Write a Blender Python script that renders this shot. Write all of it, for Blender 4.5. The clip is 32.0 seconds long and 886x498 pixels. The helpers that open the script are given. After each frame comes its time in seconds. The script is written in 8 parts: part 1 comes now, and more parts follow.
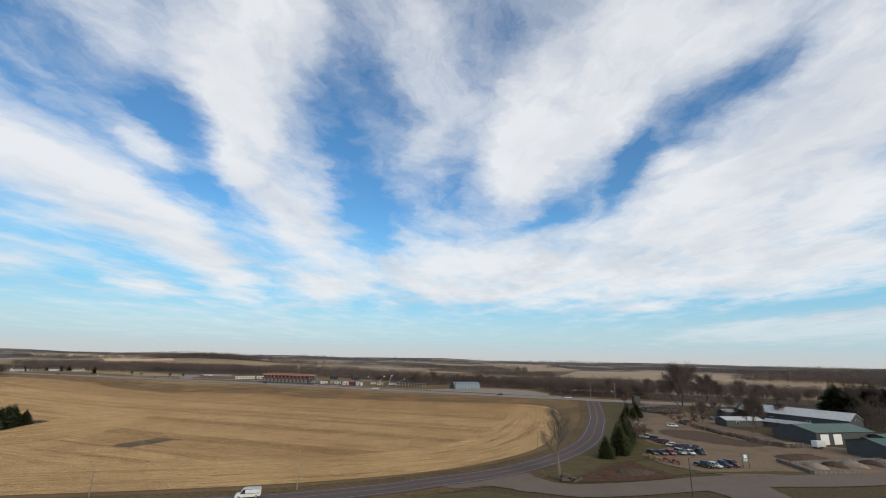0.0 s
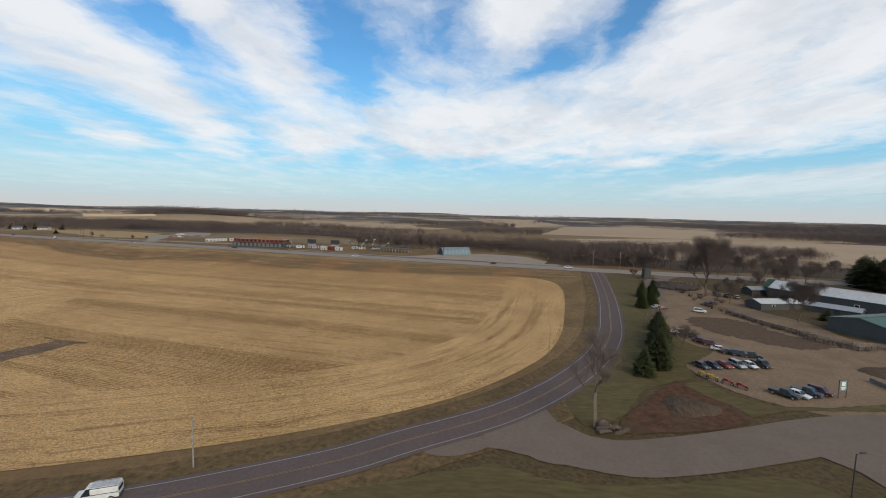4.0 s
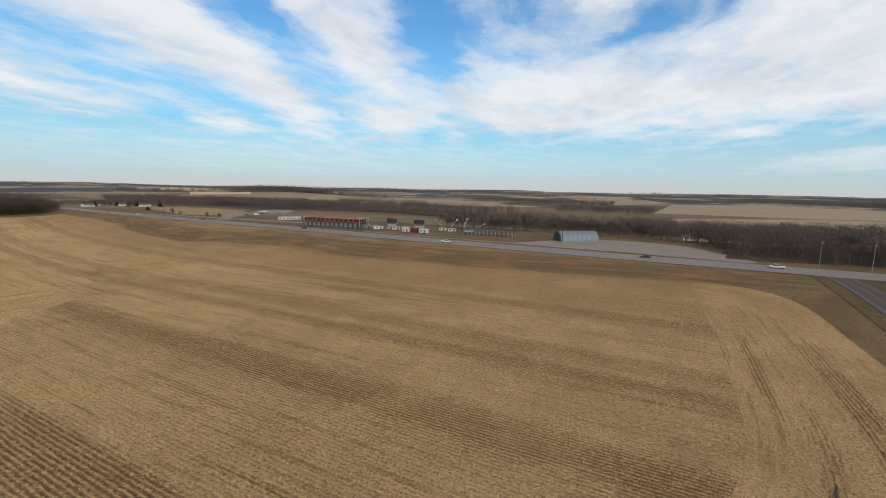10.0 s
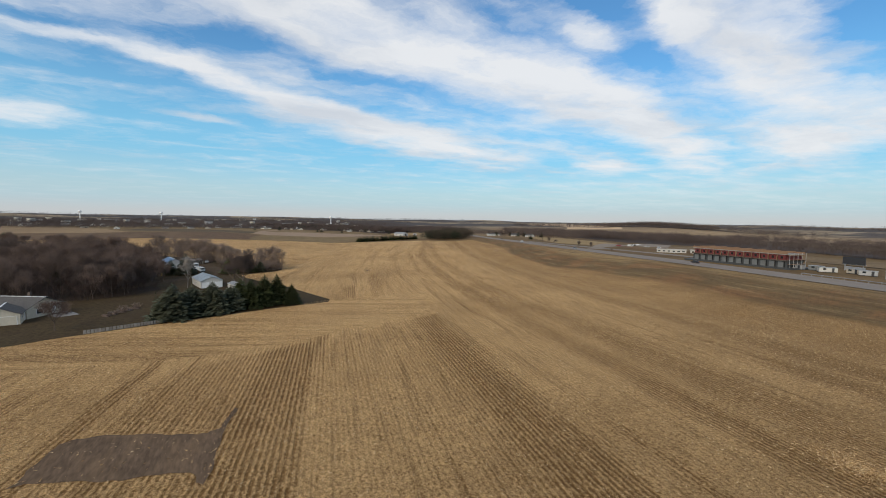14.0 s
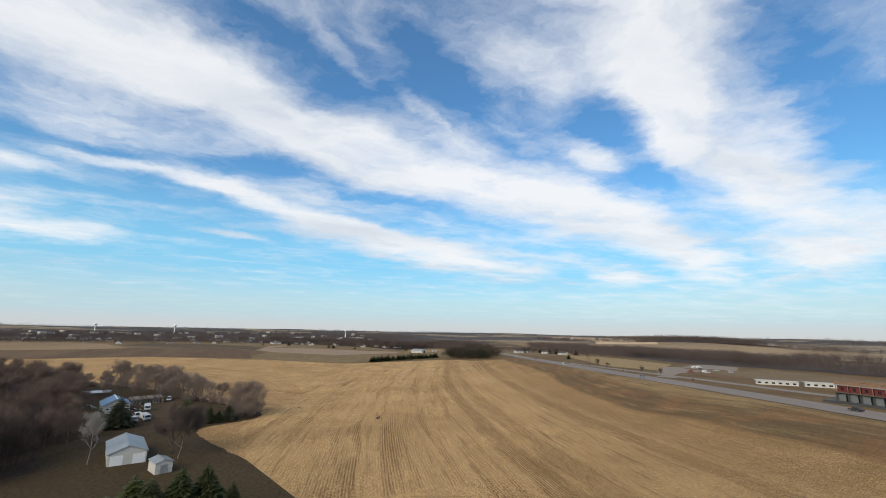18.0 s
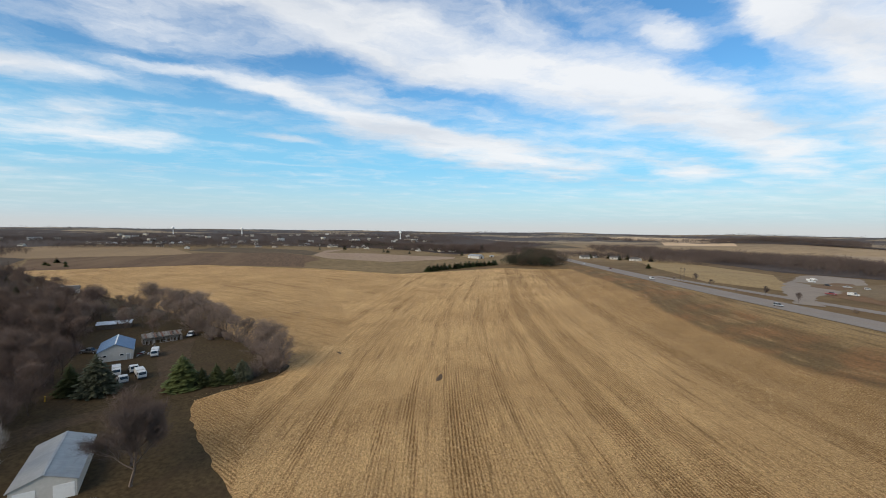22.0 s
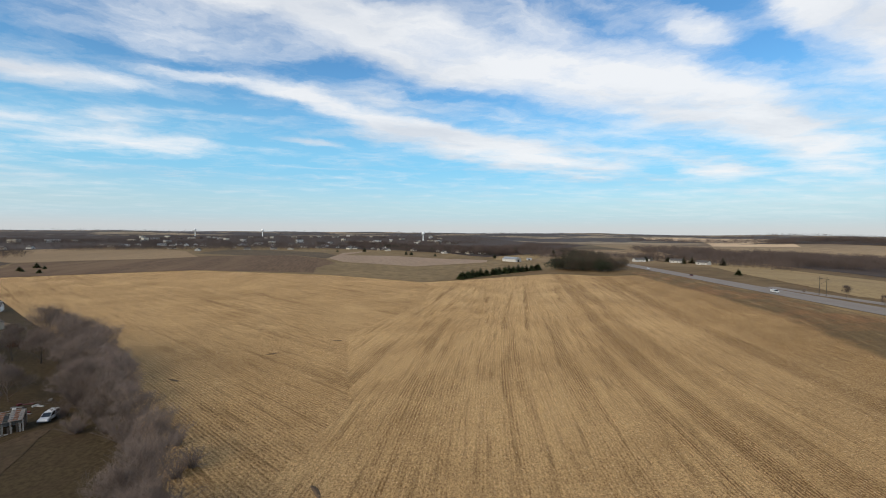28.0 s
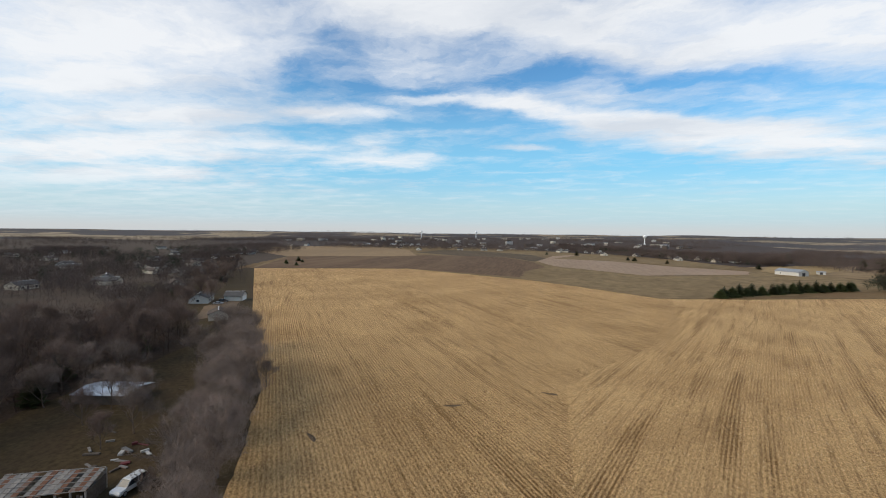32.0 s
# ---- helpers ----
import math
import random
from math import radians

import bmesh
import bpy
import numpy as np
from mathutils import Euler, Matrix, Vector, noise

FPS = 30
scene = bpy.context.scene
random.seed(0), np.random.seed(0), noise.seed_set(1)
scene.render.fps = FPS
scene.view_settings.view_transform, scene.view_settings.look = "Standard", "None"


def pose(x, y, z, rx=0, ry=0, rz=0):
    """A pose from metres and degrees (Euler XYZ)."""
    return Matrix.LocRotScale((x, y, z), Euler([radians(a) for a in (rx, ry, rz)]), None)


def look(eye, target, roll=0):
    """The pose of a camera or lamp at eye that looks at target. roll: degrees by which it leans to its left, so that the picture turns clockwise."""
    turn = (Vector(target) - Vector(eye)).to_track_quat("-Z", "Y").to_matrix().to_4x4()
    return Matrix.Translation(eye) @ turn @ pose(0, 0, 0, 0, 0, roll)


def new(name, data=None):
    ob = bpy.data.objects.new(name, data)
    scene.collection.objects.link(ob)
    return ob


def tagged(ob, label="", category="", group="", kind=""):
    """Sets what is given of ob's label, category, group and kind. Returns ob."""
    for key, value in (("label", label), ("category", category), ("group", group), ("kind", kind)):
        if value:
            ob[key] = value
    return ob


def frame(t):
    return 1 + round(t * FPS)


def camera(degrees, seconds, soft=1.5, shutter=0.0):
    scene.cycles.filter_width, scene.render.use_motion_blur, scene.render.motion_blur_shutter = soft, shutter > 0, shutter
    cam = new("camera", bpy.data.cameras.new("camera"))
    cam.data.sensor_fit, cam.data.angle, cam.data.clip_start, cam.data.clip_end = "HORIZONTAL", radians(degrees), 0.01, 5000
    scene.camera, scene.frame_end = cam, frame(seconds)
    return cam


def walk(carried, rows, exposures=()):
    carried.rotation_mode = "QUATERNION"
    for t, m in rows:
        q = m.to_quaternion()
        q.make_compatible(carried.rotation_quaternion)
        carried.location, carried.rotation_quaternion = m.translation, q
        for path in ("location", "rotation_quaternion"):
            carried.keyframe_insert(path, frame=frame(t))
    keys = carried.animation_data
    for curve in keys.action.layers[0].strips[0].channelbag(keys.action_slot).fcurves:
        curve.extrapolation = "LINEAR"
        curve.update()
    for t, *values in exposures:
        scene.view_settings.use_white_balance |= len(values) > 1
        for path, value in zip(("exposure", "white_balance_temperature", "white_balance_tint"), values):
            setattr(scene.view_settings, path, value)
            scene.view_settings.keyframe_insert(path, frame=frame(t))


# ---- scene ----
cam = camera(93.12, 32.0, soft=1.0)
PATH = [
    (0, (4.570, -38.400, 33.900), (4.3490, -36.4760, 34.4020), 1.300),
    (0.5, (3.253, -31.743, 35.866), (3.1882, -29.8121, 36.3829), 1.080),
    (1, (2.116, -24.936, 37.820), (2.1741, -23.0032, 38.3320), 1.103),
    (1.5, (1.442, -18.052, 39.382), (1.5558, -16.1278, 39.9134), 1.206),
    (2, (1.095, -11.335, 40.928), (1.2874, -9.4147, 41.4538), 1.268),
    (2.5, (0.894, -4.702, 42.180), (1.0124, -2.7416, 42.5550), 1.449),
    (3, (0.723, 1.902, 42.877), (0.7173, 3.8988, 42.9840), 1.549),
    (3.5, (0.437, 8.101, 42.921), (0.3872, 10.0975, 42.8123), 1.561),
    (4, (-0.157, 13.805, 42.489), (-0.3147, 15.7905, 42.3125), 1.405),
    (4.5, (-1.492, 19.614, 41.885), (-1.7857, 21.5867, 41.7330), 1.316),
    (6.5, (-10.485, 45.660, 38.787), (-11.0206, 47.5862, 38.7302), 1.454),
    (7, (-13.461, 52.183, 38.477), (-14.0336, 54.0994, 38.4475), 1.312),
    (7.5, (-16.732, 58.797, 38.436), (-17.2340, 60.7326, 38.4846), 1.259),
    (8, (-19.967, 65.608, 38.646), (-20.3326, 67.5739, 38.6955), 1.204),
    (8.5, (-22.844, 72.437, 38.792), (-23.0351, 74.4281, 38.8134), 1.156),
    (9, (-25.120, 79.247, 38.841), (-25.3468, 81.2338, 38.7845), 1.187),
    (9.5, (-27.251, 85.869, 38.599), (-27.5619, 87.8323, 38.3827), 1.198),
    (10, (-29.466, 92.077, 38.016), (-29.9885, 93.9860, 37.7277), 1.070),
    (10.5, (-31.668, 98.074, 37.251), (-32.5450, 99.8325, 36.8766), 1.258),
    (11, (-34.864, 103.847, 35.700), (-35.8150, 105.5497, 35.2564), 1.235),
    (11.5, (-38.762, 109.182, 34.079), (-39.7881, 110.8381, 33.6282), 1.298),
    (12, (-43.466, 114.321, 32.457), (-44.6488, 115.8658, 31.9942), 1.297),
    (12.5, (-48.516, 119.188, 30.965), (-49.9029, 120.5687, 30.5521), 1.290),
    (13, (-54.421, 123.916, 29.703), (-56.0044, 125.0927, 29.3709), 1.177),
    (13.5, (-60.900, 127.956, 28.810), (-62.5955, 128.9908, 28.5763), 1.080),
    (14, (-67.750, 131.157, 28.198), (-69.5237, 132.0698, 28.0570), 0.996),
    (14.5, (-74.467, 133.740, 28.053), (-76.2819, 134.5777, 27.9907), 0.708),
    (16.5, (-102.942, 140.927, 31.069), (-104.7756, 141.6989, 31.2718), 1.398),
    (17, (-109.918, 143.474, 31.639), (-111.7258, 144.2762, 31.9325), 1.358),
    (17.5, (-116.940, 146.252, 32.363), (-118.7301, 147.0712, 32.7154), 1.163),
    (18, (-123.995, 148.755, 33.189), (-125.7782, 149.5750, 33.5733), 1.087),
    (18.5, (-131.074, 151.062, 34.296), (-132.8484, 151.8717, 34.7382), 0.886),
    (19, (-138.239, 153.541, 35.610), (-140.0059, 154.3337, 36.1122), 0.744),
    (19.5, (-145.381, 155.845, 37.159), (-147.1490, 156.6293, 37.6662), 0.642),
    (20, (-152.465, 157.933, 38.696), (-154.2397, 158.7052, 39.2012), 0.748),
    (20.5, (-159.506, 159.820, 40.050), (-161.2989, 160.5773, 40.5111), 0.712),
    (21, (-166.441, 161.661, 41.123), (-168.2822, 162.3695, 41.4507), 0.590),
    (21.5, (-173.685, 163.033, 41.893), (-175.5721, 163.6855, 42.0063), 0.595),
    (22, (-181.022, 164.309, 41.996), (-182.9242, 164.9204, 41.9042), 0.701),
    (22.5, (-188.158, 165.194, 41.615), (-190.0610, 165.7948, 41.4831), 0.744),
    (23, (-195.526, 166.525, 41.149), (-197.4377, 167.1014, 41.0323), 0.742),
    (23.5, (-202.399, 168.126, 40.817), (-204.3259, 168.6533, 40.7191), 0.558),
    (24, (-209.316, 169.129, 40.639), (-211.2827, 169.4827, 40.5595), 0.674),
    (24.5, (-216.199, 169.882, 40.488), (-218.1624, 170.2592, 40.4192), 0.589),
    (25, (-222.787, 170.417, 40.303), (-224.7291, 170.8945, 40.2893), 0.551),
    (25.5, (-229.889, 171.350, 40.099), (-231.8129, 171.8953, 40.0930), 0.498),
    (27.5, (-257.921, 175.851, 38.922), (-259.8503, 176.3687, 38.8283), 0.507),
    (28, (-264.927, 177.095, 38.594), (-266.8583, 177.6073, 38.5088), 0.444),
    (28.5, (-272.103, 178.414, 38.186), (-274.0493, 178.8609, 38.0711), 0.463),
    (29, (-279.462, 179.548, 37.818), (-281.4344, 179.8484, 37.6734), 0.565),
    (29.5, (-286.582, 180.348, 37.462), (-288.5698, 180.5055, 37.3041), 0.642),
    (30, (-293.829, 180.748, 37.051), (-295.8235, 180.7626, 36.9104), 0.673),
    (30.5, (-301.218, 180.494, 36.659), (-303.2022, 180.2809, 36.5294), 0.677),
    (31, (-308.715, 179.345, 36.261), (-310.6816, 178.9950, 36.1596), 0.684),
    (31.5, (-315.835, 177.763, 35.946), (-317.7941, 177.3666, 35.8675), 0.717),
    (32, (-323.172, 175.946, 35.634), (-325.1186, 175.4935, 35.5528), 0.710),
]
EXPOSURES = [(0, -0.05), (1.0, -0.3), (2.0, -0.5), (3.0, -0.42), (4.0, 0.0), (7.0, 0.0), (9.0, -0.05), (11.0, 0.0), (13.0, -0.08), (14.5, -0.05), (16.5, 0.04), (20.0, 0.10), (21.0, 0.10), (22.5, 0.05), (25.0, 0.04), (32.0, 0.07)]
walk(cam, [(t, look(eye, target, roll)) for t, eye, target, roll in PATH], EXPOSURES)


# ---------- world, sun, exposure ----------
def wnode(tree, kind, **kw):
    n = tree.nodes.new(kind)
    for k, v in kw.items():
        if k == "op":
            n.operation = v
        elif k == "blend":
            n.blend_type = v
    return n


def wmath(tree, op, a, b=None, c=None, clamp=False):
    n = tree.nodes.new("ShaderNodeMath")
    n.operation, n.use_clamp = op, clamp
    for i, v in enumerate((a, b, c)):
        if v is None:
            continue
        if isinstance(v, (int, float)):
            n.inputs[i].default_value = v
        else:
            tree.links.new(v, n.inputs[i])
    return n.outputs[0]


def ramp(tree, fac, stops, mode="LINEAR"):
    n = tree.nodes.new("ShaderNodeValToRGB")
    n.color_ramp.interpolation = mode
    el = n.color_ramp.elements
    while len(el) < len(stops):
        el.new(0.5)
    for e, (p, c) in zip(el, stops):
        e.position = p
        e.color = (c, c, c, 1) if isinstance(c, (int, float)) else (*c, 1)
    if fac is not None:
        tree.links.new(fac, n.inputs[0])
    return n.outputs[0]


def mixc(tree, fac, a, b, blend="MIX"):
    n = tree.nodes.new("ShaderNodeMix")
    n.data_type, n.blend_type = "RGBA", blend
    for sock, v in ((n.inputs[0], fac), (n.inputs[6], a), (n.inputs[7], b)):
        if isinstance(v, (int, float)):
            sock.default_value = v
        elif isinstance(v, tuple):
            sock.default_value = (*v, 1)
        else:
            tree.links.new(v, sock)
    return n.outputs[2]


def noise_tex(tree, vec, scale, detail=5.0, rough=0.55, dist=0.0):
    n = tree.nodes.new("ShaderNodeTexNoise")
    n.inputs["Scale"].default_value, n.inputs["Detail"].default_value = scale, detail
    n.inputs["Roughness"].default_value, n.inputs["Distortion"].default_value = rough, dist
    if vec is not None:
        tree.links.new(vec, n.inputs["Vector"])
    return n.outputs[0]


def mapping(tree, vec, scale=(1, 1, 1), rot=(0, 0, 0), loc=(0, 0, 0)):
    n = tree.nodes.new("ShaderNodeMapping")
    n.inputs["Scale"].default_value, n.inputs["Rotation"].default_value, n.inputs["Location"].default_value = scale, rot, loc
    tree.links.new(vec, n.inputs["Vector"])
    return n.outputs[0]


SUN_AZ, SUN_EL = 145.0, 30.0  # degrees clockwise from +y, and above the ground
world = bpy.data.worlds.new("sky")
scene.world = world
world.use_nodes = True
wt = world.node_tree
wt.nodes.clear()
sky = wt.nodes.new("ShaderNodeTexSky")
sky.sky_type, sky.sun_disc = "NISHITA", False
sky.sun_elevation, sky.sun_rotation = radians(SUN_EL), radians(SUN_AZ)
sky.air_density, sky.dust_density, sky.ozone_density = 1.0, 0.6, 2.2
tc = wt.nodes.new("ShaderNodeTexCoord")
sep = wt.nodes.new("ShaderNodeSeparateXYZ")
wt.links.new(tc.outputs["Generated"], sep.inputs[0])
up = wmath(wt, "MAXIMUM", sep.outputs[2], 0.0)
lift = wmath(wt, "ADD", up, 0.07)
px = wmath(wt, "DIVIDE", sep.outputs[0], lift)
py = wmath(wt, "DIVIDE", sep.outputs[1], lift)
comb = wt.nodes.new("ShaderNodeCombineXYZ")
wt.links.new(px, comb.inputs[0]), wt.links.new(py, comb.inputs[1])
plane = comb.outputs[0]
warp = wt.nodes.new("ShaderNodeTexNoise")
warp.inputs["Scale"].default_value, warp.inputs["Detail"].default_value, warp.inputs["Roughness"].default_value = 1.6, 6, 0.62
wt.links.new(plane, warp.inputs["Vector"])
wob = wt.nodes.new("ShaderNodeVectorMath")
wob.operation = "MULTIPLY_ADD"
wob.inputs[1].default_value = (0.46, 0.46, 0)
wt.links.new(warp.outputs["Color"], wob.inputs[0])
back = wt.nodes.new("ShaderNodeVectorMath")
back.operation = "ADD"
back.inputs[1].default_value = (-0.23, -0.23, 0)
wt.links.new(plane, back.inputs[0]), wt.links.new(back.outputs[0], wob.inputs[2])
wob = wob.outputs[0]
PUFFS = []


def puff(x, y, turn, long, wide, density):
    """One bank of cirrus over the plain: a soft oval at x, y in the cloud layer, which lies one unit up."""
    m = wt.nodes.new("ShaderNodeMapping")
    m.vector_type = "TEXTURE"
    m.inputs["Location"].default_value, m.inputs["Rotation"].default_value, m.inputs["Scale"].default_value = (x, y, 0), (0, 0, radians(turn)), (long, wide, 1)
    wt.links.new(wob, m.inputs["Vector"])
    ln = wt.nodes.new("ShaderNodeVectorMath")
    ln.operation = "LENGTH"
    wt.links.new(m.outputs[0], ln.inputs[0])
    r = wt.nodes.new("ShaderNodeMapRange")
    r.interpolation_type = "SMOOTHSTEP"
    for k, v in zip(("From Min", "From Max", "To Min", "To Max"), (1.45, 0.05, 0.0, density)):
        r.inputs[k].default_value = v
    wt.links.new(ln.outputs["Value"], r.inputs["Value"])
    PUFFS.append(r.outputs[0])


puff(-3.51, 2.72, 149, 0.55, 0.33, 0.55)
puff(-0.36, 3.97, 97, 1.03, 0.59, 0.70)
puff(-0.24, 1.27, 90, 0.59, 0.17, 0.50)
puff(0.35, 1.37, 115, 0.73, 0.28, 1.15)
puff(0.15, 1.87, 94, 0.58, 0.21, 0.60)
puff(0.61, 3.75, 127, 1.85, 1.23, 0.95)
puff(1.74, 2.64, 70, 1.28, 0.77, 1.05)
puff(1.26, 1.56, 75, 0.64, 0.22, 0.75)
puff(0.77, 1.85, -142, 0.16, 0.13, 0.60)
puff(0.66, 1.97, 83, 0.41, 0.11, -0.60)
puff(0.83, 1.39, 97, 0.29, 0.14, -0.30)
puff(-0.70, 2.24, 100, 0.97, 0.14, -0.60)
puff(0.28, 2.51, 127, 0.33, 0.12, -0.45)
puff(-0.37, 4.03, 110, 0.37, 0.33, -0.35)
puff(3.89, 6.33, 105, 2.58, 0.85, 0.65)
puff(1.85, 5.13, 128, 0.30, 0.28, 0.70)
puff(1.00, 1.08, 79, 0.18, 0.14, 0.35)
puff(2.07, 3.96, 116, 1.47, 0.91, 0.60)
puff(0.20, 1.32, 112, 1.07, 0.66, 0.32)
puff(1.04, 1.41, 68, 0.90, 0.45, 0.36)
puff(-0.63, 3.55, 109, 1.60, 1.21, 0.45)
puff(-0.89, 1.25, 116, 0.88, 0.40, 0.20)
puff(-2.39, 3.33, 105, 4.48, 0.41, 0.20)
puff(0.96, 2.21, 98, 0.84, 0.30, 0.45)
puff(-0.27, 1.01, 110, 0.26, 0.19, 0.25)
puff(-1.51, -0.50, 130, 0.44, 0.33, 1.15)
puff(-1.87, 0.24, 124, 0.85, 0.28, 1.15)
puff(-2.04, 1.19, 99, 1.04, 0.37, 1.10)
puff(-2.06, 2.20, 112, 1.05, 0.35, 0.80)
puff(-2.07, -0.54, 100, 0.55, 0.26, 0.50)
puff(-2.55, -0.51, 106, 0.51, 0.10, 0.85)
puff(-2.74, -0.03, 128, 0.59, 0.13, 0.65)
puff(-3.50, 1.42, 116, 1.71, 0.60, 1.20)
puff(-3.15, 0.65, 119, 0.69, 0.26, 0.50)
puff(-3.99, -1.44, 97, 0.60, 0.39, 0.90)
puff(-3.38, -1.37, 132, 0.22, 0.18, 0.70)
puff(-3.73, -0.11, 104, 0.30, 0.12, 0.80)
puff(-2.90, 0.95, 106, 0.90, 0.14, -0.40)
puff(-2.33, -0.82, 112, 0.31, 0.08, -0.30)
puff(-1.12, -0.01, 127, 0.23, 0.06, 0.22)
puff(-1.27, 0.22, 131, 0.30, 0.04, 0.24)
puff(-1.47, 0.54, 133, 0.24, 0.03, 0.30)
puff(-1.10, -0.16, 113, 0.15, 0.07, 0.30)
puff(-0.80, 1.10, 121, 0.86, 0.20, 1.20)
puff(-1.06, 1.55, 122, 0.57, 0.12, 0.80)
puff(-1.10, 0.82, 132, 0.43, 0.20, 0.50)
puff(-1.42, 1.47, 108, 0.34, 0.08, 0.60)
puff(-1.20, 2.44, 108, 0.89, 0.23, 1.15)
puff(-1.66, 4.15, 117, 1.03, 0.48, 1.00)
puff(-2.42, 3.49, 113, 1.42, 0.30, 0.75)
puff(-3.40, 3.78, 108, 0.59, 0.37, 0.90)
puff(-1.52, 1.84, 87, 0.29, 0.20, -0.45)
puff(-1.16, 0.47, 133, 0.40, 0.10, -0.40)
puff(-0.47, 1.44, 91, 0.32, 0.07, 0.35)
puff(-2.68, 2.34, 97, 1.16, 0.54, 0.25)
puff(-0.76, 1.74, 108, 1.14, 0.24, 0.22)
puff(-1.70, 2.70, 103, 1.38, 0.35, 0.25)
puff(-1.48, -1.80, 100, 0.98, 0.43, 0.80)
puff(-1.82, -2.44, 104, 0.89, 0.23, 0.48)
puff(-2.33, -2.50, 106, 1.19, 0.25, 0.72)
puff(-2.84, -3.51, 101, 1.41, 0.45, 0.80)
puff(-3.65, -4.94, 97, 1.45, 0.45, 0.80)
puff(-2.56, -1.30, 112, 0.58, 0.15, 0.56)
puff(-3.37, -1.92, 116, 0.90, 0.19, 0.40)
puff(4.63, 5.75, 98, 2.77, 1.40, 0.85)
puff(4.70, 4.02, 69, 1.06, 0.51, 0.50)
puff(3.70, 6.84, 103, 1.28, 0.84, 0.40)
puff(2.95, 3.23, 92, 1.50, 0.75, 0.45)
puff(3.42, 4.51, 116, 1.45, 0.39, -0.55)
puff(0.33, 4.40, 68, 1.46, 1.06, 0.20)
puff(1.46, 5.43, 81, 1.30, 0.64, 0.25)
puff(-4.58, 6.76, 173, 3.64, 3.08, 0.40)
total = PUFFS[0]
for p in PUFFS[1:]:
    total = wmath(wt, "ADD", total, p)
total = wmath(wt, "MINIMUM", total, 1.15)
mid = noise_tex(wt, mapping(wt, wob, scale=(2.6, 1.7, 1), rot=(0, 0, radians(-25)), loc=(1.7, 5.2, 0)), 1.0, 8, 0.60)
fine = noise_tex(wt, mapping(wt, wob, scale=(6.5, 2.2, 1), rot=(0, 0, radians(-25)), loc=(7.7, 2.2, 0)), 1.0, 9, 0.70)
rest = wmath(wt, "MULTIPLY", ramp(wt, wmath(wt, "MULTIPLY_ADD", sep.outputs[1], -0.5, 0.5), [(0.68, 0.0), (0.85, 0.5)]), 1.0)
tex = wmath(wt, "ADD", wmath(wt, "MULTIPLY_ADD", mid, 2.2, -1.08), wmath(wt, "MULTIPLY_ADD", fine, 0.65, -0.32))
cover = wmath(wt, "ADD", wmath(wt, "ADD", total, rest), tex)
mask = ramp(wt, wmath(wt, "MULTIPLY_ADD", cover, 0.8, 0.05), [(0.0, 0.04), (0.16, 0.15), (0.36, 0.36), (0.62, 0.66), (1.0, 0.95)], "LINEAR")
low = ramp(wt, sep.outputs[2], [(0.0, 0.0), (0.04, 0.4), (0.12, 1.0)], "EASE")
mask = wmath(wt, "MULTIPLY", mask, low)
shade = noise_tex(wt, mapping(wt, wob, scale=(1.1, 0.5, 1), loc=(0.3, 9.1, 0)), 1.0, 6, 0.6)
cloud = ramp(wt, shade, [(0.30, (0.66, 0.70, 0.76)), (0.58, (0.87, 0.885, 0.905))], "EASE")
blue = wt.nodes.new("ShaderNodeVectorMath")
blue.operation = "SCALE"
blue.inputs["Scale"].default_value = 0.155
wt.links.new(sky.outputs[0], blue.inputs[0])
haze = ramp(wt, sep.outputs[2], [(0.0, 0.95), (0.10, 0.75), (0.35, 0.0)], "EASE")
air = ramp(wt, sep.outputs[2], [(0.0, (0.58, 0.60, 0.62)), (0.04, (0.47, 0.62, 0.71)), (0.15, (0.22, 0.58, 0.84))], "EASE")
hue = wt.nodes.new("ShaderNodeHueSaturation")
hue.inputs["Saturation"].default_value = 1.25
wt.links.new(blue.outputs[0], hue.inputs["Color"])
clear = mixc(wt, haze, mixc(wt, 1.0, hue.outputs[0], (0.70, 0.97, 1.0), "MULTIPLY"), air)
both = mixc(wt, mask, clear, cloud)
bg = wt.nodes.new("ShaderNodeBackground")
bg.inputs[1].default_value = 1.0
wt.links.new(both, bg.inputs[0])
wout = wt.nodes.new("ShaderNodeOutputWorld")
wt.links.new(bg.outputs[0], wout.inputs[0])

sun_data = bpy.data.lights.new("sun", "SUN")
sun_data.energy, sun_data.angle, sun_data.color = 2.75, radians(50), (1.0, 0.855, 0.66)
sun = new("sun", sun_data)
a, e = radians(SUN_AZ), radians(SUN_EL)
sun.matrix_world = look((300 * math.sin(a) * math.cos(e), 300 * math.cos(a) * math.cos(e), 300 * math.sin(e)), (0, 0, 0))


# ---------- materials ----------
def shader(name):
    m = bpy.data.materials.new(name)
    m.use_nodes = True
    t = m.node_tree
    return m, t, t.nodes["Principled BSDF"]


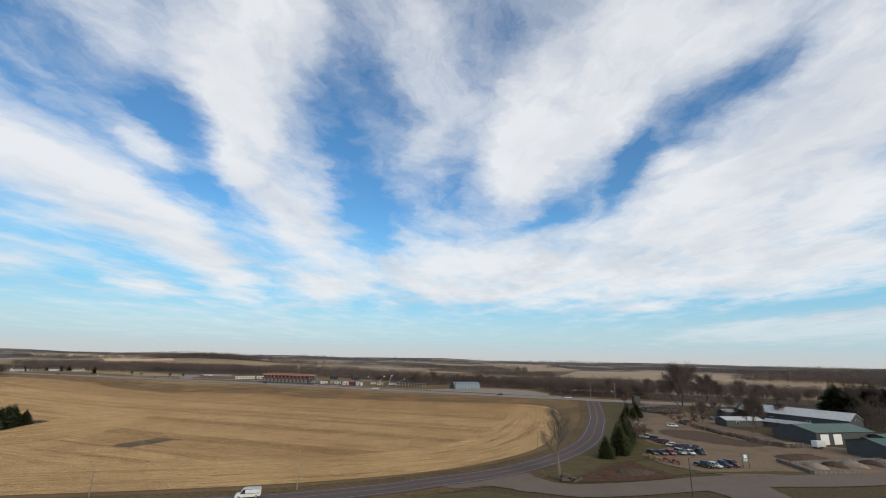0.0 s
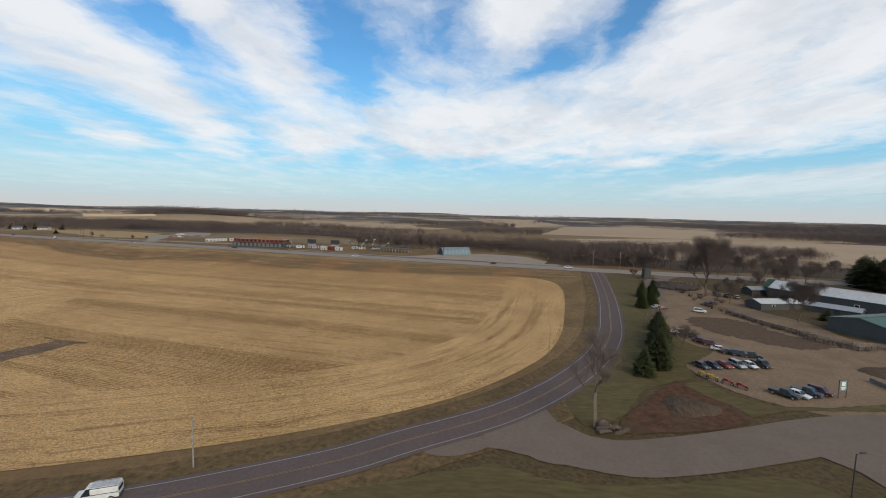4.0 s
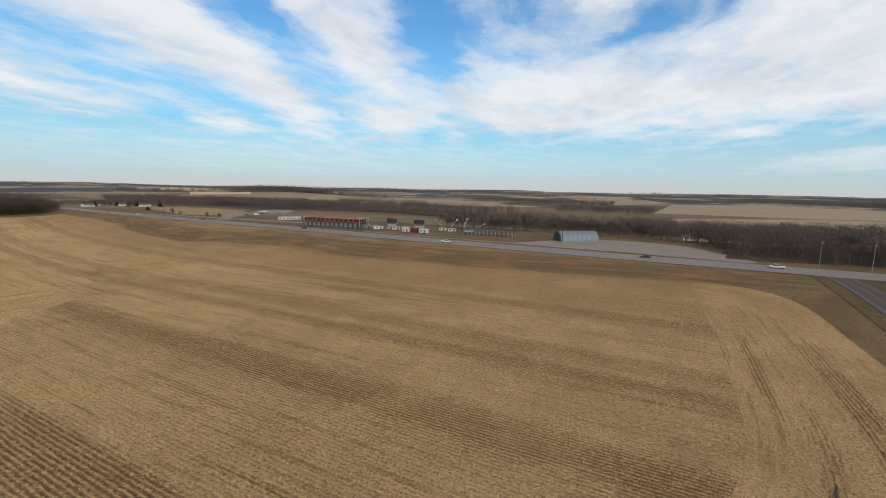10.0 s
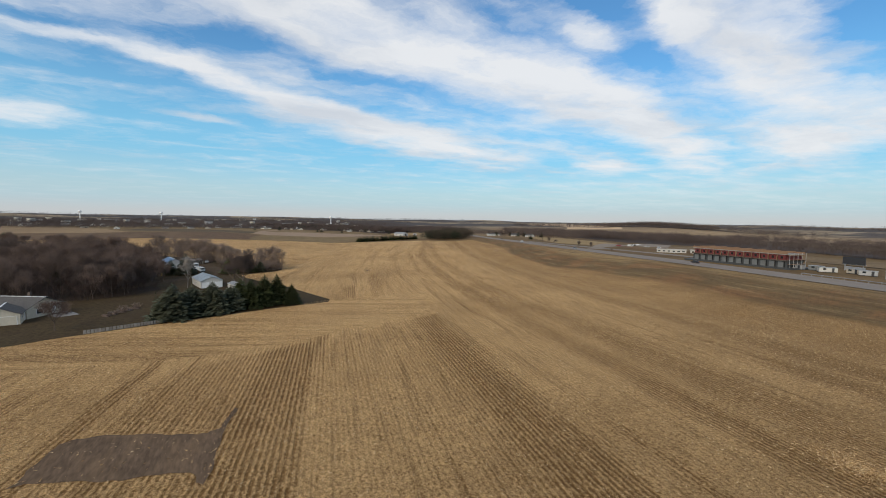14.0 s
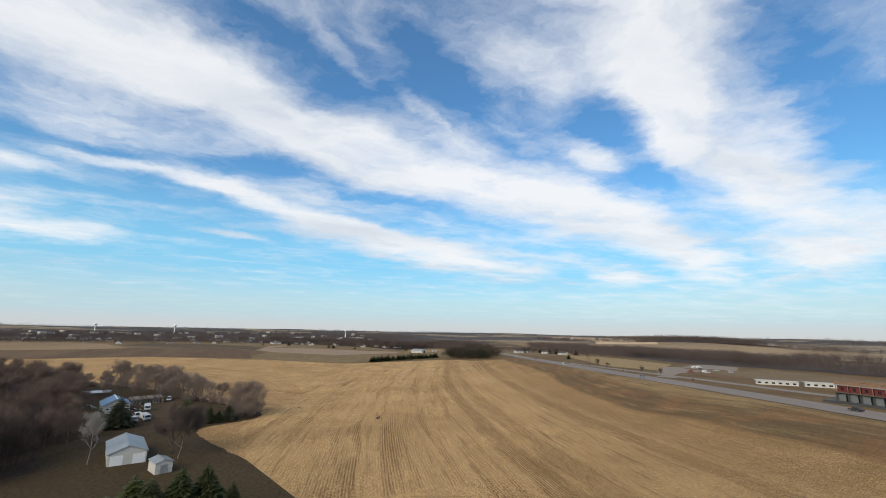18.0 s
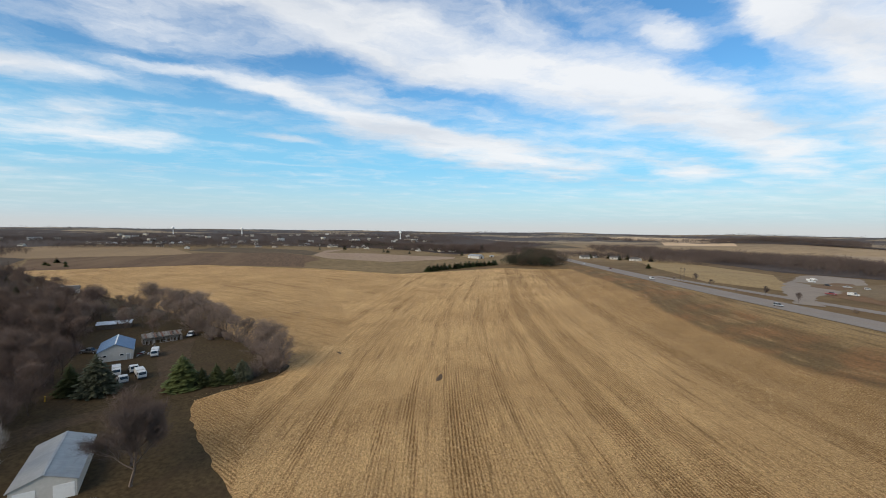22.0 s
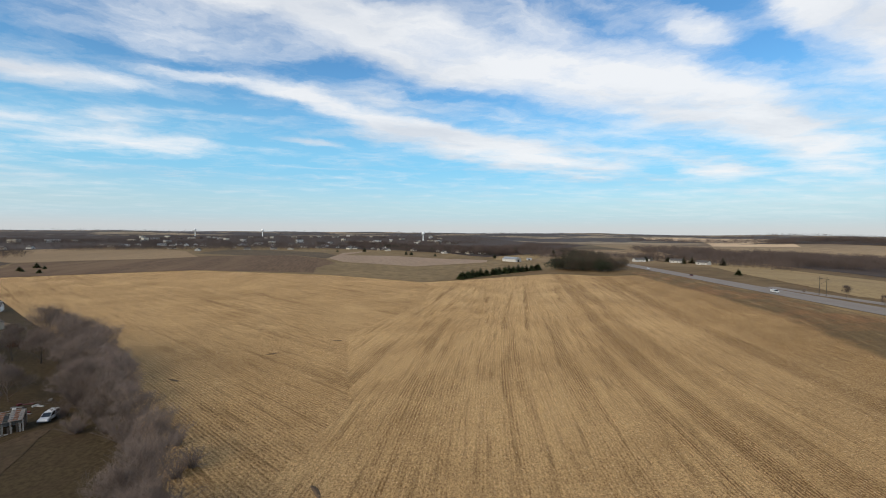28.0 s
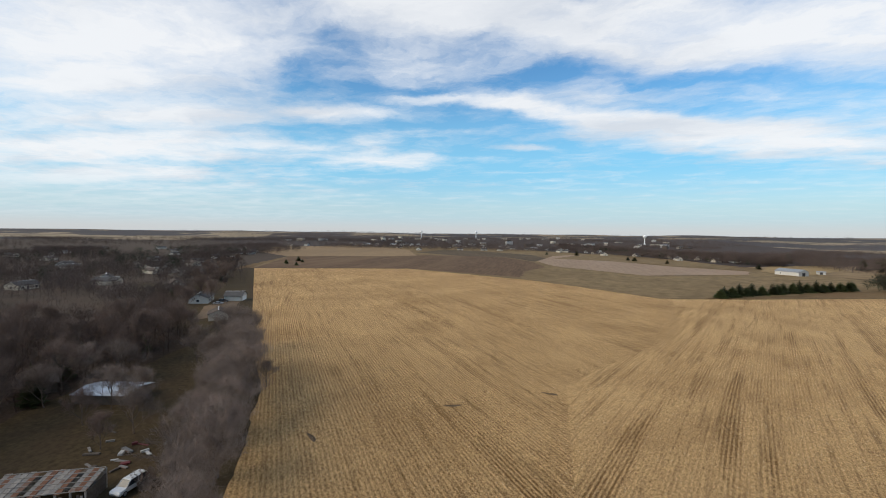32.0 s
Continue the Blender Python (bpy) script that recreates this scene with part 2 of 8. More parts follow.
def stuff(name, color, rough=0.8, var=0.25, scale=1.5, big_scale=0.08, bump=0.15, metal=0.0, tint=None, rand=0.0, stretch=(1, 1, 1)):
    """A surface of one main colour: fine grain, larger stains towards tint, relief, and a spread from object to object."""
    m, t, b = shader(name)
    co = t.nodes.new("ShaderNodeTexCoord").outputs["Object"]
    v = mapping(t, co, scale=stretch)
    n1 = noise_tex(t, v, scale, 6, 0.6)
    n2 = noise_tex(t, v, scale * big_scale * 4, 4, 0.55, 0.3)
    dark = tuple(c * (1 - var) for c in color)
    light = tuple(min(c * (1 + var), 0.95) for c in color)
    col = mixc(t, ramp(t, n1, [(0.3, 0.0), (0.7, 1.0)]), dark, light)
    tint = tint or tuple(c * (1 - 0.8 * var) for c in color)
    col = mixc(t, ramp(t, n2, [(0.45, 0.0), (0.75, 0.7)]), col, tint)
    if rand:
        info = t.nodes.new("ShaderNodeObjectInfo")
        hsv = t.nodes.new("ShaderNodeHueSaturation")
        t.links.new(wmath(t, "MULTIPLY_ADD", info.outputs["Random"], 2 * rand, 1 - rand), hsv.inputs["Value"])
        t.links.new(col, hsv.inputs["Color"])
        col = hsv.outputs[0]
    t.links.new(col, b.inputs["Base Color"])
    b.inputs["Roughness"].default_value, b.inputs["Metallic"].default_value = rough, metal
    if rough >= 0.85:
        b.inputs["Specular IOR Level"].default_value = 0.12
    if bump:
        bn = t.nodes.new("ShaderNodeBump")
        bn.inputs["Strength"].default_value, bn.inputs["Distance"].default_value = min(bump * 3, 1), bump
        t.links.new(n1, bn.inputs["Height"]), t.links.new(bn.outputs[0], b.inputs["Normal"])
    return m


def bank_colour(t, co, d):
    """Roadside grass: matted dark and rusty in the swale, dry and golden up by the carriageway; d is the distance from the crop."""
    g1, g2, g3 = noise_tex(t, co, 1.1, 6, 0.7), noise_tex(t, co, 0.045, 5, 0.62), noise_tex(t, mapping(t, co, loc=(40, 9, 0)), 0.02, 4, 0.6)
    low = mixc(t, ramp(t, g2, [(0.42, 0.0), (0.56, 1.0)]), (0.275, 0.140, 0.058), (0.185, 0.120, 0.054))
    high = mixc(t, ramp(t, g3, [(0.40, 0.0), (0.62, 1.0)]), (0.400, 0.258, 0.112), (0.280, 0.172, 0.074))
    wavy = wmath(t, "ADD", d, wmath(t, "MULTIPLY_ADD", g2, 30.0, -15.0))
    col = mixc(t, wmath(t, "MULTIPLY_ADD", wavy, 1 / 12, -24 / 12, clamp=True), low, high)
    xy, cv = t.nodes.new("ShaderNodeSeparateXYZ"), t.nodes.new("ShaderNodeCombineXYZ")
    t.links.new(co, xy.inputs[0])
    t.links.new(wmath(t, "MULTIPLY", d, 0.22), cv.inputs[0]), t.links.new(wmath(t, "MULTIPLY", xy.outputs[0], 0.03), cv.inputs[1])
    swath = noise_tex(t, cv.outputs[0], 1.0, 6, 0.7)
    col = mixc(t, ramp(t, swath, [(0.50, 0.0), (0.62, 0.75)]), col, (0.150, 0.092, 0.040))
    col = mixc(t, ramp(t, swath, [(0.34, 0.6), (0.46, 0.0)]), col, (0.430, 0.280, 0.125))
    return mixc(t, ramp(t, g1, [(0.36, 0.55), (0.56, 0.0)]), col, (0.090, 0.060, 0.027))


def stubble_material(name, pale, dark, soil):
    """Cut maize: straw litter all over, and passes where rows 0.76 m apart stand clear, along the mesh's own row coordinate."""
    m, t, b = shader(name)
    co = t.nodes.new("ShaderNodeTexCoord").outputs["Object"]
    at = t.nodes.new("ShaderNodeAttribute")
    at.attribute_name = "row"
    rs = t.nodes.new("ShaderNodeSeparateXYZ")
    t.links.new(at.outputs["Vector"], rs.inputs[0])
    rowc, along, bank = rs.outputs
    slow = wmath(t, "MULTIPLY_ADD", noise_tex(t, co, 0.03, 4, 0.6), 5.0, -2.5)
    r2 = wmath(t, "ADD", rowc, slow)
    # passes that the combine left barer than the rest, by row
    r3 = wmath(t, "ADD", rowc, wmath(t, "MULTIPLY_ADD", noise_tex(t, co, 0.05, 3, 0.5), 1.6, -0.8))
    known = ramp(t, wmath(t, "MULTIPLY", r3, 1 / 320), [(p / 320, v) for p, v in ((122, 0.0), (128, 0.45), (139, 0.55), (140.5, 1.0), (149.2, 1.0), (150.2, 0.12), (158, 0.18), (171, 0.20), (176, 0.5), (178, 1.0), (183, 1.0), (185, 0.45), (188, 0.08), (204, 0.08), (207, 0.75), (211, 0.75), (213, 0.08), (219, 0.6), (223, 0.6), (225, 0.1), (250, 0.1), (254, 0.75), (260, 0.7), (262, 0.15), (272, 0.5), (282, 0.3))])
    # the clear passes of the headland stop at a slanting turning line
    xs = t.nodes.new("ShaderNodeSeparateXYZ")
    t.links.new(co, xs.inputs[0])
    turn_line = wmath(t, "ADD", xs.outputs[0], wmath(t, "MULTIPLY_ADD", r3, 0.42, 102.5))
    before = wmath(t, "MULTIPLY_ADD", turn_line, 0.5, 0.5, clamp=True)
    beyond = wmath(t, "MULTIPLY_ADD", r3, 0.5, -95.0, clamp=True)
    known = wmath(t, "MULTIPLY", known, wmath(t, "MAXIMUM", before, wmath(t, "MAXIMUM", beyond, 0.15)))
    cv = t.nodes.new("ShaderNodeCombineXYZ")
    t.links.new(wmath(t, "MULTIPLY", r2, 0.17), cv.inputs[0]), t.links.new(wmath(t, "MULTIPLY", along, 0.0065), cv.inputs[1])
    streak = ramp(t, noise_tex(t, cv.outputs[0], 1.0, 4, 0.62), [(0.50, 0.0), (0.64, 0.95)])
    fade = ramp(t, noise_tex(t, co, 0.016, 4, 0.62), [(0.34, 0.30), (0.58, 1.0)])
    band = wmath(t, "MAXIMUM", wmath(t, "MULTIPLY", streak, fade), known)
    wob = wmath(t, "ADD", rowc, wmath(t, "MULTIPLY", noise_tex(t, co, 0.9, 4, 0.65), 0.62))
    stripe = ramp(t, wmath(t, "MULTIPLY_ADD", wmath(t, "SINE", wmath(t, "MULTIPLY", wob, 2 * math.pi / 0.76)), 0.5, 0.5), [(0.2, 0.0), (0.8, 1.0)])
    stripe = wmath(t, "MULTIPLY", stripe, ramp(t, noise_tex(t, co, 0.9, 4, 0.7), [(0.38, 0.25), (0.56, 1.0)]))
    flecks = noise_tex(t, co, 2.3, 6, 0.85)
    litter = noise_tex(t, co, 6.5, 4, 0.8)
    patches = noise_tex(t, co, 0.03, 5, 0.62)
    clumps = ramp(t, noise_tex(t, mapping(t, co, loc=(13, 7, 0)), 2.0, 4, 0.8), [(0.48, 0.0), (0.52, 1.0)])
    f = wmath(t, "ADD", wmath(t, "MULTIPLY", ramp(t, flecks, [(0.455, 0.0), (0.51, 1.0)]), 0.46), wmath(t, "MULTIPLY", ramp(t, litter, [(0.435, 0.0), (0.53, 1.0)]), 0.44))
    f = wmath(t, "ADD", f, wmath(t, "MULTIPLY", clumps, 0.32))
    lay = ramp(t, noise_tex(t, co, 0.022, 4, 0.6), [(0.40, 0.06), (0.66, 0.20)])
    cut = wmath(t, "MULTIPLY", stripe, wmath(t, "MULTIPLY_ADD", band, 0.95, lay))
    f = wmath(t, "SUBTRACT", f, wmath(t, "ADD", cut, wmath(t, "MULTIPLY", band, 0.22)), clamp=True)
    col = mixc(t, f, dark, pale)
    cv2 = t.nodes.new("ShaderNodeCombineXYZ")
    t.links.new(rowc, cv2.inputs[0]), t.links.new(wmath(t, "MULTIPLY", along, 0.05), cv2.inputs[1])
    tracks = noise_tex(t, cv2.outputs[0], 0.7, 4, 0.7)
    col = mixc(t, wmath(t, "MULTIPLY", ramp(t, tracks, [(0.52, 0.0), (0.66, 1.0)]), 0.62), col, soil)
    col = mixc(t, wmath(t, "MULTIPLY", ramp(t, patches, [(0.48, 0.0), (0.70, 1.0)]), 0.45), col, tuple(0.62 * (p + q) for p, q in zip(dark, soil)))
    col = mixc(t, wmath(t, "MULTIPLY", ramp(t, patches, [(0.28, 1.0), (0.46, 0.0)]), 0.25), col, tuple(1.05 * p for p in pale))
    bare = ramp(t, noise_tex(t, co, 2.3, 4, 0.7), [(0.60, 0.0), (0.68, 0.6)])
    col = mixc(t, bare, col, tuple(0.7 * p for p in dark))
    # a broad patch in the east, browner and darker than the rest of the stubble
    off = wmath(t, "MULTIPLY_ADD", xs.outputs[0], 1 / 115, 55 / 115)
    off2 = wmath(t, "ADD", wmath(t, "MULTIPLY_ADD", xs.outputs[1], 1 / 72, -212 / 72), wmath(t, "MULTIPLY", off, 0.33))
    thin = wmath(t, "SUBTRACT", 1.5, wmath(t, "SQRT", wmath(t, "ADD", wmath(t, "MULTIPLY", off, off), wmath(t, "MULTIPLY", off2, off2))), clamp=True)
    thin = wmath(t, "MULTIPLY", thin, wmath(t, "MULTIPLY_ADD", noise_tex(t, co, 0.06, 5, 0.6), 1.2, -0.12))
    col = mixc(t, wmath(t, "MULTIPLY", thin, 0.85), col, mixc(t, f, tuple(0.9 * p for p in dark), tuple(0.56 * p for p in pale)))
    # poorer, weedier crop on the last metres, then the grass of the highway's bank
    poor = wmath(t, "MULTIPLY", wmath(t, "MULTIPLY_ADD", bank, 1 / 55, 1.1, clamp=True), ramp(t, noise_tex(t, co, 0.05, 5, 0.65), [(0.34, 0.35), (0.56, 1.0)]))
    col = mixc(t, wmath(t, "MULTIPLY", poor, 0.85), col, mixc(t, f, tuple(1.0 * p for p in dark), tuple(0.50 * p for p in pale)))
    # loose chaff lying on top, and gaps between it
    chaff = noise_tex(t, mapping(t, co, loc=(3, 21, 0)), 3.0, 5, 0.85)
    col = mixc(t, ramp(t, chaff, [(0.55, 0.0), (0.60, 0.55)]), col, mixc(t, wmath(t, "MAXIMUM", thin, poor), tuple(1.12 * p for p in pale), tuple(0.72 * p for p in pale)))
    col = mixc(t, ramp(t, chaff, [(0.40, 0.55), (0.45, 0.0)]), col, dark)
    edge = wmath(t, "ADD", bank, wmath(t, "ADD", wmath(t, "MULTIPLY_ADD", noise_tex(t, co, 0.12, 5, 0.65), 5.0, -2.5), wmath(t, "MULTIPLY_ADD", flecks, 7.0, -3.5)))
    col = mixc(t, wmath(t, "MULTIPLY_ADD", edge, 1 / 4.0, 0.5, clamp=True), col, bank_colour(t, co, bank))
    t.links.new(col, b.inputs["Base Color"])
    b.inputs["Roughness"].default_value, b.inputs["Specular IOR Level"].default_value = 0.9, 0.15
    bn = t.nodes.new("ShaderNodeBump")
    bn.inputs["Strength"].default_value, bn.inputs["Distance"].default_value = 1.0, 0.3
    hgt = wmath(t, "SUBTRACT", wmath(t, "ADD", flecks, wmath(t, "MULTIPLY", litter, 0.5)), wmath(t, "MULTIPLY", cut, 0.6))
    t.links.new(hgt, bn.inputs["Height"]), t.links.new(bn.outputs[0], b.inputs["Normal"])
    return m


def land_material():
    """Open country: dry grass near by, a patchwork of harvested, ploughed and grassy fields far off."""
    m, t, b = shader("open_land")
    co = t.nodes.new("ShaderNodeTexCoord").outputs["Object"]
    g1, g2, g3 = noise_tex(t, co, 0.9, 6, 0.65), noise_tex(t, co, 0.05, 5, 0.6), noise_tex(t, co, 0.012, 4, 0.55)
    grass = mixc(t, ramp(t, g1, [(0.3, 0.0), (0.7, 1.0)]), (0.125, 0.080, 0.037), (0.250, 0.163, 0.077))
    grass = mixc(t, ramp(t, g2, [(0.40, 0.0), (0.62, 0.85)]), grass, (0.128, 0.082, 0.039))
    grass = mixc(t, ramp(t, g3, [(0.50, 0.0), (0.66, 0.75)]), grass, (0.175, 0.100, 0.048))
    vor = t.nodes.new("ShaderNodeTexVoronoi")
    vor.distance, vor.inputs["Scale"].default_value, vor.inputs["Randomness"].default_value = "CHEBYCHEV", 0.0024, 0.8
    t.links.new(mapping(t, co, scale=(1, 1, 0.0), rot=(0, 0, 0.35)), vor.inputs["Vector"])
    cs = t.nodes.new("ShaderNodeSeparateXYZ")
    t.links.new(vor.outputs["Color"], cs.inputs[0])
    far = ramp(t, cs.outputs[0], [(0.0, (0.105, 0.078, 0.046)), (0.25, (0.30, 0.20, 0.105)), (0.45, (0.15, 0.10, 0.060)), (0.65, (0.40, 0.28, 0.155)), (0.85, (0.20, 0.135, 0.072))], "CONSTANT")
    far = mixc(t, ramp(t, g2, [(0.35, 0.0), (0.7, 0.5)]), far, (0.165, 0.110, 0.064))
    pos = t.nodes.new("ShaderNodeVectorMath")
    pos.operation = "DISTANCE"
    pos.inputs[1].default_value = (-200, 130, 0)
    t.links.new(co, pos.inputs[0])
    w = wmath(t, "MULTIPLY_ADD", pos.outputs["Value"], 1 / 260, -620 / 260, clamp=True)
    col = mixc(t, w, grass, far)
    woods = ramp(t, noise_tex(t, co, 0.0016, 6, 0.6), [(0.44, (0.085, 0.074, 0.070)), (0.52, (0.105, 0.086, 0.074)), (0.55, (0.36, 0.275, 0.175)), (0.64, (0.21, 0.16, 0.10))])
    col = mixc(t, wmath(t, "MULTIPLY_ADD", pos.outputs["Value"], 1 / 700, -1300 / 700, clamp=True), col, woods)
    t.links.new(col, b.inputs["Base Color"])
    b.inputs["Roughness"].default_value, b.inputs["Specular IOR Level"].default_value = 0.95, 0.1
    bn = t.nodes.new("ShaderNodeBump")
    bn.inputs["Strength"].default_value, bn.inputs["Distance"].default_value = 0.6, 0.25
    t.links.new(g1, bn.inputs["Height"]), t.links.new(bn.outputs[0], b.inputs["Normal"])
    return m


STUBBLE = stubble_material("maize_stubble", (0.77, 0.488, 0.216), (0.184, 0.091, 0.027), (0.155, 0.079, 0.024))
LAND = land_material()
DRY_GRASS = stuff("dry_grass", (0.128, 0.083, 0.038), 0.95, 0.45, 0.9, 0.02, 0.2, tint=(0.072, 0.051, 0.025))
LAWN = stuff("winter_lawn", (0.066, 0.045, 0.021), 0.95, 0.4, 1.2, 0.03, 0.1, tint=(0.058, 0.036, 0.020))
ASPHALT = stuff("worn_asphalt", (0.112, 0.083, 0.074), 0.9, 0.16, 2.0, 0.03, 0.02, tint=(0.094, 0.071, 0.064))
HIGHWAY = stuff("grey_highway_concrete", (0.265, 0.222, 0.185), 0.9, 0.12, 1.5, 0.02, 0.02, tint=(0.225, 0.188, 0.157))
PALE_GRAVEL = stuff("pale_gravel", (0.28, 0.225, 0.175), 0.95, 0.18, 1.6, 0.02, 0.05, tint=(0.22, 0.175, 0.132))
VALLEY = stuff("pale_valley_stubble", (0.36, 0.260, 0.165), 0.95, 0.15, 0.3, 0.01, 0.1, tint=(0.28, 0.195, 0.115), stretch=(0.15, 1, 1))
MEADOW = stuff("dun_meadow", (0.200, 0.138, 0.074), 0.95, 0.3, 0.3, 0.02, 0.2, tint=(0.145, 0.098, 0.052))
YARD_GRASS = stuff("rough_yard_grass", (0.086, 0.060, 0.029), 0.95, 0.4, 1.2, 0.03, 0.1, tint=(0.070, 0.052, 0.024))
MOWN = stuff("mown_green_lawn", (0.100, 0.079, 0.033), 0.95, 0.3, 1.2, 0.03, 0.1, tint=(0.088, 0.060, 0.030), stretch=(0.25, 1, 1))
GRAVEL = stuff("compacted_gravel", (0.205, 0.140, 0.086), 0.95, 0.22, 1.6, 0.02, 0.06, tint=(0.128, 0.086, 0.053))
SIDE = stuff("dusty_side_road", (0.162, 0.122, 0.094), 0.92, 0.10, 1.5, 0.02, 0.004, tint=(0.132, 0.098, 0.074))
SOIL = stuff("bare_soil", (0.098, 0.063, 0.041), 0.95, 0.3, 1.0, 0.04, 0.15, tint=(0.098, 0.063, 0.040))
TRACK = stuff("trodden_farm_earth", (0.084, 0.055, 0.031), 0.95, 0.35, 1.0, 0.04, 0.15, tint=(0.060, 0.043, 0.022))
RED_SOIL = stuff("red_brown_soil", (0.086, 0.044, 0.024), 0.95, 0.4, 0.7, 0.06, 0.2, tint=(0.080, 0.052, 0.028))
ORANGE_SOIL = stuff("orange_tan_soil", (0.200, 0.112, 0.056), 0.95, 0.25, 1.0, 0.04, 0.2, tint=(0.150, 0.085, 0.045))
BLACK_SOIL = stuff("dark_field_soil", (0.130, 0.086, 0.054), 0.95, 0.4, 1.6, 0.06, 0.1, tint=(0.215, 0.138, 0.078), stretch=(0.35, 1.4, 1))
PLOUGHED = stuff("ploughed_soil", (0.135, 0.082, 0.046), 0.95, 0.25, 0.4, 0.02, 0.1, tint=(0.215, 0.135, 0.072), stretch=(0.1, 1, 1))
WHITE_LINE = stuff("white_road_paint", (0.25, 0.215, 0.19), 0.7, 0.2, 3.0, 0.05, 0.0)
YELLOW_LINE = stuff("faded_yellow_paint", (0.24, 0.145, 0.055), 0.7, 0.25, 3.0, 0.05, 0.0)
RUST_TWIGS = stuff("rust_brown_twigs", (0.100, 0.058, 0.044), 0.95, 0.3, 0.8, 0.05, 0.0, rand=0.25)
BARK = stuff("grey_brown_bark", (0.115, 0.088, 0.070), 0.9, 0.3, 6.0, 0.05, 0.02, rand=0.2)
HEDGE_TWIGS = stuff("pale_grey_twigs", (0.225, 0.170, 0.138), 0.9, 0.25, 0.6, 0.05, 0.0, rand=0.25)
TWIGS = stuff("bare_twigs", (0.150, 0.105, 0.084), 0.9, 0.25, 0.6, 0.05, 0.0, rand=0.25)
PALE_BARK = stuff("pale_birch_bark", (0.32, 0.285, 0.25), 0.85, 0.3, 4.0, 0.05, 0.01)
SPRUCE = stuff("spruce_needles", (0.050, 0.058, 0.021), 0.85, 0.5, 2.5, 0.05, 0.0, tint=(0.062, 0.066, 0.030), rand=0.25)
BLUE_SPRUCE = stuff("blue_spruce_needles", (0.110, 0.115, 0.072), 0.85, 0.5, 2.5, 0.05, 0.0, tint=(0.075, 0.082, 0.048), rand=0.2)
GREEN_PINE = stuff("bright_pine_needles", (0.085, 0.100, 0.034), 0.85, 0.5, 2.5, 0.05, 0.0, rand=0.2)


from mathutils.geometry import tessellate_polygon

# ---------- the lie of the land ----------
FA, FB, FC, FE = 1.820, 0.00910, -0.00392, 1.516



def sstep(a, b, x):
    k = np.clip((x - a) / (b - a), 0.0, 1.0)
    return k * k * (3 - 2 * k)


def highway_y(x):
    """Near edge of the highway; past the straight parts it runs on along its tangent."""
    u = np.clip(x, -560.0, 130.0)
    return 300.5 - 0.1995 * u + 1.714e-4 * u * u + (x - u) * (-0.1995 + 3.428e-4 * u)


def crop_edge(x):
    """Where the stubble meets the grass of the highway's bank."""
    off = np.interp(x, (-620, -460, -410, -357, -300, -265, -237, -190, -131, -69, 8, 60), (-29, -31, -36, -48, -53, -55, -47, -42, -45, -41, -33, -27))
    return float(highway_y(x) + off)


def highway_z(x):
    return 6.3 - 7.0 * sstep(-150, -800, x)


def height(x, y):
    """Ground level: a gently tilted field, the yard's terrace, the highway's bank, a valley beyond and far hills."""
    x, y = np.asarray(x, float), np.asarray(y, float)
    xf, yf = np.clip(x, -560, 160), np.clip(y, -150, 420)
    z = FA + FB * xf + FC * yf
    z = z + FE * sstep(15, 85, x) * sstep(20, 130, y)
    d = y - highway_y(x)
    z = z + (highway_z(x) - z) * sstep(-75, -6, d) * sstep(-950, -700, x)
    drop = sstep(85, 230, d)
    beyond = sstep(-6, 0, d) * sstep(-950, -700, x)
    z = z * (1 - beyond) + beyond * (highway_z(x) + 0.7 * sstep(10, 60, d) * sstep(-120, -40, x))
    z = z * (1 - drop) - 4.0 * drop
    r = np.hypot(x + 150, y - 150)
    w = sstep(450, 1100, r)
    z = z * (1 - w) + w * (-5.0)
    far = sstep(1200, 4300, r)
    roll = np.sin(x / 610 + 1.3 * np.sin(y / 840)) * np.sin(y / 530 + 0.6) + 0.6 * np.sin(x / 290 + y / 350 + 2)
    skyline = 9 * np.sin(x / 390 + 0.7) * np.sin(y / 470 + 1.1) + 4 * np.sin(x / 173 + y / 211)
    hill = 20 * np.exp(-(((x + 1070) / 260) ** 2 + ((y - 1530) / 200) ** 2))
    return z + hill + far * (21 + skyline) + sstep(900, 2500, r) * 5 * roll

def level(x, y):
    return float(height(x, y))


def on_ground(x, y, turn=0.0, sink=0.0):
    return pose(x, y, level(x, y) - sink, 0, 0, turn)


# ---------- mesh helpers ----------
def mesh_of(bm, name):
    me = bpy.data.meshes.new(name)
    bm.to_mesh(me)
    bm.free()
    return me


def part(name, bm, material, parent, label=""):
    """Links a bmesh (or mesh) as one mesh object under a thing or under a part."""
    me = mesh_of(bm, name) if isinstance(bm, bmesh.types.BMesh) else bm
    if not me.materials:
        me.materials.append(material)
    ob = new(name, me)
    ob.parent = parent
    return tagged(ob, label)


def empty(name, m, label, category, group="", kind=""):
    ob = new(name)
    ob.empty_display_size = 0.3
    ob.matrix_basis = m
    return tagged(ob, label, category, group, kind)


def box(bm, sx, sy, sz, x=0.0, y=0.0, z=0.0, bevel=0.0, turn=0.0, tilt=None):
    """A box of that size with its foot's middle at x, y, z."""
    m = pose(x, y, z + sz / 2, 0, 0, turn)
    if tilt is not None:
        m = m @ tilt
    r = bmesh.ops.create_cube(bm, size=1.0, matrix=m @ Matrix.Diagonal((sx, sy, sz, 1)))
    if bevel:
        es = {e for v in r["verts"] for e in v.link_edges}
        bmesh.ops.bevel(bm, geom=list(es), offset=bevel, segments=1, affect="EDGES")
    return bm


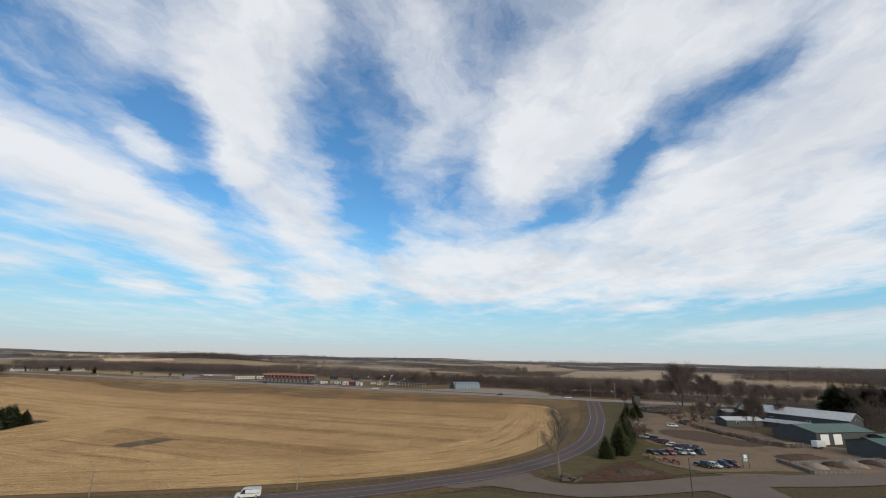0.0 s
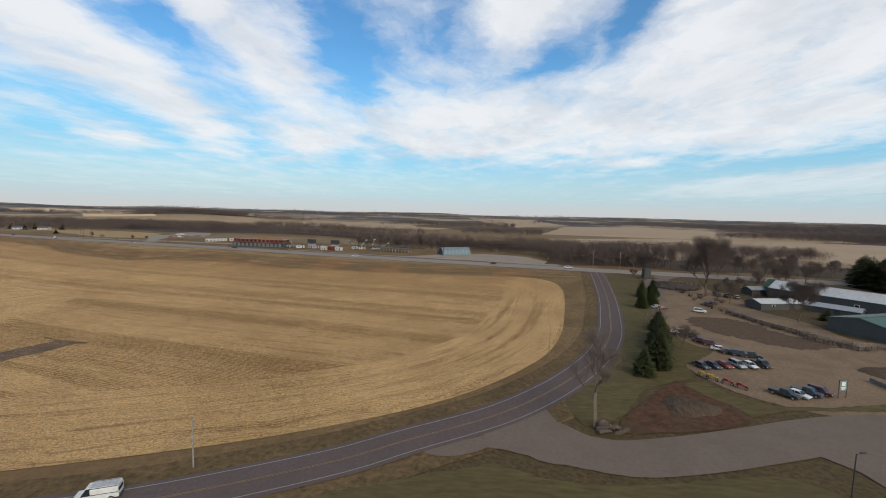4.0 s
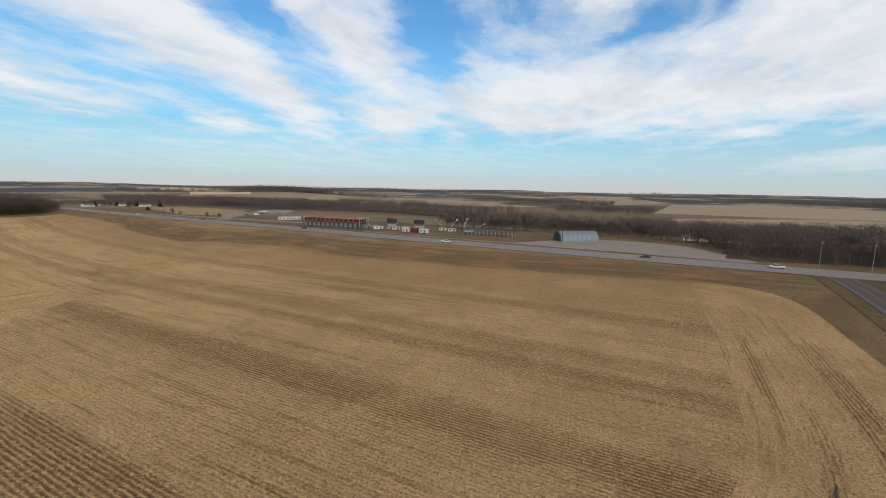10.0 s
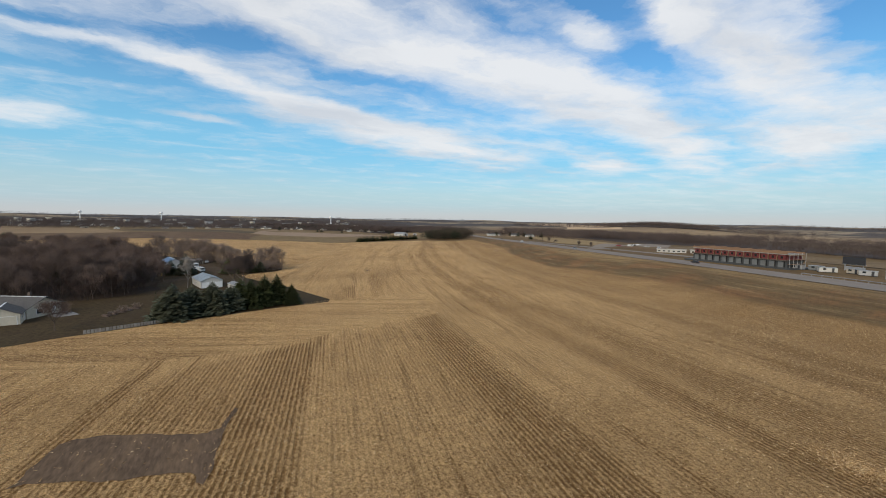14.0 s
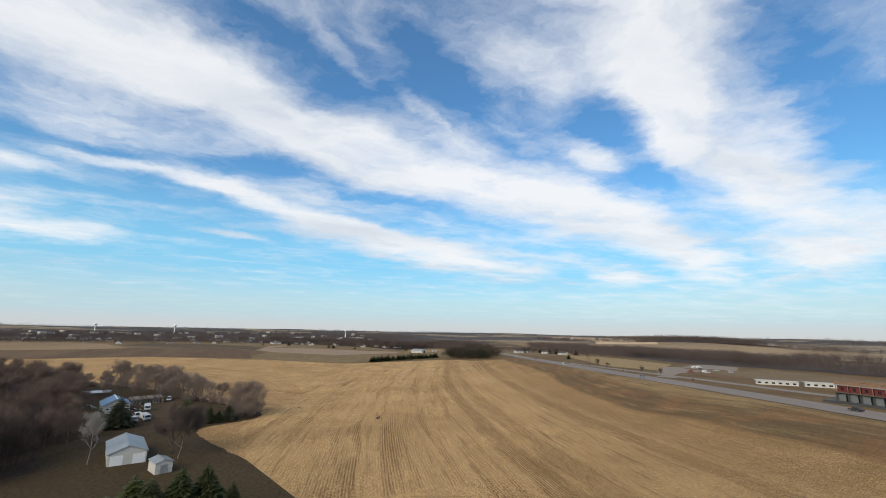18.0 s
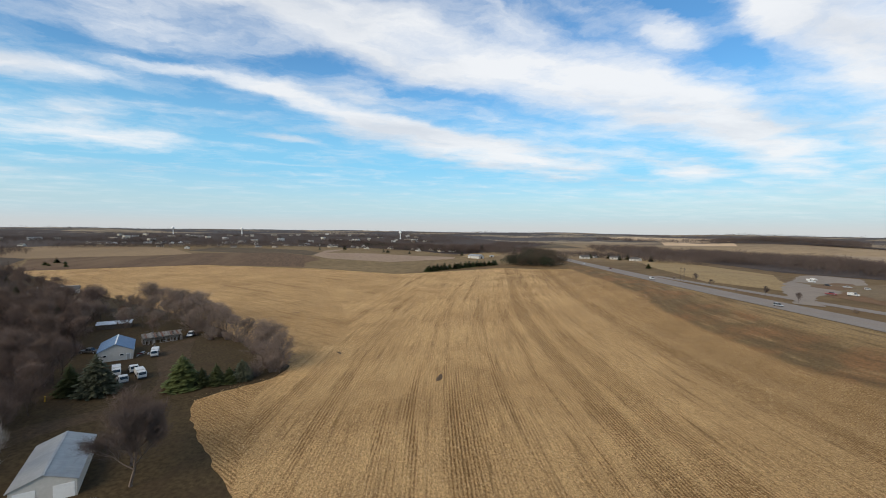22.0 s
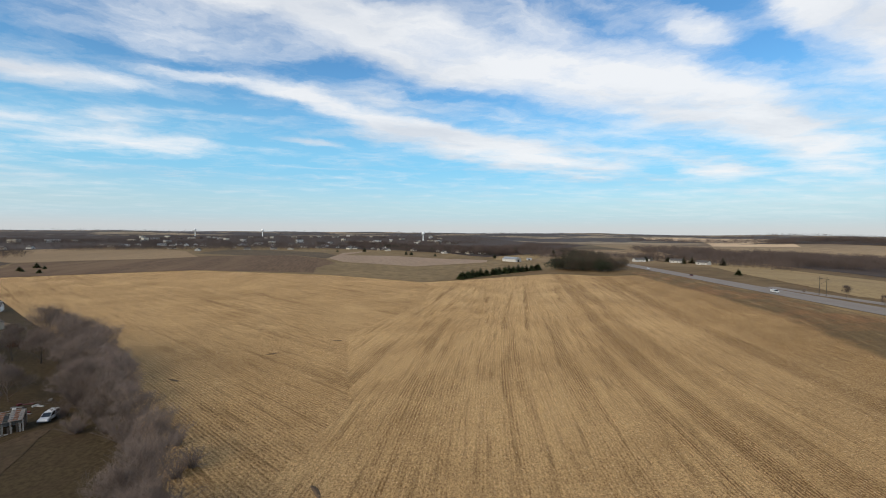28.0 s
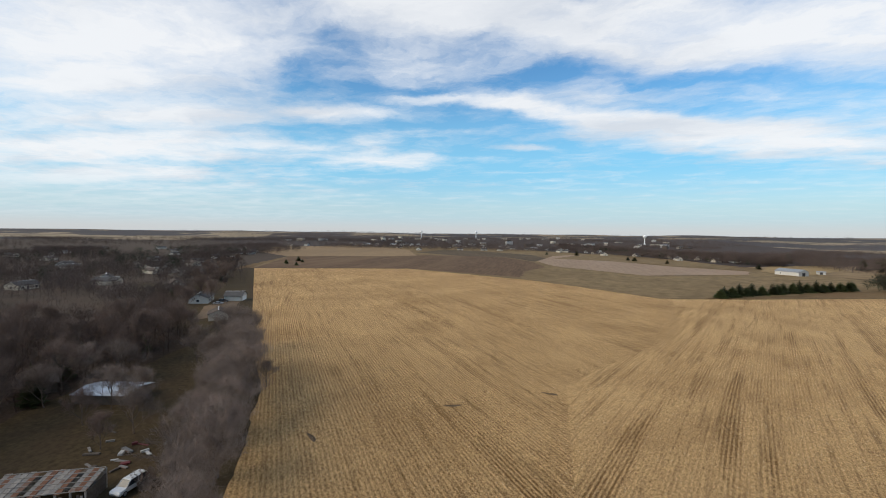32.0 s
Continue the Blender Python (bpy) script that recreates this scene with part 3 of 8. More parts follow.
def tube(bm, p, q, r0, r1, n=6):
    p, q = Vector(p), Vector(q)
    d = q - p
    rot = d.to_track_quat("Z", "Y").to_matrix().to_4x4()
    bmesh.ops.create_cone(bm, cap_ends=True, segments=n, radius1=r0, radius2=max(r1, 0.002), depth=d.length, matrix=Matrix.Translation((p + q) / 2) @ rot)
    return bm


def prism(bm, profile, y0, y1):
    """Extrudes an x-z outline from y0 to y1."""
    a = [bm.verts.new((x, y0, z)) for x, z in profile]
    b = [bm.verts.new((x, y1, z)) for x, z in profile]
    n = len(profile)
    bm.faces.new(a[::-1]), bm.faces.new(b)
    for i in range(n):
        bm.faces.new((a[i], a[(i + 1) % n], b[(i + 1) % n], b[i]))
    bmesh.ops.recalc_face_normals(bm, faces=bm.faces[:])
    return bm


def quads(name, verts, faces, material, smooth=False):
    me = bpy.data.meshes.new(name)
    me.from_pydata([tuple(v) for v in verts], [], [tuple(f) for f in faces])
    me.materials.append(material)
    if smooth:
        me.shade_smooth()
    return me


def roughen(line, piece, amount):
    """Cuts an outline into short pieces and shakes it, as grass and gravel meet."""
    r, out = random.Random(len(line)), []
    for (ax, ay), (bx, by) in zip(line, line[1:] + line[:1]):
        n = max(1, min(60, int(math.hypot(bx - ax, by - ay) / piece)))
        for k in range(n):
            out.append((ax + (bx - ax) * k / n + r.uniform(-amount, amount), ay + (by - ay) * k / n + r.uniform(-amount, amount)))
    return out


def drape(name, outline, material, rise, step=8.0, rows=None, label="", thick=0.0):
    """A patch of ground: an outline in plan, cut into a grid and laid on the land. rows(x, y) gives its row coordinates."""
    bm = bmesh.new()
    outline = [(float(x), float(y)) for x, y in outline]
    if rows is None and name != "bare_soil_patch":
        outline = roughen(outline, *((1.6, 0.32) if step < 10 else (6.0, 1.5)))
    vs = [bm.verts.new((x, y, 0)) for x, y in outline]
    for tri in tessellate_polygon([[Vector((x, y, 0)) for x, y in outline]]):
        bm.faces.new([vs[i] for i in tri])
    for ax in (0, 1):
        lo, hi = min(p[ax] for p in outline), max(p[ax] for p in outline)
        k = math.ceil(lo / step) * step
        while k < hi:
            no = (1, 0, 0) if ax == 0 else (0, 1, 0)
            co = (k, 0, 0) if ax == 0 else (0, k, 0)
            bmesh.ops.bisect_plane(bm, geom=bm.verts[:] + bm.edges[:] + bm.faces[:], dist=1e-4, plane_co=co, plane_no=no)
            k += step
    for v in bm.verts:
        v.co.z = level(v.co.x, v.co.y) + rise
    bm.normal_update()
    for f in bm.faces:
        if f.normal.z < 0:
            f.normal_flip()
    me = mesh_of(bm, name)
    if rows:
        at = me.attributes.new("row", "FLOAT_VECTOR", "POINT")
        vals = np.array([(*rows(v.co.x, v.co.y), v.co.y - crop_edge(v.co.x)) for v in me.vertices], np.float32)
        at.data.foreach_set("vector", vals.ravel())
    me.materials.append(material)
    me.shade_smooth()
    return tagged(new(name, me), label, name.split("_")[-1], kind="structure")


def ragged(line, amount, seed):
    """Roughens an outline by up to amount metres."""
    r = random.Random(seed)
    return [(x + r.uniform(-amount, amount), y + r.uniform(-amount, amount)) for x, y in line]


def smooth_line(pts, n=8):
    """A Catmull-Rom line through points in plan, n pieces a stretch."""
    p = [np.array(q, float) for q in pts]
    p = [2 * p[0] - p[1]] + p + [2 * p[-1] - p[-2]]
    out = []
    for i in range(1, len(p) - 2):
        for k in range(n):
            u = k / n
            out.append(0.5 * (2 * p[i] + (p[i + 1] - p[i - 1]) * u + (2 * p[i - 1] - 5 * p[i] + 4 * p[i + 1] - p[i + 2]) * u * u + (3 * p[i] - p[i - 1] - 3 * p[i + 1] + p[i + 2]) * u ** 3))
    return out + [p[-2]]


def ribbon(name, line, left, right, material, rise, parent=None, label="", dash=None, skirt=0.0):
    """A strip between two offsets (positive to the left) of a plan line, laid on the land; dash: metres on and off."""
    line = np.array(line, float)
    d = np.gradient(line, axis=0)
    d /= np.linalg.norm(d, axis=1)[:, None]
    nrm = np.stack([-d[:, 1], d[:, 0]], 1)
    run = np.concatenate([[0], np.cumsum(np.linalg.norm(np.diff(line, axis=0), axis=1))])
    across = [left + (right - left) * k / max(1, round(abs(left - right) / 4)) for k in range(max(1, round(abs(left - right) / 4)) + 1)]
    vs, fs = [], []

    def strip(lo, hi):
        s = np.linspace(lo, hi, max(2, int((hi - lo) / 3) + 1))
        c = np.stack([np.interp(s, run, line[:, k]) for k in (0, 1)], 1)
        nn = np.stack([np.interp(s, run, nrm[:, k]) for k in (0, 1)], 1)
        base, w = len(vs), len(across)
        for q, m in zip(c, nn):
            for k, o in enumerate(across):
                x, y = q + m * o
                vs.append((x, y, level(x, y) + rise))
        for i in range(len(s) - 1):
            for k in range(w - 1):
                a0 = base + i * w + k
                fs.append((a0, a0 + 1, a0 + w + 1, a0 + w))
    if dash:
        k = 0.0
        while k + dash[0] < run[-1]:
            strip(k, k + dash[0])
            k += dash[0] + dash[1]
    else:
        strip(0, run[-1])
    me = quads(name, vs, [f[::-1] for f in fs] if left > right else fs, material, True)
    if me.polygons and me.polygons[0].normal.z < 0:
        me.flip_normals()
    ob = new(name, me)
    if parent:
        ob.parent = parent
        return tagged(ob, label)
    return tagged(ob, label, name.split("_")[-1], kind="structure")


# ---------- ground ----------
def spread(lo, hi, step, end, grow):
    c = list(np.arange(lo, hi + 0.1, step))
    g = step
    while c[-1] < end:
        g *= grow
        c.append(c[-1] + g)
    g, left = step, []
    while (left[-1] if left else lo) > -end:
        g *= grow
        left.append((left[-1] if left else lo) - g)
    return np.array(left[::-1] + c)


gx, gy = spread(-720, 230, 5.0, 5200, 1.12), spread(-160, 500, 5.0, 5200, 1.12)
X, Y = np.meshgrid(gx, gy)
Z = height(X, Y)
nx = len(gx)
ids = np.arange(len(gy) * nx).reshape(len(gy), nx)
gv = np.stack([X.ravel(), Y.ravel(), Z.ravel()], 1)
gf = np.stack([ids[:-1, :-1], ids[:-1, 1:], ids[1:, 1:], ids[1:, :-1]], -1).reshape(-1, 4)
ground = new("ground", quads("ground", gv.tolist(), gf.tolist(), LAND, True))
tagged(ground, "rolling open farmland with dry winter grass", "ground", kind="structure")


# ---------- the stubble field, in blocks cut in different directions ----------
def row_curve(x):
    """Rows swing from nearly east-west to north-west as they run west."""
    u = min(max(x, -450.0), -170.0)
    c = -0.215 * (min(x, 200) + 170) if x > -170 else 0.0
    if x <= -170:
        k = (u + 170) / -280
        c = -(0.215 + 0.1275 * k) * (u + 170)
        if x < -450:
            c += -0.47 * (x + 450)
    return c


def rows_main(x, y):
    return y - row_curve(x), x


def rows_southwest(x, y):
    a = radians(35)
    return -x * math.sin(a) + y * math.cos(a), x * math.cos(a) + y * math.sin(a)


EDGE = smooth_line([(-150, 44), (-110, 58), (-72, 69.6), (-34.4, 84.6), (-4.5, 103.5), (17.7, 129.7), (29, 155), (36, 183), (43, 217), (46, 238), (44, 252), (35, 262), (17, 269.5)], 6)
EDGE_RUN = np.concatenate([[0], np.cumsum(np.linalg.norm(np.diff(np.array(EDGE), axis=0), axis=1))])


def rows_headland(x, y):
    d = np.linalg.norm(np.array(EDGE) - (x, y), axis=1)
    i = int(d.argmin())
    return float(d[i]), float(EDGE_RUN[i])


def inset(line, d):
    p = np.array(line)
    t = np.gradient(p, axis=0)
    t /= np.linalg.norm(t, axis=1)[:, None]
    return [tuple(q) for q in p + np.stack([-t[:, 1], t[:, 0]], 1) * d]


def north_edge(x):
    return float(highway_y(x)) - 27


north = [(x, north_edge(x)) for x in range(10, -600, -30)]
inner = inset(EDGE, 30)[4:-6]
house_side = [(-186, 88.6), (-190.4, 96.4), (-198, 117), (-207, 143), (-211.7, 161.3), (-216, 163)]
drape("headland_field", [tuple(p) for p in EDGE] + inner[::-1], STUBBLE, 0.10, 8, rows_headland, "pale maize stubble headland along the road")
drape("east_field", inner + [(17, 269.5)] + [p for p in north if p[0] > -165] + [(-168, north_edge(-168)), (-184, 190), (-181.9, 184.6), (-167.6, 146.9), (-163, 128), (-166, 92), (-150, 48)], STUBBLE, 0.10, 8, rows_main, "harvested maize field in long straw-coloured rows")


def rows_turn(x, y):
    return rows_headland(x, y)[0] * 0 + x * 0.93 - y * 0.36, y


drape("turning_field", [(-150, 48), (-166, 92), (-163, 128), (-167.6, 146.9), (-181.9, 184.6), (-215, 200), (-216, 163), (-211.7, 161.3), (-207, 143), (-198, 117), (-190.4, 96.4), (-186, 88.6), (-165, 55)], STUBBLE, 0.10, 8, rows_turn, "flattened maize stubble on the turning strip")
west_south = [(-216, 163), (-253, 152.6), (-300, 150), (-363, 181), (-433, 183), (-507, 232), (-607, 256)]
drape("west_field", [(-181.9, 184.6), (-184, 190), (-168, north_edge(-168))] + [p for p in north if p[0] < -168] + [(-640, 420), (-655, 395), (-620, 300)] + west_south[::-1] + [(-215, 200)], STUBBLE, 0.10, 8, rows_main, "harvested maize field with curving rows")
farm_side = roughen([(-253, 152.6), (-268, 146), (-279, 141.5), (-288, 138.5), (-297, 137), (-302.5, 142), (-306, 150), (-312, 157), (-319, 159), (-331, 155), (-345, 148), (-362, 138.5), (-384, 127), (-409, 112), (-454, 76), (-492, 46)], 2.0, 0.5)[:-60]
drape("southwest_field", [(-300, 150)] + farm_side + [(-492, 46), (-690, -104), (-745, 40), (-680, 170), (-607, 256), (-507, 232), (-433, 183), (-363, 181)], STUBBLE, 0.10, 8, rows_southwest, "harvested maize field in slanting rows")
bare = drape("bare_soil_patch", ragged(smooth_line([(-123.3, 111.0), (-123.5, 113.0), (-122.2, 116.1), (-120.9, 119.1), (-120.3, 121.1), (-120.1, 123.1), (-119.3, 126.2), (-118.2, 127.6), (-116.0, 128.1), (-116.0, 128.6), (-118.3, 129.2), (-122.4, 129.7), (-128.6, 130.6), (-134.0, 131.9), (-133.0, 131.0), (-129.1, 130.2), (-127.9, 128.9), (-128.0, 127.4), (-129.2, 124.2), (-130.8, 121.0), (-132.1, 117.9), (-132.6, 115.0), (-132.3, 113.2), (-130.7, 112.3), (-126.7, 111.6), (-123.3, 111.0)], 3)[:-1], 0.22, 4), BLACK_SOIL, 0.16, 6, None, "smooth patch of bare dark soil in the stubble")
GREY_FIELD = stuff("grey_brown_cut_field", (0.330, 0.228, 0.150), 0.95, 0.14, 0.3, 0.01, 0.1, tint=(0.270, 0.185, 0.118), stretch=(0.12, 1, 1))
FALLOW = stuff("brown_fallow_grass", (0.215, 0.146, 0.070), 0.95, 0.3, 0.12, 0.02, 0.15, tint=(0.155, 0.098, 0.046))
HOLLOW = stuff("dark_hollow_scrub", (0.110, 0.078, 0.046), 0.95, 0.35, 0.15, 0.02, 0.2, tint=(0.150, 0.104, 0.060))
TAN_FIELD = stuff("tan_cut_field", (0.290, 0.194, 0.104), 0.95, 0.16, 0.25, 0.01, 0.1, tint=(0.215, 0.142, 0.078), stretch=(0.12, 1, 1))
drape("fallow_field", [(-607, 250), (-625, 300), (-690, 400), (-700, 440), (-790, 470), (-930, 430), (-1250, 300), (-1400, 120), (-1450, -100), (-1420, -340), (-1190, -440), (-900, -200), (-690, -110), (-745, 40), (-680, 170)], FALLOW, 0.18, 30, None, "brown fallow grass beyond the stubble")
drape("ploughed_field", [(-690, -104), (-745, 40), (-700, 160), (-760, 160), (-826, 182), (-916, 166), (-1007, 117), (-1025, 52), (-1000, -28), (-955, -50), (-917, -137), (-880, -190)], PLOUGHED, 0.32, 20, None, "dark ploughed field beyond the stubble")
drape("tan_field", [(-887, -197), (-917, -137), (-953, -50), (-992, -24), (-1045, -45), (-1200, -105), (-1276, -157), (-1400, -360), (-1200, -415), (-987, -320)], TAN_FIELD, 0.38, 25, None, "tan harvested strip beyond the ploughed field")
drape("hollow_scrub", [(-1020, 40), (-1012, 118), (-920, 168), (-1000, 190), (-1110, 160), (-1230, 40), (-1266, -40), (-1100, -60)], HOLLOW, 0.36, 25, None, "dark scrubby hollow between the far fields")
drape("grey_field", [(-930, 172), (-1089, 198), (-1180, 260), (-964, 290), (-900, 340), (-857, 404), (-813, 384), (-760, 275), (-797, 238), (-844, 192)], GREY_FIELD, 0.40, 25, None, "grey-brown harvested field before the white barn")
drape("grey_field", [(-1010, 196), (-1190, 270), (-1230, 300), (-1090, 372), (-985, 395), (-905, 420), (-870, 410), (-906, 350), (-970, 296)], FALLOW, 0.46, 25, None, "dun grass strip along the far wood")
drape("highway_bank", [(x, float(highway_y(x)) - 27) for x in range(60, -620, -15)] + [(x, float(highway_y(x)) - 0.5) for x in range(-615, 75, 15)], STUBBLE, 0.09, 6, rows_main, "rust-brown and golden grass on the highway bank")

# ---------- roads ----------
ROAD = smooth_line([(-260, 8), (-180, 28), (-100, 48), (-60, 60), (-45, 65.5), (-22.9, 76.9), (-11.5, 84.9), (5.2, 96.5), (18, 109.5), (29, 124), (38.5, 140), (47, 160), (54, 183.5), (60.5, 207), (65.8, 229.4), (72, 262), (77, 291)], 8)
road = ribbon("road", ROAD, 4.6, -4.6, ASPHALT, 0.22, None, "two-lane asphalt road with worn paint")
ribbon("verge", ROAD, 9.5, -9.5, DRY_GRASS, 0.13, None, "mown dry grass verge beside the road")
for name, o in (("edge_line", 3.6), ("edge_line", -3.6)):
    ribbon(name, ROAD, o + 0.09, o - 0.09, WHITE_LINE, 0.245, road)
for o in (0.16, -0.16):
    ribbon("centre_line", ROAD, o + 0.06, o - 0.06, YELLOW_LINE, 0.245, road)
HWY = [(x, float(highway_y(x))) for x in range(900, -1000, -20)]
highway = ribbon("highway", HWY, 0, -19, HIGHWAY, 0.24, None, "wide grey highway with paved shoulders")
for o in (-3.0, -16.0):
    ribbon("edge_line", HWY, o + 0.1, o - 0.1, WHITE_LINE, 0.27, highway)
ribbon("lane_line", HWY, -6.4, -6.55, WHITE_LINE, 0.27, highway, dash=(3.0, 9.0))
for o in (-9.7, -10.1):
    ribbon("centre_line", HWY, o + 0.07, o - 0.07, YELLOW_LINE, 0.27, highway)
SIDE_ROAD = smooth_line([(3, 91), (12, 88.5), (24, 83.5), (36, 85), (52, 89.5), (70, 95), (95, 99), (130, 108), (190, 122)], 6)
ribbon("side_road", SIDE_ROAD, 5.6, -5.2, SIDE, 0.20, None, "dusty pale side road with worn patches")
drape("side_road_mouth", smooth_line([(-9, 82), (2, 88), (11.4, 96), (15, 101.6), (17, 95), (22, 90), (30, 88), (24, 80), (14, 80.5), (8, 83), (3, 84), (-4, 80.5), (-9, 82)], 3)[:-1], SIDE, 0.205, 5, None, "worn flared mouth of the side road")
drape("exit_road", [(56, 90), (62, 82), (66, 60), (68, 20), (82, 20), (80, 60), (76, 82), (76, 97)], SIDE, 0.19, 6, None, "pale access road to the yard")
LOT = smooth_line([(71, 101.5), (64.8, 106.4), (60, 112), (57.5, 120), (57, 129), (63, 137), (66, 150), (71, 172), (80, 200), (90, 225), (96, 243), (104, 254), (110, 262), (116, 262), (122, 256), (122, 240), (128, 225), (120, 204), (126, 180), (124, 160), (140, 150), (165, 150), (185, 130), (165, 116), (130, 104), (97, 101), (71, 101.5)], 4)[:-1]
drape("yard_grass", [(-60, 10), (-34, 62), (-8, 80), (8, 88), (24, 100), (44, 130), (62, 180), (74, 235), (88, 286), (200, 262), (290, 190), (290, 40), (120, -20)], YARD_GRASS, 0.04, 8, None, "dull winter grass round the yard")
drape("gravel_yard", LOT, GRAVEL, 0.12, 6, None, "tan compacted gravel yard")
drape("trampled_yard", ragged(smooth_line([(84, 184), (100, 182), (105, 165), (112, 150), (98, 146), (86, 156), (80, 170), (84, 184)], 12)[:-1], 1.3, 6), SOIL, 0.17, 6, None, "dark trampled earth in the yard")
ribbon("yard_drive", smooth_line([(84, 214), (90, 232), (96, 248), (104, 263), (116, 277), (130, 287)], 6), 5.0, -5.0, SIDE, 0.19, None, "curving pale gravel drive from the highway")
drape("valley_field", [(70, 480), (330, 440), (760, 420), (1000, 640), (820, 1000), (420, 960), (140, 840), (110, 620)], VALLEY, 0.3, 40, None, "pale harvested field in the valley")
drape("valley_meadow", [(-430, 560), (-330, 470), (-60, 430), (-40, 520), (-160, 640), (-420, 700)], MEADOW, 0.3, 30, None, "dun-brown meadow behind the building site")
drape("valley_field", [(150, 1010), (341, 1676), (733, 1965), (800, 1500), (665, 1156), (715, 1030), (430, 975)], VALLEY, 0.4, 50, None, "pale harvested upper field in the valley")
drape("far_strip_field", [(-620, 1150), (-150, 1080), (-60, 1180), (-240, 1330), (-560, 1330)], VALLEY, 0.4, 50, None, "pale strip of harvested land beyond the river woods")
PALE_FIELD = stuff("bleached_stubble", (0.62, 0.44, 0.27), 0.95, 0.12, 0.3, 0.01, 0.1, tint=(0.50, 0.35, 0.20), stretch=(0.15, 1, 1))
BROWN_GRASS = stuff("rusty_brown_grass", (0.190, 0.108, 0.055), 0.95, 0.25, 0.5, 0.02, 0.15, tint=(0.135, 0.085, 0.045))
GOLD_GRASS = stuff("golden_knoll_grass", (0.330, 0.225, 0.105), 0.95, 0.25, 0.4, 0.02, 0.15, tint=(0.230, 0.150, 0.070))
drape("far_pale_field", [(-794, 1265), (-549, 1383), (-418, 1133), (-644, 1046)], VALLEY, 0.5, 50, None, "pale harvested strip beyond the river woods")
drape("far_pale_field", [(-524, 1592), (-229, 1466), (-132, 1092), (-369, 1171)], VALLEY, 0.5, 50, None, "pale harvested strip beyond the river woods")
drape("skyline_field", [(-1586, 1580), (-1262, 1544), (-1066, 1336), (-1260, 1267)], PALE_FIELD, 0.6, 60, None, "bleached stubble field near the skyline")
drape("skyline_field", [(-2536, 2095), (-2363, 2273), (-1846, 2334), (-1394, 1716), (-1604, 1605), (-2023, 1695)], PALE_FIELD, 0.6, 60, None, "bleached stubble field near the skyline")
drape("skyline_field", [(-57, 2743), (363, 2749), (411, 1938), (138, 1441), (60, 1900)], VALLEY, 0.6, 60, None, "pale field on the far slope")
drape("knoll_grass", [(-789, 693), (-678, 707), (-508, 652), (-400, 505), (-373, 462), (-431, 462), (-560, 540), (-700, 640)], GOLD_GRASS, 0.22, 20, None, "golden grass on the knoll beyond the highway")
drape("lot_grass", [(-300, 445), (-350, 462), (-370, 492), (-393, 595), (-422, 671), (-393, 690), (-300, 560), (-262, 470)], BROWN_GRASS, 0.16, 15, None, "rusty brown grass beside the gravel lot")
drape("gravel_apron", smooth_line([(-60, 338), (-15, 330), (30, 318), (58, 312), (56, 326), (48, 345), (40, 362), (14, 374), (-14, 370), (-40, 352), (-60, 338)], 5)[:-1], PALE_GRAVEL, 0.14, 6, None, "gravel apron beside the highway")
drape("mown_lawn", smooth_line([(20, 104), (27, 114), (38, 131), (48, 152), (57, 180), (64, 206), (70, 232), (77, 262), (84, 282), (104, 280), (97, 258), (88, 230), (78, 203), (68, 172), (62, 148), (57, 131), (56, 122), (50, 117), (40, 112), (30, 98), (22, 94), (20, 104)], 4)[:-1], MOWN, 0.15, 6, None, "striped mown lawn between road and yard")
drape("island_grass", smooth_line([(4, 80), (14, 76), (26, 76.5), (40, 79), (50, 80), (56, 72), (60, 50), (58, 10), (10, -20), (-30, 30), (-30, 62), (-10, 74), (4, 80)], 4)[:-1], MOWN, 0.14, 6, None, "dull green grass island by the junction")
drape("yard_verge", [(30, 91), (48, 97), (66, 103), (84, 104), (97, 103), (100, 108), (90, 108), (75, 105), (64, 105), (58, 110), (56, 118), (48, 115), (40, 106)], MOWN, 0.16, 5, None, "grass verge between side road and car park")
drape("lot_verge", [(61, 152), (66.5, 157), (68, 147), (71, 141), (64.5, 134.5), (60, 130), (55.5, 128), (57, 138)], MOWN, 0.19, 5, None, "grass wedge between the rows of parked cars")
drape("dug_soil", smooth_line([(27, 91.5), (31, 98), (38, 106), (45, 113), (50, 117.5), (51.5, 111), (56.5, 100.5), (50, 95.5), (38, 92.5), (27, 91.5)], 4)[:-1], RED_SOIL, 0.20, 3, None, "red-brown dug earth round a spoil heap")
drape("farm_yard", smooth_line([(-214, 167), (-203, 131), (-191, 99), (-184, 87), (-168, 55), (-260, 20), (-420, -20), (-700, -115), (-484, 56), (-408, 118), (-373, 139), (-347, 156), (-322, 162), (-309, 158), (-298, 141), (-275, 147), (-255, 157), (-214, 167)], 4)[:-1], LAWN, 0.07, 10, None, "dull winter grass round the farmstead")
drape("farm_track", smooth_line([(-270, 92), (-289, 104), (-295, 113), (-303, 124), (-316, 124), (-335, 118), (-352, 114), (-366, 121), (-352, 124), (-330, 128), (-308, 128), (-294, 122), (-286, 112), (-268, 98), (-270, 92)], 4)[:-1], TRACK, 0.14, 6, None, "bare earth track through the farmstead")


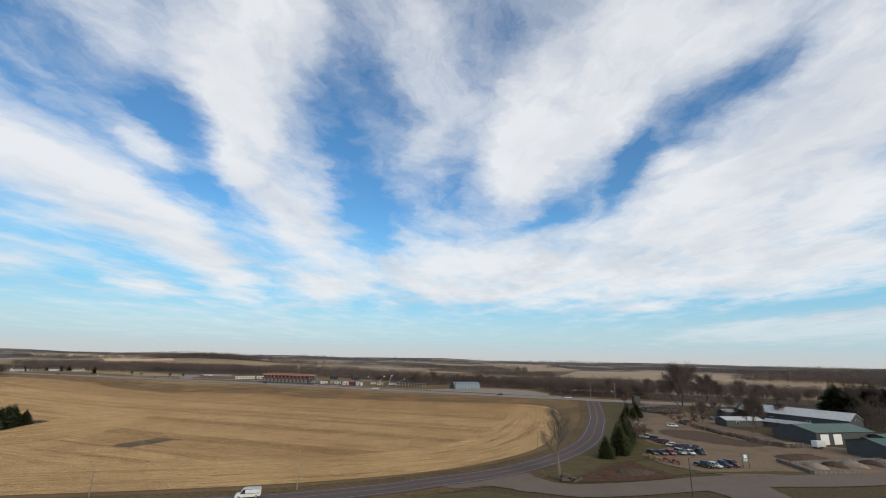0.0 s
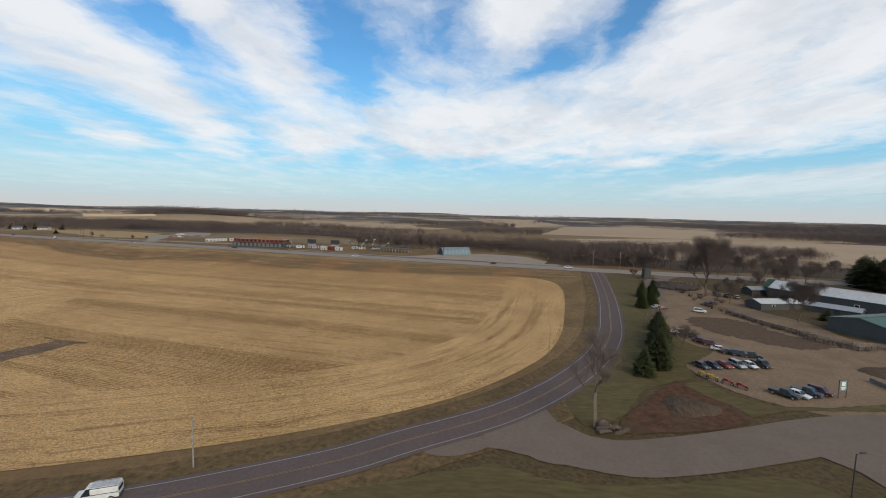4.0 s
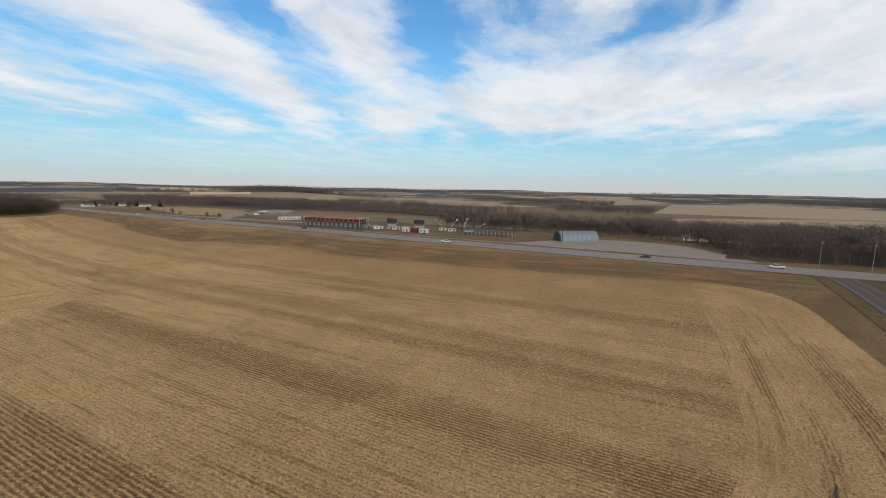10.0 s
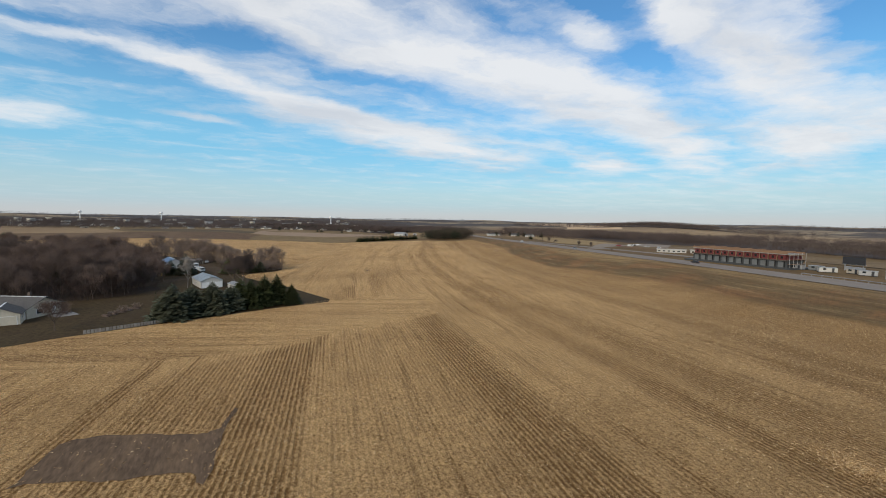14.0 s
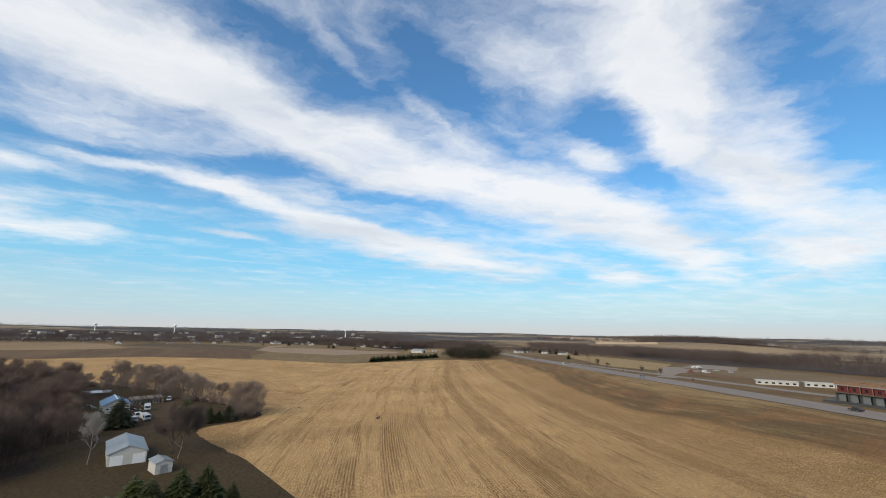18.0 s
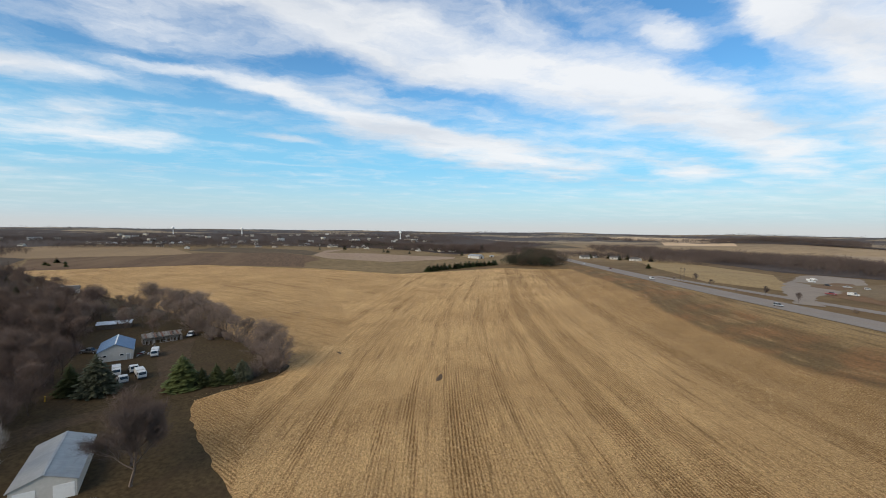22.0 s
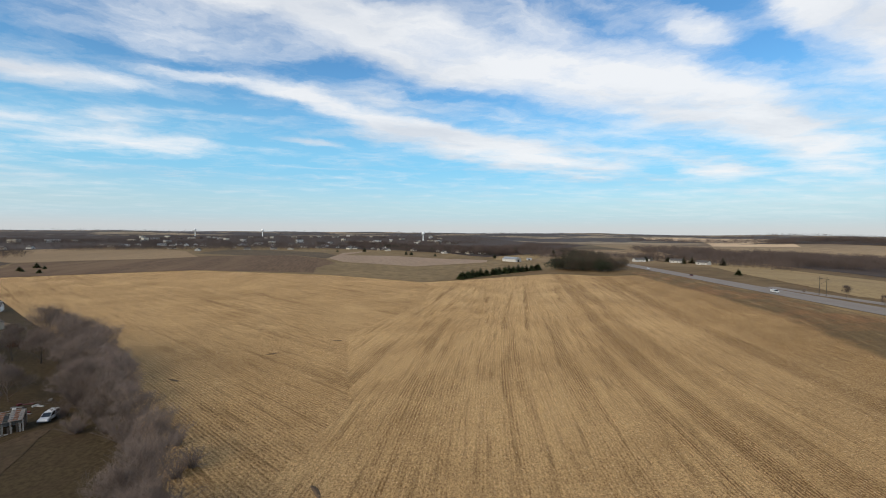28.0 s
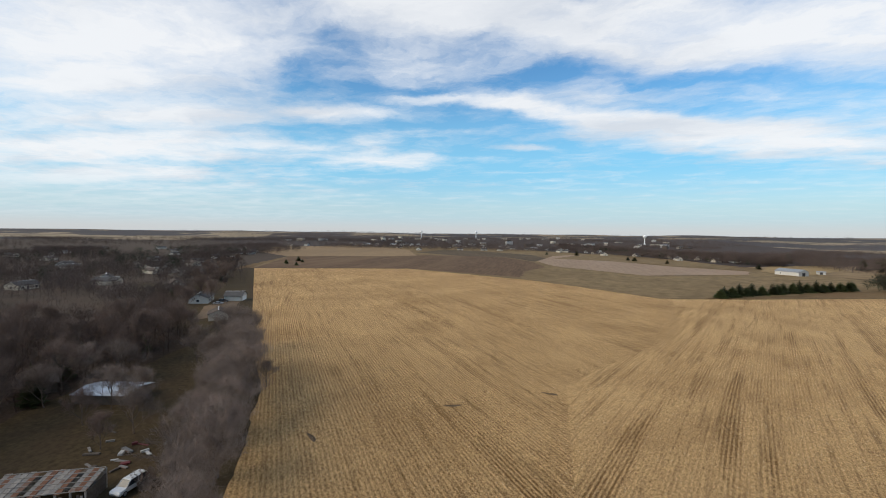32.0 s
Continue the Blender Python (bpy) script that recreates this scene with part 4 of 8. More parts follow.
# ---------- trees ----------
def frusta(segs, n):
    """Vertices and faces of tapered n-sided pieces, from rows of start, end, radius at each."""
    p, q = np.array([s[0] for s in segs]), np.array([s[1] for s in segs])
    r0, r1 = np.array([s[2] for s in segs]), np.array([s[3] for s in segs])
    d = q - p
    d /= np.maximum(np.linalg.norm(d, axis=1), 1e-6)[:, None]
    ref = np.where(np.abs(d[:, 2:3]) > 0.9, np.array([[1.0, 0, 0]]), np.array([[0, 0, 1.0]]))
    u = np.cross(d, ref)
    u /= np.linalg.norm(u, axis=1)[:, None]
    w = np.cross(d, u)
    ang = np.arange(n) * 2 * np.pi / n
    ring = u[:, None] * np.cos(ang)[None, :, None] + w[:, None] * np.sin(ang)[None, :, None]
    verts = np.concatenate([p[:, None] + ring * r0[:, None, None], q[:, None] + ring * r1[:, None, None]], 1).reshape(-1, 3)
    base = np.arange(len(segs))[:, None] * 2 * n
    k = np.arange(n)
    f = np.stack([base + k, base + (k + 1) % n, base + n + (k + 1) % n, base + n + k], -1).reshape(-1, 4)
    return verts, f


def slivers(rng, at, way, length, width):
    """Thin triangles, one a twig, from points along directions."""
    side = np.cross(way, rng.normal(size=way.shape))
    side /= np.maximum(np.linalg.norm(side, axis=1), 1e-6)[:, None]
    v = np.stack([at - side * width, at + side * width, at + way * length[:, None]], 1).reshape(-1, 3)
    return v, np.arange(len(v)).reshape(-1, 3)


def bare_tree_meshes(name, seed, h, spread_r, r, fork=0.24, upright=0.5, twigs=14, limbs=4, wood=None, twig=None):
    """A leafless tree: forking trunk and limbs in one mesh, a haze of twigs in the other."""
    rng = np.random.default_rng(seed)
    segs, tips = [], []

    def grow(p, d, ln, rad, depth):
        bend = rng.normal(size=3) * 0.13
        q1 = p + d * ln * 0.5
        d2 = d + bend + np.array([0, 0, 0.10 * upright])
        d2 /= np.linalg.norm(d2)
        q2 = q1 + d2 * ln * 0.5
        if depth == 0:
            tips.append((q2, d2, ln))
            return
        segs.append((p, q1, rad, rad * 0.82)), segs.append((q1, q2, rad * 0.82, rad * 0.6))
        if depth <= 2:
            tips.append((q2, d2, ln))
        for k in range(4 if depth > 1 else 3):
            a = rng.uniform(0, 2 * np.pi)
            off = np.array([np.cos(a), np.sin(a), rng.uniform(-0.2, 0.6) + 0.3 * upright])
            nd = d2 * rng.uniform(0.5, 0.95) + off * rng.uniform(0.5, 0.85)
            nd /= np.linalg.norm(nd)
            s = rng.uniform(0.35, 1.0)
            grow(q1 + (q2 - q1) * s if k else q2, nd, ln * rng.uniform(0.55, 0.75), rad * rng.uniform(0.34, 0.5), depth - 1)
    top = np.array([rng.normal() * 0.03 * h, rng.normal() * 0.03 * h, h * fork])
    lead = top + np.array([rng.normal() * 0.02 * h, rng.normal() * 0.02 * h, h * (0.2 + 0.3 * upright)])
    segs.append((np.zeros(3) - (0, 0, 0.3), np.zeros(3) + (0, 0, 0.5), r * 1.5, r)), segs.append((np.array([0, 0, 0.5]), top, r, r * 0.8))
    segs.append((top, lead, r * 0.8, r * 0.5))
    for k in range(limbs + 2):
        a = 2.4 * k + rng.uniform(-0.4, 0.4)
        u = k / (limbs + 1)
        tilt = rng.uniform(0.7, 1.25) * (1.35 - 0.6 * upright) * (1 - 0.6 * u)
        d = np.array([np.cos(a) * tilt, np.sin(a) * tilt, 1.0])
        d /= np.linalg.norm(d)
        grow(top + (lead - top) * u, d, h * (1 - fork) * rng.uniform(0.34, 0.44) * (1 - 0.25 * u), r * rng.uniform(0.4, 0.55), 3)
    v, f = frusta(segs, 3)
    flat = np.sort(np.linalg.norm(v[:, :2], axis=1))[int(len(v) * 0.97)]
    sc = np.array([spread_r / max(flat, 0.1), spread_r / max(flat, 0.1), h / v[:, 2].max()])
    wood_mesh = quads(name + "_wood", (v * sc).tolist(), f.tolist(), wood or BARK)
    P = np.repeat(np.array([t[0] for t in tips]), twigs, 0)
    D = np.repeat(np.array([t[1] for t in tips]), twigs, 0)
    L = np.repeat(np.array([t[2] for t in tips]), twigs)
    P = P - D * (rng.uniform(0, 1.0, len(P)) * L)[:, None]
    P = P + rng.normal(size=P.shape) * 0.03 * h
    W = D * 0.6 + rng.normal(size=D.shape) * 0.65 + np.array([0, 0, 0.3])
    W /= np.linalg.norm(W, axis=1)[:, None]
    tv, tf = slivers(rng, P, W, L * rng.uniform(0.6, 1.5, len(L)), np.full((len(L), 1), 0.0008 * h + 0.008))
    twig_mesh = quads(name + "_twigs", (tv * sc).tolist(), tf.tolist(), twig or TWIGS)
    return wood_mesh, twig_mesh


def shrub_meshes(name, seed, h, rad, stems=36, twigs=34, twig=None):
    rng = np.random.default_rng(seed)
    segs, P, D, L = [], [], [], []
    for _ in range(stems):
        a, s = rng.uniform(0, 2 * np.pi), rng.uniform(0.1, 1.0)
        p = np.array([np.cos(a), np.sin(a), 0]) * rng.uniform(0, 0.35) * rad
        d = np.array([np.cos(a) * s, np.sin(a) * s, 1.1])
        d /= np.linalg.norm(d)
        for k in range(4):
            ln = h * rng.uniform(0.2, 0.3)
            q = p + d * ln
            segs.append((p, q, 0.05 * (1 - k * 0.2), 0.05 * (0.8 - k * 0.2)))
            for _ in range(twigs):
                w = d * 0.6 + rng.normal(size=3) * 0.6 + (0, 0, 0.3)
                P.append(p + (q - p) * rng.uniform()), D.append(w / np.linalg.norm(w)), L.append(h * rng.uniform(0.12, 0.26))
            p, d = q, d + rng.normal(size=3) * 0.22
            d /= np.linalg.norm(d)
    v, f = frusta(segs, 3)
    sc = np.array([1, 1, 1]) * min(1.0, 1.25 * h / v[:, 2].max())
    tv, tf = slivers(rng, np.array(P), np.array(D), np.array(L), np.full((len(L), 1), 0.011))
    return quads(name + "_wood", (v * sc).tolist(), f.tolist(), BARK), quads(name + "_twigs", (tv * sc).tolist(), tf.tolist(), twig or TWIGS)


def conifer_meshes(name, seed, h, rad, needles, full=0.9, dense=1):
    """A spruce: whorls of drooping boughs, each a ragged fan of needle sprays round a bare stem."""
    rng = np.random.default_rng(seed)
    v, f = [], []
    levels = int(h * (2.6 if dense == 1 else 3.4))
    for i in range(levels):
        u = i / levels
        z = h * (0.04 + 0.94 * u)
        reach = rad * ((1 - u ** 1.45) ** 0.9) * rng.uniform(0.82, 1.12) + 0.12
        for k in range(int((9 + 10 * (1 - u)) * dense)):
            a = rng.uniform(0, 2 * np.pi)
            ln = reach * rng.uniform(0.75, 1.1)
            out, side = np.array([np.cos(a), np.sin(a), 0]), np.array([-np.sin(a), np.cos(a), 0])
            droop = rng.uniform(0.05, 0.35)
            root = np.array([0, 0, z + 0.12 * ln])
            sprays = 7 if dense == 1 else 9
            for j in range(sprays):
                s0 = 0.15 + 0.85 * j / sprays
                c = root + out * ln * s0 + np.array([0, 0, -droop * ln * s0 * s0 + 0.05 * ln])
                wd = full * ln * (0.34 * (1 - s0) + 0.12) * rng.uniform(0.7, 1.3) / dense ** 0.8
                tip = out * ln * 0.22
                lift = np.array([0, 0, rng.uniform(-0.10, 0.12) * ln * 0.5])
                n = len(v)
                v += [c - tip * 0.5, c + side * wd + tip * rng.uniform(0.1, 0.9) - (0, 0, 0.10 * wd) + lift, c + tip * 0.9, c - side * wd + tip * rng.uniform(0.1, 0.9) - (0, 0, 0.10 * wd) - lift]
                f += [(n, n + 1, n + 2), (n, n + 2, n + 3)]
    n = len(v)
    v += [np.array([0, 0, h * 1.03]), np.array([0.12, 0, h * 0.9]), np.array([-0.08, 0.1, h * 0.9])]
    f.append((n, n + 1, n + 2))
    nm = quads(name + "_needles", [tuple(map(float, q)) for q in v], f, needles)
    tv, tf = frusta([(np.array([0, 0, -0.3]), np.array([0, 0, h * 0.9]), 0.035 * rad + 0.09, 0.03)], 6)
    return quads(name + "_stem", tv.tolist(), tf.tolist(), BARK), nm


PLANT_COUNT = {}


def plant(kind, meshes, x, y, label, group, size=1.0, turn=None, wide=1.0, crown="crown"):
    """Stands a tree or shrub of two meshes (trunk, crown) on the land."""
    k = PLANT_COUNT[kind] = PLANT_COUNT.get(kind, 0) + 1
    t = empty(kind, on_ground(x, y, (k * 137.5) % 360 if turn is None else turn), label, kind.split("_")[-1], group)
    t.scale = (size * wide, size * wide, size)
    part("trunk", meshes[0], BARK, t)
    part(crown, meshes[1], TWIGS, t)
    return t


GREY_BARK = stuff("weathered_grey_bark", (0.135, 0.108, 0.088), 0.9, 0.25, 5.0, 0.05, 0.02)
TREES = [bare_tree_meshes("tree_a", 11, 13, 4.9, 0.26, 0.10), bare_tree_meshes("tree_b", 12, 14, 4.4, 0.24, 0.10, 0.8), bare_tree_meshes("tree_c", 13, 12, 5.4, 0.28, 0.12, 0.4), bare_tree_meshes("tree_d", 14, 13, 4.0, 0.2, 0.14, 0.9)]


def darker(meshes):
    """The same tree with darker, duller twigs."""
    crown = meshes[1].copy()
    crown.materials[0] = FAR_TWIGS
    return meshes[0], crown


FAR_TWIGS = stuff("far_twigs", (0.102, 0.077, 0.066), 0.95, 0.3, 0.05, 0.03, 0.0, tint=(0.075, 0.056, 0.049))
DARK_TREES = [darker(m) for m in TREES]
BIG_TREE = bare_tree_meshes("big_tree", 21, 25, 11, 0.7, 0.16, 0.65, 26, 7, twig=FAR_TWIGS)
ROUND_TREE = bare_tree_meshes("round_tree", 22, 14.5, 6.0, 0.35, 0.22, 0.6, 32, 7, twig=FAR_TWIGS)
DEAD_TREE = bare_tree_meshes("dead_tree", 23, 18.5, 4.6, 0.46, 0.36, 0.95, 9, 5, wood=GREY_BARK, twig=GREY_BARK)

BIRCH = bare_tree_meshes("birch", 24, 12, 2.6, 0.14, 0.3, 1.0, 8, 5, wood=PALE_BARK, twig=PALE_BARK)
ORCHARD = bare_tree_meshes("garden_tree", 25, 7, 3.6, 0.13, 0.2, 0.4, 10, 6, wood=BARK)
SHRUBS = [shrub_meshes("shrub_a", 31, 6.0, 3.6, 36, 40, HEDGE_TWIGS), shrub_meshes("shrub_b", 32, 4.5, 3.0, 36, 40, HEDGE_TWIGS)]
HEDGE_TREES = [bare_tree_meshes("hedge_tree_a", 51, 12.5, 4.8, 0.24, 0.10, 0.8, 12, 5, wood=BARK, twig=HEDGE_TWIGS), bare_tree_meshes("hedge_tree_b", 52, 12, 5.4, 0.24, 0.10, 0.55, 13, 5, wood=BARK, twig=HEDGE_TWIGS)]
DRY_HEDGE = [shrub_meshes("hedge_a", 33, 6.0, 3.6, 30, 26, RUST_TWIGS), shrub_meshes("hedge_b", 34, 5.0, 3.4, 30, 26, RUST_TWIGS)]
SPRUCES = [conifer_meshes("spruce_a", 41, 10, 3.0, SPRUCE), conifer_meshes("spruce_b", 42, 11, 2.7, SPRUCE)]
BLUE_SPRUCES = [conifer_meshes("blue_spruce_a", 43, 8.5, 3.1, BLUE_SPRUCE, 0.9, 1.7), conifer_meshes("blue_spruce_b", 44, 7.5, 3.0, BLUE_SPRUCE, 0.9, 1.7)]
CORNER_SPRUCES = [conifer_meshes("spruce_c", 47, 10, 3.0, SPRUCE, 0.9, 1.7), conifer_meshes("spruce_d", 48, 10.5, 2.9, SPRUCE, 0.9, 1.7)]
PINES = [conifer_meshes("pine_a", 45, 9, 3.2, GREEN_PINE, 1.3)]
CEDAR = [conifer_meshes("cedar", 46, 5.0, 0.9, SPRUCE, 1.2)]


def wood_stuff(name, spots, label, size=12.0, tris=70, seed=5, spread_r=0.36, material=None, fat=0.014):
    """A far wood in one mesh: for every tree a stem, a few limbs and a ragged haze of twigs."""
    rng = np.random.default_rng(seed)
    n = len(spots)
    xy = np.array(spots)
    z = height(xy[:, 0], xy[:, 1])
    hh = size * rng.uniform(0.65, 1.15, n)
    root = np.column_stack([xy, z - 0.3])
    m = tris
    c = rng.normal(size=(n, m, 3))
    c /= np.linalg.norm(c, axis=2)[:, :, None]
    c *= (rng.uniform(0.25, 1.0, (n, m, 1)) ** 0.6)
    lump = 1 + 0.25 * np.sin(3 * c[:, :, :1] + rng.uniform(0, 6, (n, 1, 1)))
    at = root[:, None] + c * lump * np.array([spread_r, spread_r, 0.40]) * hh[:, None, None] + np.array([0, 0, 0.58]) * hh[:, None, None]
    way = c * 0.9 + rng.normal(size=c.shape) * 0.55 + np.array([0, 0, 0.25])
    way /= np.linalg.norm(way, axis=2)[:, :, None]
    tv, tf = slivers(rng, at.reshape(-1, 3), way.reshape(-1, 3), np.repeat(hh, m) * rng.uniform(0.06, 0.16, n * m), np.repeat(hh, m)[:, None] * fat)
    segs = []
    for k in range(n):
        top = root[k] + np.array([rng.normal() * 0.4, rng.normal() * 0.4, hh[k] * 0.75])
        segs.append((root[k], top, 0.011 * hh[k], 0.004 * hh[k]))
        for _ in range(3):
            a = rng.uniform(0, 6.28)
            p = root[k] + (top - root[k]) * rng.uniform(0.35, 0.7)
            segs.append((p, p + np.array([np.cos(a) * 0.26, np.sin(a) * 0.26, 0.3]) * hh[k], 0.008 * hh[k], 0.003 * hh[k]))
    sv, sf = frusta(segs, 3)
    faces = tf.tolist() + (sf + len(tv)).tolist()
    ob = new(name, quads(name, np.concatenate([tv, sv]).tolist(), faces, material or FAR_TWIGS))
    return tagged(ob, label, "wood", kind="stuff")


FAR_GREEN = stuff("far_evergreen", (0.035, 0.042, 0.026), 0.95, 0.4, 0.3, 0.05, 0.0)


def scatter(rng, n, shape):
    """n spots of a plan shape, a function that turns two numbers from 0 to 1 into x and y."""
    return [shape(*rng.uniform(0, 1, 2)) for _ in range(n)]


def strip(x0, x1, d0, d1):
    """Along the highway: x range and distances beyond its near edge."""
    def f(u, v):
        x = x0 + (x1 - x0) * u
        return x, float(highway_y(x)) + d0 + (d1 - d0) * v
    return f


def patch(ax, ay, bx, by, wide):
    """Along a straight line, wide metres to both sides."""
    ln = math.hypot(bx - ax, by - ay)
    def f(u, v):
        o = (v - 0.5) * 2 * wide * (0.6 + 0.4 * math.sin(9 * u + ax))
        return ax + (bx - ax) * u - (by - ay) / ln * o, ay + (by - ay) * u + (bx - ax) / ln * o
    return f


rng = np.random.default_rng(77)
# woods north of the highway and along the river
wood_stuff("roadside_wood", scatter(rng, 300, strip(55, 135, 38, 120)) + scatter(rng, 60, strip(30, 75, 85, 140)), "dense leafless wood behind the highway", 13, 230, 1, 0.40, None, 0.0062)
wood_stuff("roadside_brush", scatter(rng, 330, strip(130, 520, 40, 95)), "low leafless brush and young trees behind the highway", 8.5, 170, 21, 0.42, None, 0.007)
wood_stuff("hollow_wood", scatter(rng, 320, strip(-110, 60, 105, 240)), "leafless trees in a hollow behind a shed", 12, 170, 2, 0.42, None, 0.0075)
wood_stuff("river_wood", scatter(rng, 900, patch(-900, 980, 60, 600, 75)) + scatter(rng, 1100, patch(-800, 900, -460, 860, 130)) + scatter(rng, 600, patch(-1150, 960, -760, 860, 90)) + scatter(rng, 260, patch(-30, 1010, 150, 1000, 110)) + scatter(rng, 700, patch(40, 600, 420, 560, 85)) + scatter(rng, 420, patch(-560, 1080, -120, 830, 80)) + scatter(rng, 400, patch(-1000, 800, -500, 780, 40)), "grey-brown river woodland in the valley", 14, 62, 3, 0.50, None, 0.018)
wood_stuff("hill_wood", scatter(rng, 700, patch(-1250, 1440, -900, 1600, 110)), "grey-brown wood on a low hill", 15, 40, 43, 0.5, None, 0.03)
wood_stuff("far_wood", scatter(rng, 800, patch(-1900, 1500, -600, 1500, 130)) + scatter(rng, 420, patch(-300, 1500, 120, 1400, 110)) + scatter(rng, 2400, patch(950, 1500, 2500, 1500, 620)) + scatter(rng, 1900, patch(700, 1100, 2300, 1000, 260)) + scatter(rng, 1100, patch(300, 2300, 2400, 1700, 300)) + scatter(rng, 700, patch(-2600, 2400, 300, 2700, 160)) + scatter(rng, 700, patch(-3000, 3300, 2500, 3300, 200)) + scatter(rng, 500, patch(1500, 300, 3200, 1300, 300)) + scatter(rng, 900, patch(590, 1085, 1500, 1040, 70)) + scatter(rng, 500, patch(1000, 1750, 2600, 1900, 200)), "distant grey woods on low hills", 17, 26, 4, 0.6, None, 0.035)
wood_stuff("town_wood", scatter(rng, 1000, patch(-1260, -340, -1350, 330, 100)) + scatter(rng, 1700, patch(-1650, -700, -1750, 700, 220)) + scatter(rng, 420, patch(-1480, -330, -1500, 60, 45)) + scatter(rng, 320, patch(-1290, 230, -1030, 420, 35)) + scatter(rng, 1500, patch(-2050, -1000, -2150, 900, 240)) + scatter(rng, 700, patch(-1100, 480, -1500, 900, 110)) + scatter(rng, 800, patch(-1000, 520, -640, 720, 60)) + scatter(rng, 900, patch(-2400, -1200, -2600, 1200, 250)) + scatter(rng, 700, patch(-3300, -1800, -3400, 1800, 250)), "leafless trees of a distant town", 12, 30, 5, 0.75, None, 0.03)
def off_fields(p):
    """South of the stubble and the ploughed land."""
    x, y = p
    return y < (45 + 0.757 * (x + 484) if x > -690 else -112 + 0.36 * (x + 690) if x > -900 else -188 - 0.31 * (x + 900) if x > -1190 else 9e9)


HOMES = [(-647, -289), (-616, -147), (-929, -443), (-566, -134), (-513, -131), (-509, 0), (-520, 14), (-819, -536), (-875, -684), (-621, -246), (-845, -359), (-899, -369), (-547, -109), (-737, -277), (-781, -502), (-733, -505), (-1010, -560), (-700, -390), (-960, -640)]


def open_spot(p):
    """Keeps trees off the houses, the view from the field to them, and the lawn between."""
    if any(math.hypot(p[0] - x - 7, p[1] - y - 9) < 17 for x, y in HOMES):
        return False
    return math.hypot(p[0] + 550, p[1] + 60) > 26


SUBURB_TWIGS = stuff("suburb_twigs", (0.090, 0.066, 0.056), 0.95, 0.35, 0.05, 0.03, 0.0, tint=(0.064, 0.046, 0.039))
wood_stuff("suburb_wood", [p for p in scatter(rng, 1700, patch(-520, -90, -1250, -520, 120)) + scatter(rng, 2300, patch(-330, -140, -900, -620, 170)) + scatter(rng, 1500, patch(-1200, -600, -2100, -1300, 420)) + scatter(rng, 900, patch(-300, -230, -700, -700, 150)) + scatter(rng, 1300, patch(-700, -700, -1500, -1500, 320)) if off_fields(p) and open_spot(p)], "leafless trees among scattered houses", 11, 44, 6, 0.5, SUBURB_TWIGS, 0.020)
wood_stuff("suburb_evergreens", [p for p in scatter(rng, 130, patch(-520, -110, -1000, -480, 130)) + scatter(rng, 60, patch(-420, -160, -800, -600, 150)) if off_fields(p) and open_spot(p)], "dark evergreens among scattered houses", 12, 90, 36, 0.30, FAR_GREEN, 0.02)
SUBURB_FLOOR = stuff("suburb_litter", (0.085, 0.060, 0.042), 0.95, 0.35, 0.4, 0.02, 0.2, tint=(0.060, 0.048, 0.030))
drape("suburb_floor", [(-470, 20), (-690, -125), (-900, -200), (-1250, -120), (-1900, -900), (-1300, -1400), (-500, -800), (-330, -200), (-400, -60)], SUBURB_FLOOR, 0.10, 40, None, "brown winter ground under the suburb's trees")
wood_stuff("house_wood", [p for p in scatter(rng, 420, patch(-470, -60, -640, -200, 70)) + scatter(rng, 260, patch(-490, -15, -600, -90, 22)) + scatter(rng, 260, patch(-430, -60, -560, -260, 90)) if open_spot(p) and off_fields(p)], "leafless trees round the houses beyond the farm", 10, 110, 16, 0.46, None, 0.010)
ROADSIDE_LITTER = stuff("wood_edge_litter", (0.075, 0.052, 0.034), 0.95, 0.35, 0.8, 0.02, 0.2, tint=(0.105, 0.072, 0.038))
drape("roadside_floor", [(x, float(highway_y(x)) + 34 + 4 * math.sin(x / 13)) for x in range(50, 530, 12)] + [(x, float(highway_y(x)) + 150) for x in range(520, 60, -20)], ROADSIDE_LITTER, 0.15, 12, None, "brown leaf litter under the roadside wood")
WOOD_FLOOR = stuff("far_wood_floor", (0.074, 0.055, 0.045), 0.95, 0.3, 0.2, 0.02, 0.2, tint=(0.092, 0.068, 0.052))
drape("town_floor", [(-1180, -440), (-1420, -320), (-1475, 0), (-1300, 190), (-1060, 400), (-1000, 520), (-1500, 1000), (-2900, 1000), (-2900, -1600), (-1500, -900)], WOOD_FLOOR, 0.4, 60, None, "dark winter ground under the town's trees")
drape("east_wood_floor", [(700, 960), (860, 990), (930, 1340), (1030, 2000), (800, 2800), (2600, 3200), (3600, 1500), (2600, 700), (1200, 790)], WOOD_FLOOR, 0.6, 90, None, "dark leaf litter under the eastern hill woods")
drape("belt_floor", [(-1160, 960), (-881, 790), (-725, 770), (-531, 700), (-407, 735), (-300, 740), (-110, 640), (60, 560), (60, 640), (-110, 770), (-300, 870), (-569, 1010), (-881, 1060), (-1120, 1040)], WOOD_FLOOR, 0.35, 40, None, "dark leaf litter under the river woods")
drape("valley_floor", [(-1600, 170), (-1454, 285), (-1202, 330), (-1078, 394), (-977, 410), (-929, 430), (-990, 520), (-1050, 700), (-1400, 640), (-1640, 420)], WOOD_FLOOR, 0.5, 40, None, "dark leaf litter under the valley woods")
drape("hill_floor", [(-1280, 1380), (-1240, 1520), (-1050, 1680), (-860, 1690), (-840, 1540), (-1000, 1440)], WOOD_FLOOR, 0.7, 40, None, "dark leaf litter under the hill wood")
